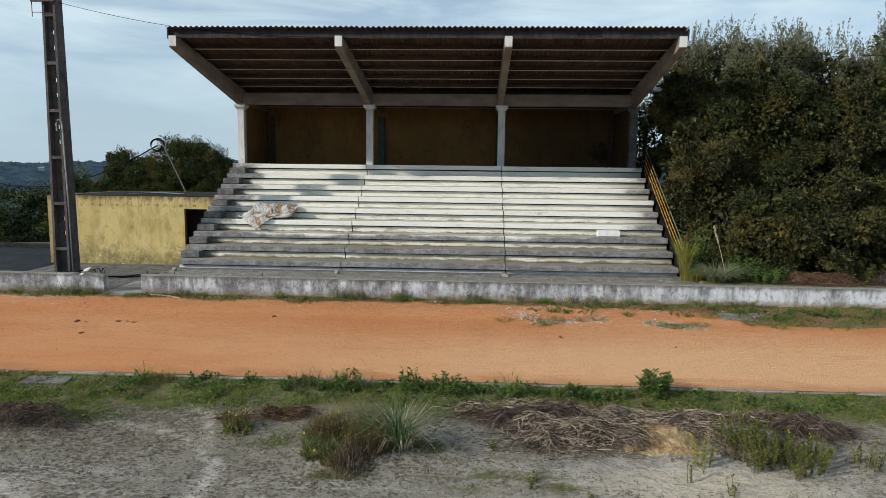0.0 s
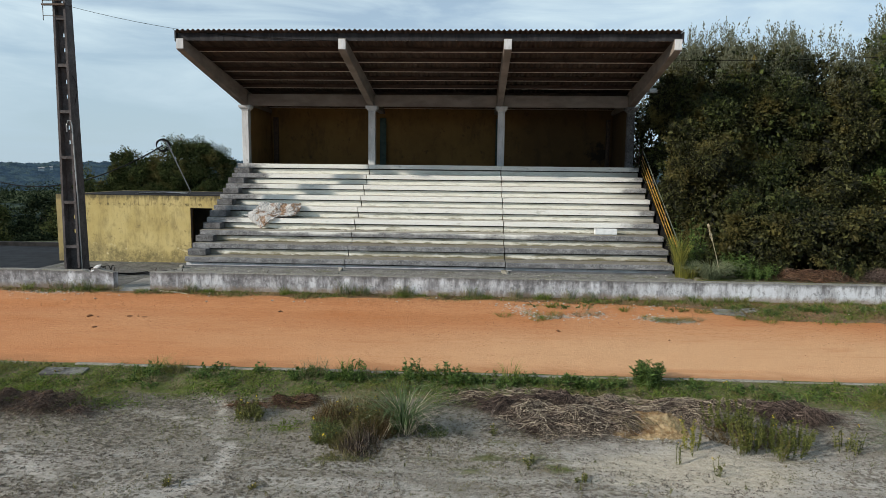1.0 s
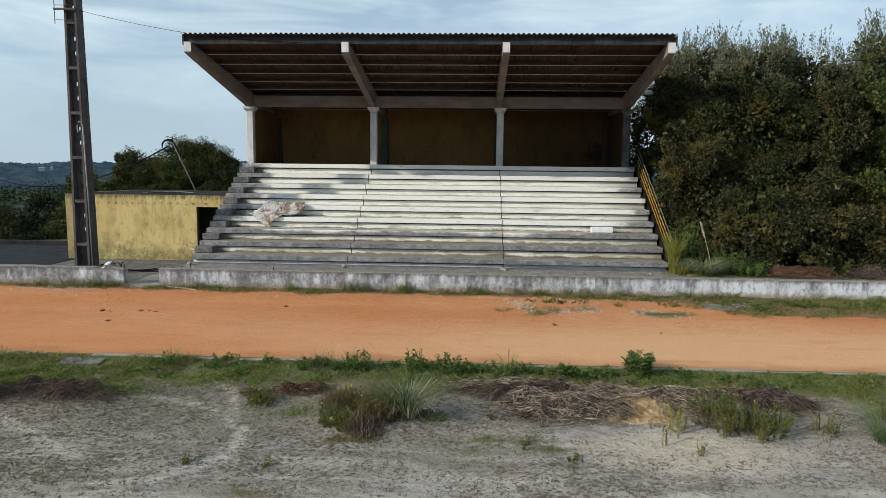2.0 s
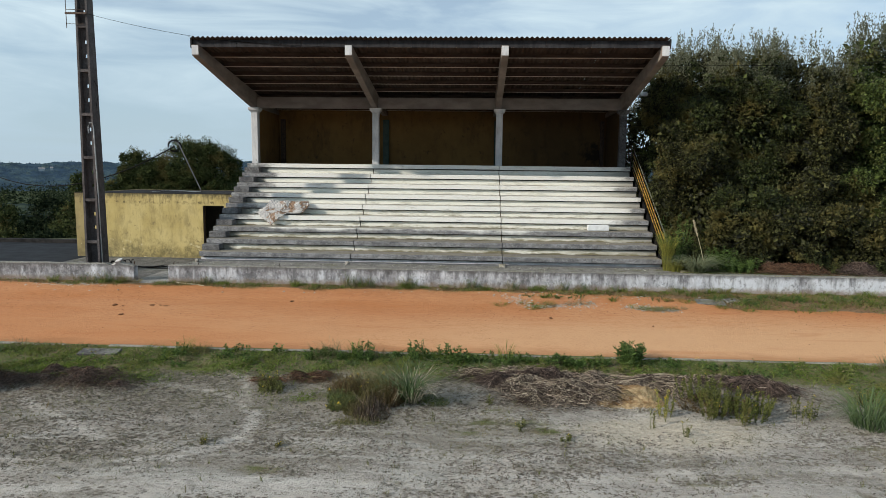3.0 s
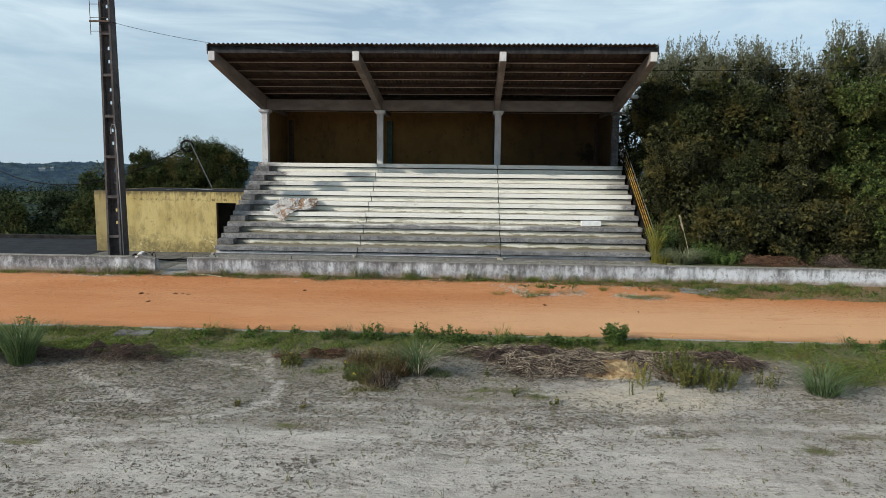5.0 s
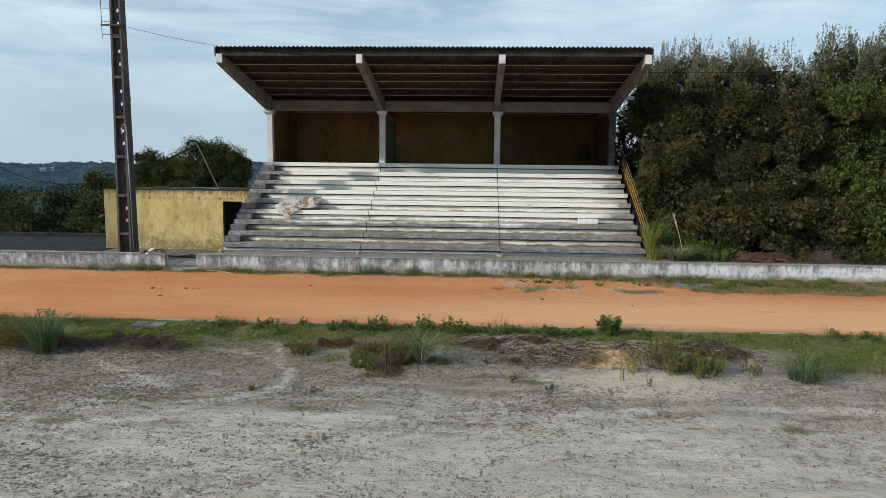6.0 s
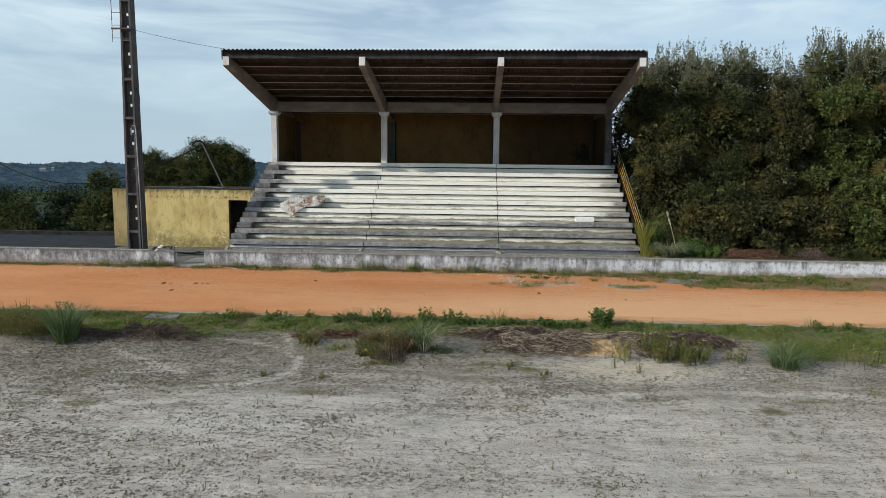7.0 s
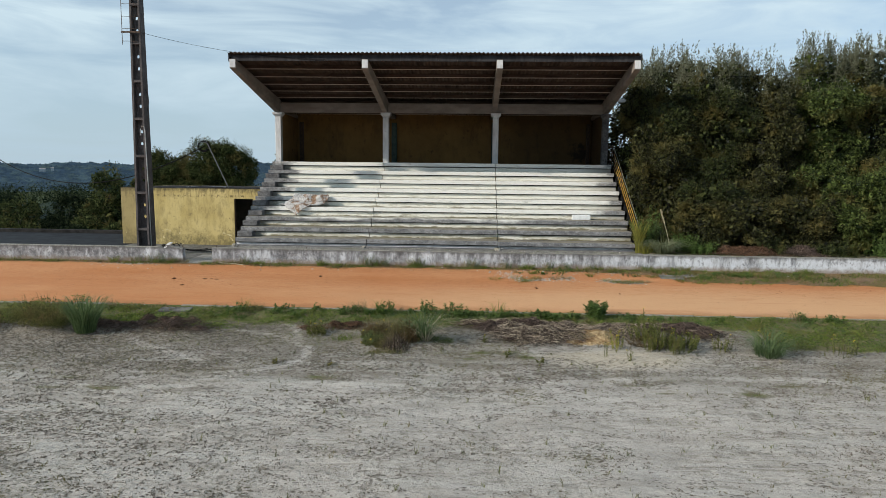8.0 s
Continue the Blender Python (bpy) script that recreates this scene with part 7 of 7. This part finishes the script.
for x in np.arange(-14.5, 13, 0.42):
    if RNG.rand() < 0.75:
        h = RNG.uniform(0.10, 0.28) if RNG.rand() < 0.6 else 0.12
        tagged(tuft("wall_tuft", (x + RNG.uniform(-0.2, 0.2), 18.38 + RNG.uniform(-0.1, 0.08)), 90, h, 0.14, 0.010, M_DRYGRASS if RNG.rand() < 0.5 else M_GRASS, "small rough grass tuft at the wall foot", "grass tuft", 0.6, 0.5), group="tufts along the wall")
for x in (-5.8, -3.3, -3.0, -2.5, -2.0, 0.8, -0.8, -6.1, 8.6, -9.9):
    tagged(tuft("kerb_tuft", (x + RNG.uniform(-0.1, 0.1), 11.55), 60, RNG.uniform(0.22, 0.42), 0.16, 0.008, M_GRASS if RNG.rand() < 0.5 else M_DRYGRASS, "thin tall grass tuft by the kerb", "grass tuft", 0.35, 0.3), group="tufts along the kerb")

# small leafy weeds in a row along the kerb, and ragged growth on the wall's verge
for x in np.arange(-3.4, 2.9, 0.31):
    tagged(weed("kerb_weed", (x + RNG.uniform(-0.12, 0.12), 11.42 + RNG.uniform(-0.16, 0.08)), RNG.uniform(0.10, 0.26), 9, 0.07, M_WEED, "leafy green weed beside the kerb", 0, RNG.uniform(0.1, 0.2)), group="weeds along the kerb")
for _ in range(46):
    x, y = RNG.uniform(1.5, 12.5), RNG.uniform(17.0, 18.2)
    if RNG.rand() < 0.5:
        tagged(tuft("verge_tuft", (x, y), 60, RNG.uniform(0.10, 0.28), RNG.uniform(0.08, 0.2), 0.012, M_GRASS if RNG.rand() < 0.6 else M_DRYGRASS, "ragged grass tuft on the verge", "grass tuft", 0.8, 0.8), group="tufts on the verge")
    else:
        tagged(weed("verge_weed", (x, y), RNG.uniform(0.08, 0.16), 9, 0.07, M_WEED if RNG.rand() < 0.5 else M_OLIVE, "low leafy weed on the verge", 0, RNG.uniform(0.12, 0.28), "plant", 12, 0.6), group="weeds on the verge")

# ragged low weeds and tufts standing in the grass belt
for _ in range(56):
    x, y = RNG.uniform(-9.5, 9.5), RNG.uniform(10.75, 11.45)
    if RNG.rand() < 0.45:
        tagged(weed("belt_weed", (x, y), RNG.uniform(0.08, 0.2), 8, 0.06, M_WEED if RNG.rand() < 0.6 else M_OLIVE, "low leafy weed in the grass belt", 0, RNG.uniform(0.1, 0.22), "plant", 12, 0.6), group="weeds in the grass belt")
    else:
        tagged(tuft("belt_tuft", (x, y), 50, RNG.uniform(0.10, 0.24), RNG.uniform(0.06, 0.16), 0.008, (M_GRASS, M_DRYGRASS, M_TUSSOCK)[RNG.randint(3)], "ragged grass tuft in the grass belt", "grass tuft", 0.7, 0.7), group="tufts in the grass belt")

# reeds, pampas and green undergrowth above the wall beside the stand
tuft("reed_clump", (6.62, 20.30, 0.55), 340, 1.40, 0.13, 0.011, M_REED, "yellow-green reed clump at the railing foot", "reeds", 0.35, 0.10)
tuft("reed_clump", (6.85, 20.1, 0.56), 200, 0.55, 0.22, 0.011, M_REED, "short yellow-green reeds above the wall", "reeds", 0.6, 0.4)
tuft("pampas_clump", (7.45, 19.75, 0.6), 520, 0.75, 0.24, 0.018, M_PAMPAS, "grey-green pampas grass clump", "pampas grass", 0.9, 0.75)
plume = empty("pampas_plume", (7.72, 19.85, 0.6), label="dry cream pampas plume leaning on its stalk", category="pampas plume")
part("stalk", tube(bmesh.new(), [(0.05, 0.0, 0), (-0.14, 0.02, 0.75), (-0.36, 0.05, 1.5)], 0.010, 5, 0.006), M_CREAM, plume)
q = RNG.uniform(0, 1, 260)
mesh_part("feather", *leaf_arrays(np.stack([-0.27 - 0.16 * q, 0.04 + 0 * q, 1.18 + 0.48 * q], -1) + RNG.normal(0, 0.008, (260, 3)), np.tile([-0.3, 0, 1.6], (260, 1)), 0.075, 0.012, 0), M_CREAM, plume)
for x, y, h, st, r, bright in ((7.05, 20.75, 1.7, 34, 0.28, 1), (7.5, 20.7, 1.2, 30, 0.3, 0), (8.4, 20.2, 0.75, 46, 0.42, 1), (8.9, 19.8, 0.50, 50, 0.45, 1), (9.3, 20.2, 0.7, 40, 0.5, 0), (11.6, 19.9, 0.7, 40, 0.5, 0), (14.0, 19.8, 0.7, 50, 0.7, 0), (15.8, 19.7, 0.8, 50, 0.7, 1)):
    tagged(weed("undergrowth", (x, y, 0.58), h, st, 0.10, M_WEED if bright else M_HEDGE_OLIVE, "leafy green undergrowth above the wall" if bright else "dark green undergrowth above the wall", 0, r, "undergrowth", 24, 0.22), group="undergrowth above the wall")


# ---- loose things ----
def stone_mesh(name, size, seed, material):
    bm = bmesh.new()
    bmesh.ops.create_icosphere(bm, subdivisions=1, radius=size)
    bmesh.ops.scale(bm, vec=(1.25, 0.85, 1), verts=bm.verts[:])
    for v in bm.verts:
        v.co *= 0.7 + 0.75 * noise.noise(v.co * (2.2 / size) + Vector((seed, 0, 0)))
        v.co.z *= 0.5
    me = bpy.data.meshes.new(name)
    bm.to_mesh(me)
    bm.free()
    me.materials.append(material)
    return me


STONES = [stone_mesh("stone", 1.0, s * 3.7, M_STONE) for s in range(5)]
RS = np.random.RandomState(23)


BOULDERS = [stone_mesh("boulder", 1.0, s * 2.9 + 1, M_KERB) for s in range(5)]
CLODS = [stone_mesh("clod", 1.0, s * 2.3 + 2, M_CLOD) for s in range(5)]


def lay_stones(name, places, lo, hi, group, label):
    for x, y, z in places:
        ob = new(name, (BOULDERS if name == "pale_boulder" else CLODS if name == "clod" else STONES)[RS.randint(5)])
        s = RS.uniform(lo, hi)
        ob.location = (x, y, z + s * 0.25)
        ob.rotation_euler = (0, 0, RS.uniform(0, 6.28))
        ob.scale = (s, s * RS.uniform(0.7, 1.1), s)
        if name == "pale_boulder":
            ob.scale.z *= 1.7
        tagged(ob, label, "stone", group)


def patch(n, cx, cy, rx, ry):
    x, y = cx + rx * RS.normal(0, 0.5, n), cy + ry * RS.normal(0, 0.5, n)
    return np.stack([x, y, ground_z(x, y) + 0.012], -1)


def ribbon(n, line, width):
    """Places strewn along a broken line, thick in some stretches."""
    q = RS.rand(n) ** 0.9 * (len(line) - 1)
    i = np.minimum(q.astype(int), len(line) - 2)
    a, b = np.array(line)[i], np.array(line)[i + 1]
    xy = a + (b - a) * (q - i)[:, None] + RS.normal(0, 1, (n, 2)) * width * (0.35 + 0.9 * speckle(q, q * 0, 2.3, 57))[:, None]
    return np.stack([xy[:, 0], xy[:, 1], ground_z(xy[:, 0], xy[:, 1]) + 0.012], -1)


RUBBLE_WEST = ((1.05, 17.3), (1.45, 17.0), (1.72, 16.4), (2.4, 16.5), (3.05, 16.76), (3.6, 16.66))
RUBBLE_EAST = ((4.45, 16.55), (4.9, 16.5), (5.3, 16.38), (5.75, 16.25))
lay_stones("rubble_stone", ribbon(150, RUBBLE_WEST, 0.30), 0.016, 0.058, "rubble on the track edge", "pale broken rubble stone on the clay")
lay_stones("rubble_stone", ribbon(120, RUBBLE_EAST, 0.28), 0.016, 0.055, "rubble on the track edge", "pale broken rubble stone on the clay")
lay_stones("rubble_stone", patch(26, -13.0, 17.9, 1.2, 0.25), 0.02, 0.06, "rubble by the wall gap", "pale rubble stone by the wall")
x, y = np.concatenate([RS.uniform(-14, 12, 90), RS.uniform(0.4, 5.5, 45)]), np.concatenate([17.7 + RS.normal(0, 0.32, 90), 17.6 + RS.normal(0, 0.25, 45)])
lay_stones("pebble", np.stack([x, y, ground_z(x, y) + 0.014], -1), 0.016, 0.055, "pebbles below the wall", "small pale pebble on the clay")
x, y = RS.uniform(-9, 9, 60), RS.uniform(3, 9.5, 60)
lay_stones("pebble", np.stack([x, y, ground_z(x, y)], -1), 0.010, 0.03, "pebbles on the sand", "small pale pebble on the sand")
x = RS.uniform(-9.5, 6, 26)
lay_stones("rubble_stone", np.stack([x, 20.0 + RS.normal(0, 0.3, 26), np.full(26, 0.545)], -1), 0.02, 0.06, "rubble on the walkway", "small rubble on the concrete walkway")
for k, px in ((1, -8.1), (1, -5.2), (2, -7.2), (2, -5.0), (2, -4.6), (2, -3.9), (3, -8.6), (5, -5.6), (3, 3.2), (1, 4.9), (6, -6.8)):
    lay_stones("rubble_stone", [(px, Y0 + RUN * k + 0.25, Z0 + RISE * k + 0.004)], 0.03, 0.07, "rubble on the seating", "small rubble on a seat slab")
lay_stones("pale_boulder", [(-9.72, 20.3, 0.545), (-4.36, 20.35, 0.545), (1.06, 20.38, 0.545)], 0.15, 0.19, "broken blocks at the foot of the seating", "broken pale concrete lump on the walkway")
lay_stones("clod", [(-9.95, 15.45, -0.02), (-8.7, 15.55, -0.02), (-9.2, 14.4, -0.03), (-8.9, 15.5, -0.02), (-8.5, 15.48, -0.02), (-9.7, 15.4, -0.02), (2.1, 15.0, -0.03), (-5.2, 16.4, -0.01), (4.6, 14.4, -0.03)], 0.05, 0.11, "clods on the track", "dark clod of earth")

# fine gravel between the stones
gp = np.concatenate([ribbon(3200, RUBBLE_WEST, 0.22), ribbon(3000, RUBBLE_EAST, 0.20), patch(500, 3.6, 17.2, 3.5, 0.5), patch(260, -12.8, 17.9, 1.3, 0.25), patch(160, 2.8, 9.35, 0.7, 0.2), np.stack([RS.uniform(-9.6, 6.4, 420), 20.55 - 1.5 * RS.rand(420) ** 2, np.full(420, 0.548)], -1)])
bit_v = np.array(((1, 0, -0.2), (0, 1, -0.2), (-1, 0, -0.2), (0, -1, -0.2), (0.1, 0.1, 0.6)))
bit_f = np.array(((0, 1, 4), (1, 2, 4), (2, 3, 4), (3, 0, 4)))
sz = RS.uniform(0.006, 0.02, len(gp))
gv = gp[:, None, :] + bit_v[None] * sz[:, None, None] * RS.uniform(0.6, 1.4, (len(gp), 5, 1))
gfa = bit_f[None] + 5 * np.arange(len(gp))[:, None, None]
tagged(mesh_part("fine_gravel", gv.reshape(-1, 3), gfa.reshape(-1, 3), M_GRAVEL), "fine pale gravel strewn over the clay", "gravel", kind="stuff")

# dark crumbs of clay and grit on the track, thickest towards the wall
q = RS.rand(16000)
x, y = RS.uniform(-15, 13, 16000), 12.2 + 5.9 * q ** 0.3
keep = RS.rand(16000) < np.clip(1.6 * speckle(x * 0.5, y * 1.6, 0.9, 63) - 0.25, 0.08, 1)
strewn = np.concatenate([np.stack([x, y, ground_z(x, y) + 0.014], -1)[keep], ribbon(500, RUBBLE_WEST, 0.32), ribbon(420, RUBBLE_EAST, 0.30)])
tet_v = np.array(((1, 0, 0), (-0.5, 0.8, 0), (-0.5, -0.8, 0), (0, 0, 0.8)))
tet_f = np.array(((0, 1, 3), (1, 2, 3), (2, 0, 3)))
sz = 0.005 + 0.014 * RS.rand(len(strewn)) ** 2
cv = strewn[:, None, :] + tet_v[None] * sz[:, None, None] * RS.uniform(0.5, 1.5, (len(strewn), 4, 1))
cf = tet_f[None] + 4 * np.arange(len(strewn))[:, None, None]
tagged(mesh_part("clay_crumbs", cv.reshape(-1, 3), cf.reshape(-1, 3), M_CLOD), "dark crumbs of earth on the clay", "crumbs", kind="stuff")

# concrete covers let into the ground
def cover(name, x0, x1, y0, y1, label, turn=0.0, material=None):
    cx, cy = (x0 + x1) / 2, (y0 + y1) / 2
    bm = boxed(x0 - cx, x1 - cx, y0 - cy, y1 - cy, -0.06, 0.03, bevel=0.012)
    ob = part(name, bm, material or M_KERB)
    ob.matrix_basis = pose(cx, cy, float(ground_z(cx, cy)) + 0.012, math.degrees(math.atan2(float(ground_z(cx, cy + 0.2) - ground_z(cx, cy - 0.2)), 0.4)), 0, turn)
    return tagged(ob, label, "manhole cover")


cover("drain_cover", -8.4, -7.55, 11.22, 11.5, "grey mossy concrete drain cover in the grass", 3, M_YARD)
cover("drain_cover", 6.62, 7.42, 16.98, 17.5, "grey concrete drain cover by the wall", -6, M_WALK)
cover("drain_cover", 7.5, 7.95, 17.3, 17.62, "small concrete slab by the wall", 12, M_WALK)

# quilt thrown over the seat rows
def quilt():
    u, v = np.meshgrid(np.linspace(0, 1, 90), np.linspace(0, 1, 80), indexing="ij")
    # runs down from row 4 over the front of rows 4 and 3
    k4y, k4z = Y0 + RUN * 4, Z0 + RISE * 4
    tail = 0.46 * np.clip(1 - np.abs(u - 0.46) / 0.55, 0, 1) + 0.04 * (1 - u)
    run = v * (0.80 + tail) - 0.07
    y = np.where(run < 0, k4y - run * 0.95, np.where(run < 0.40, k4y - 0.04, k4y - 0.04 - (run - 0.40) * 1.1))
    z = np.where(run < 0, k4z + 0.05, np.where(run < 0.40, k4z + 0.04 - run * 0.98, k4z - 0.352))
    over = np.maximum(0, (k4y - RUN) - y)
    z = z - over * 1.6
    y = y + over * 0.8 - 0.02 * (over > 0)
    z = z + 0.05 * np.exp(-((run + 0.02) / 0.25) ** 2) * (0.55 + 0.45 * np.sin(u * 5 + 1)) + 0.10 * np.exp(-((run - 0.55) / 0.18) ** 2)
    y = y - 0.22 * np.exp(-((run - 0.24) / 0.24) ** 2)
    x = -8.12 + 1.55 * u + 0.10 * np.sin(9 * v) - 0.55 * np.clip(run, 0, 1) * (1 - u) - 0.28 * np.clip(run - 0.3, 0, 1) + 0.05
    width = 1 - 0.18 * np.clip(run - 0.2, 0, 1)
    x = -7.55 + (x + 7.55) * width
    quilted = 0.032 * np.sqrt(np.abs(np.sin(u * 46 + v * 31)) * np.abs(np.sin(v * 35 - u * 43))) + 0.03 * np.sin(u * 17 + v * 9) * np.sin(v * 13)
    pts = np.stack([x, y - quilted * 0.8, z + quilted], -1).reshape(-1, 3)
    pts += np.array([noise.noise_vector(Vector(p) * 3.0) for p in pts]) * [0.06, 0.05, 0.03]
    i = np.arange(90 * 80).reshape(90, 80)
    f = np.stack([i[:-1, :-1], i[1:, :-1], i[1:, 1:], i[:-1, 1:]], -1).reshape(-1, 4)
    org = np.array((-7.4, k4y, k4z))
    ob = mesh_part("discarded_quilt", pts - org, f, M_QUILT, smooth=True)
    ob.location = org
    so = ob.modifiers.new("thickness", "SOLIDIFY")
    so.thickness = 0.03
    return tagged(ob, "dirty white quilt thrown over the seat rows", "quilt")


def mat_quilt():
    n = Nodes("dirty_quilt")
    c = n.mix(n.noise(5, 5), (0.40, 0.39, 0.38), (0.56, 0.555, 0.55))
    c = n.mix(n.range(n.noise(2.3, 6, 0.7), 0.49, 0.58), c, (0.25, 0.165, 0.11))
    return n.done(c, 0.95, n.noise(22, 4), 0.4, 0.02)


M_QUILT = mat_quilt()
quilt()

ob = part("concrete_block", boxed(-0.39, 0.39, -0.1, 0.1, 0, 0.205, bevel=0.012), M_WHITE)
ob.matrix_basis = pose(4.69, Y0 + RUN * 3 - 0.16, Z0 + RISE * 2 + 0.012, 0, 0, 1)
tagged(ob, "loose white painted block on a seat row", "concrete block")

ob = local(part("wooden_stick", tube(bmesh.new(), [(-9.55, 18.35, 0.13), (-8.9, 18.2, 0.13), (-8.5, 18.0, 0.12)], 0.025, 6, 0.015), M_CREAM), (-9.0, 18.2, 0.12))
tagged(ob, "bleached branch lying below the wall", "stick")
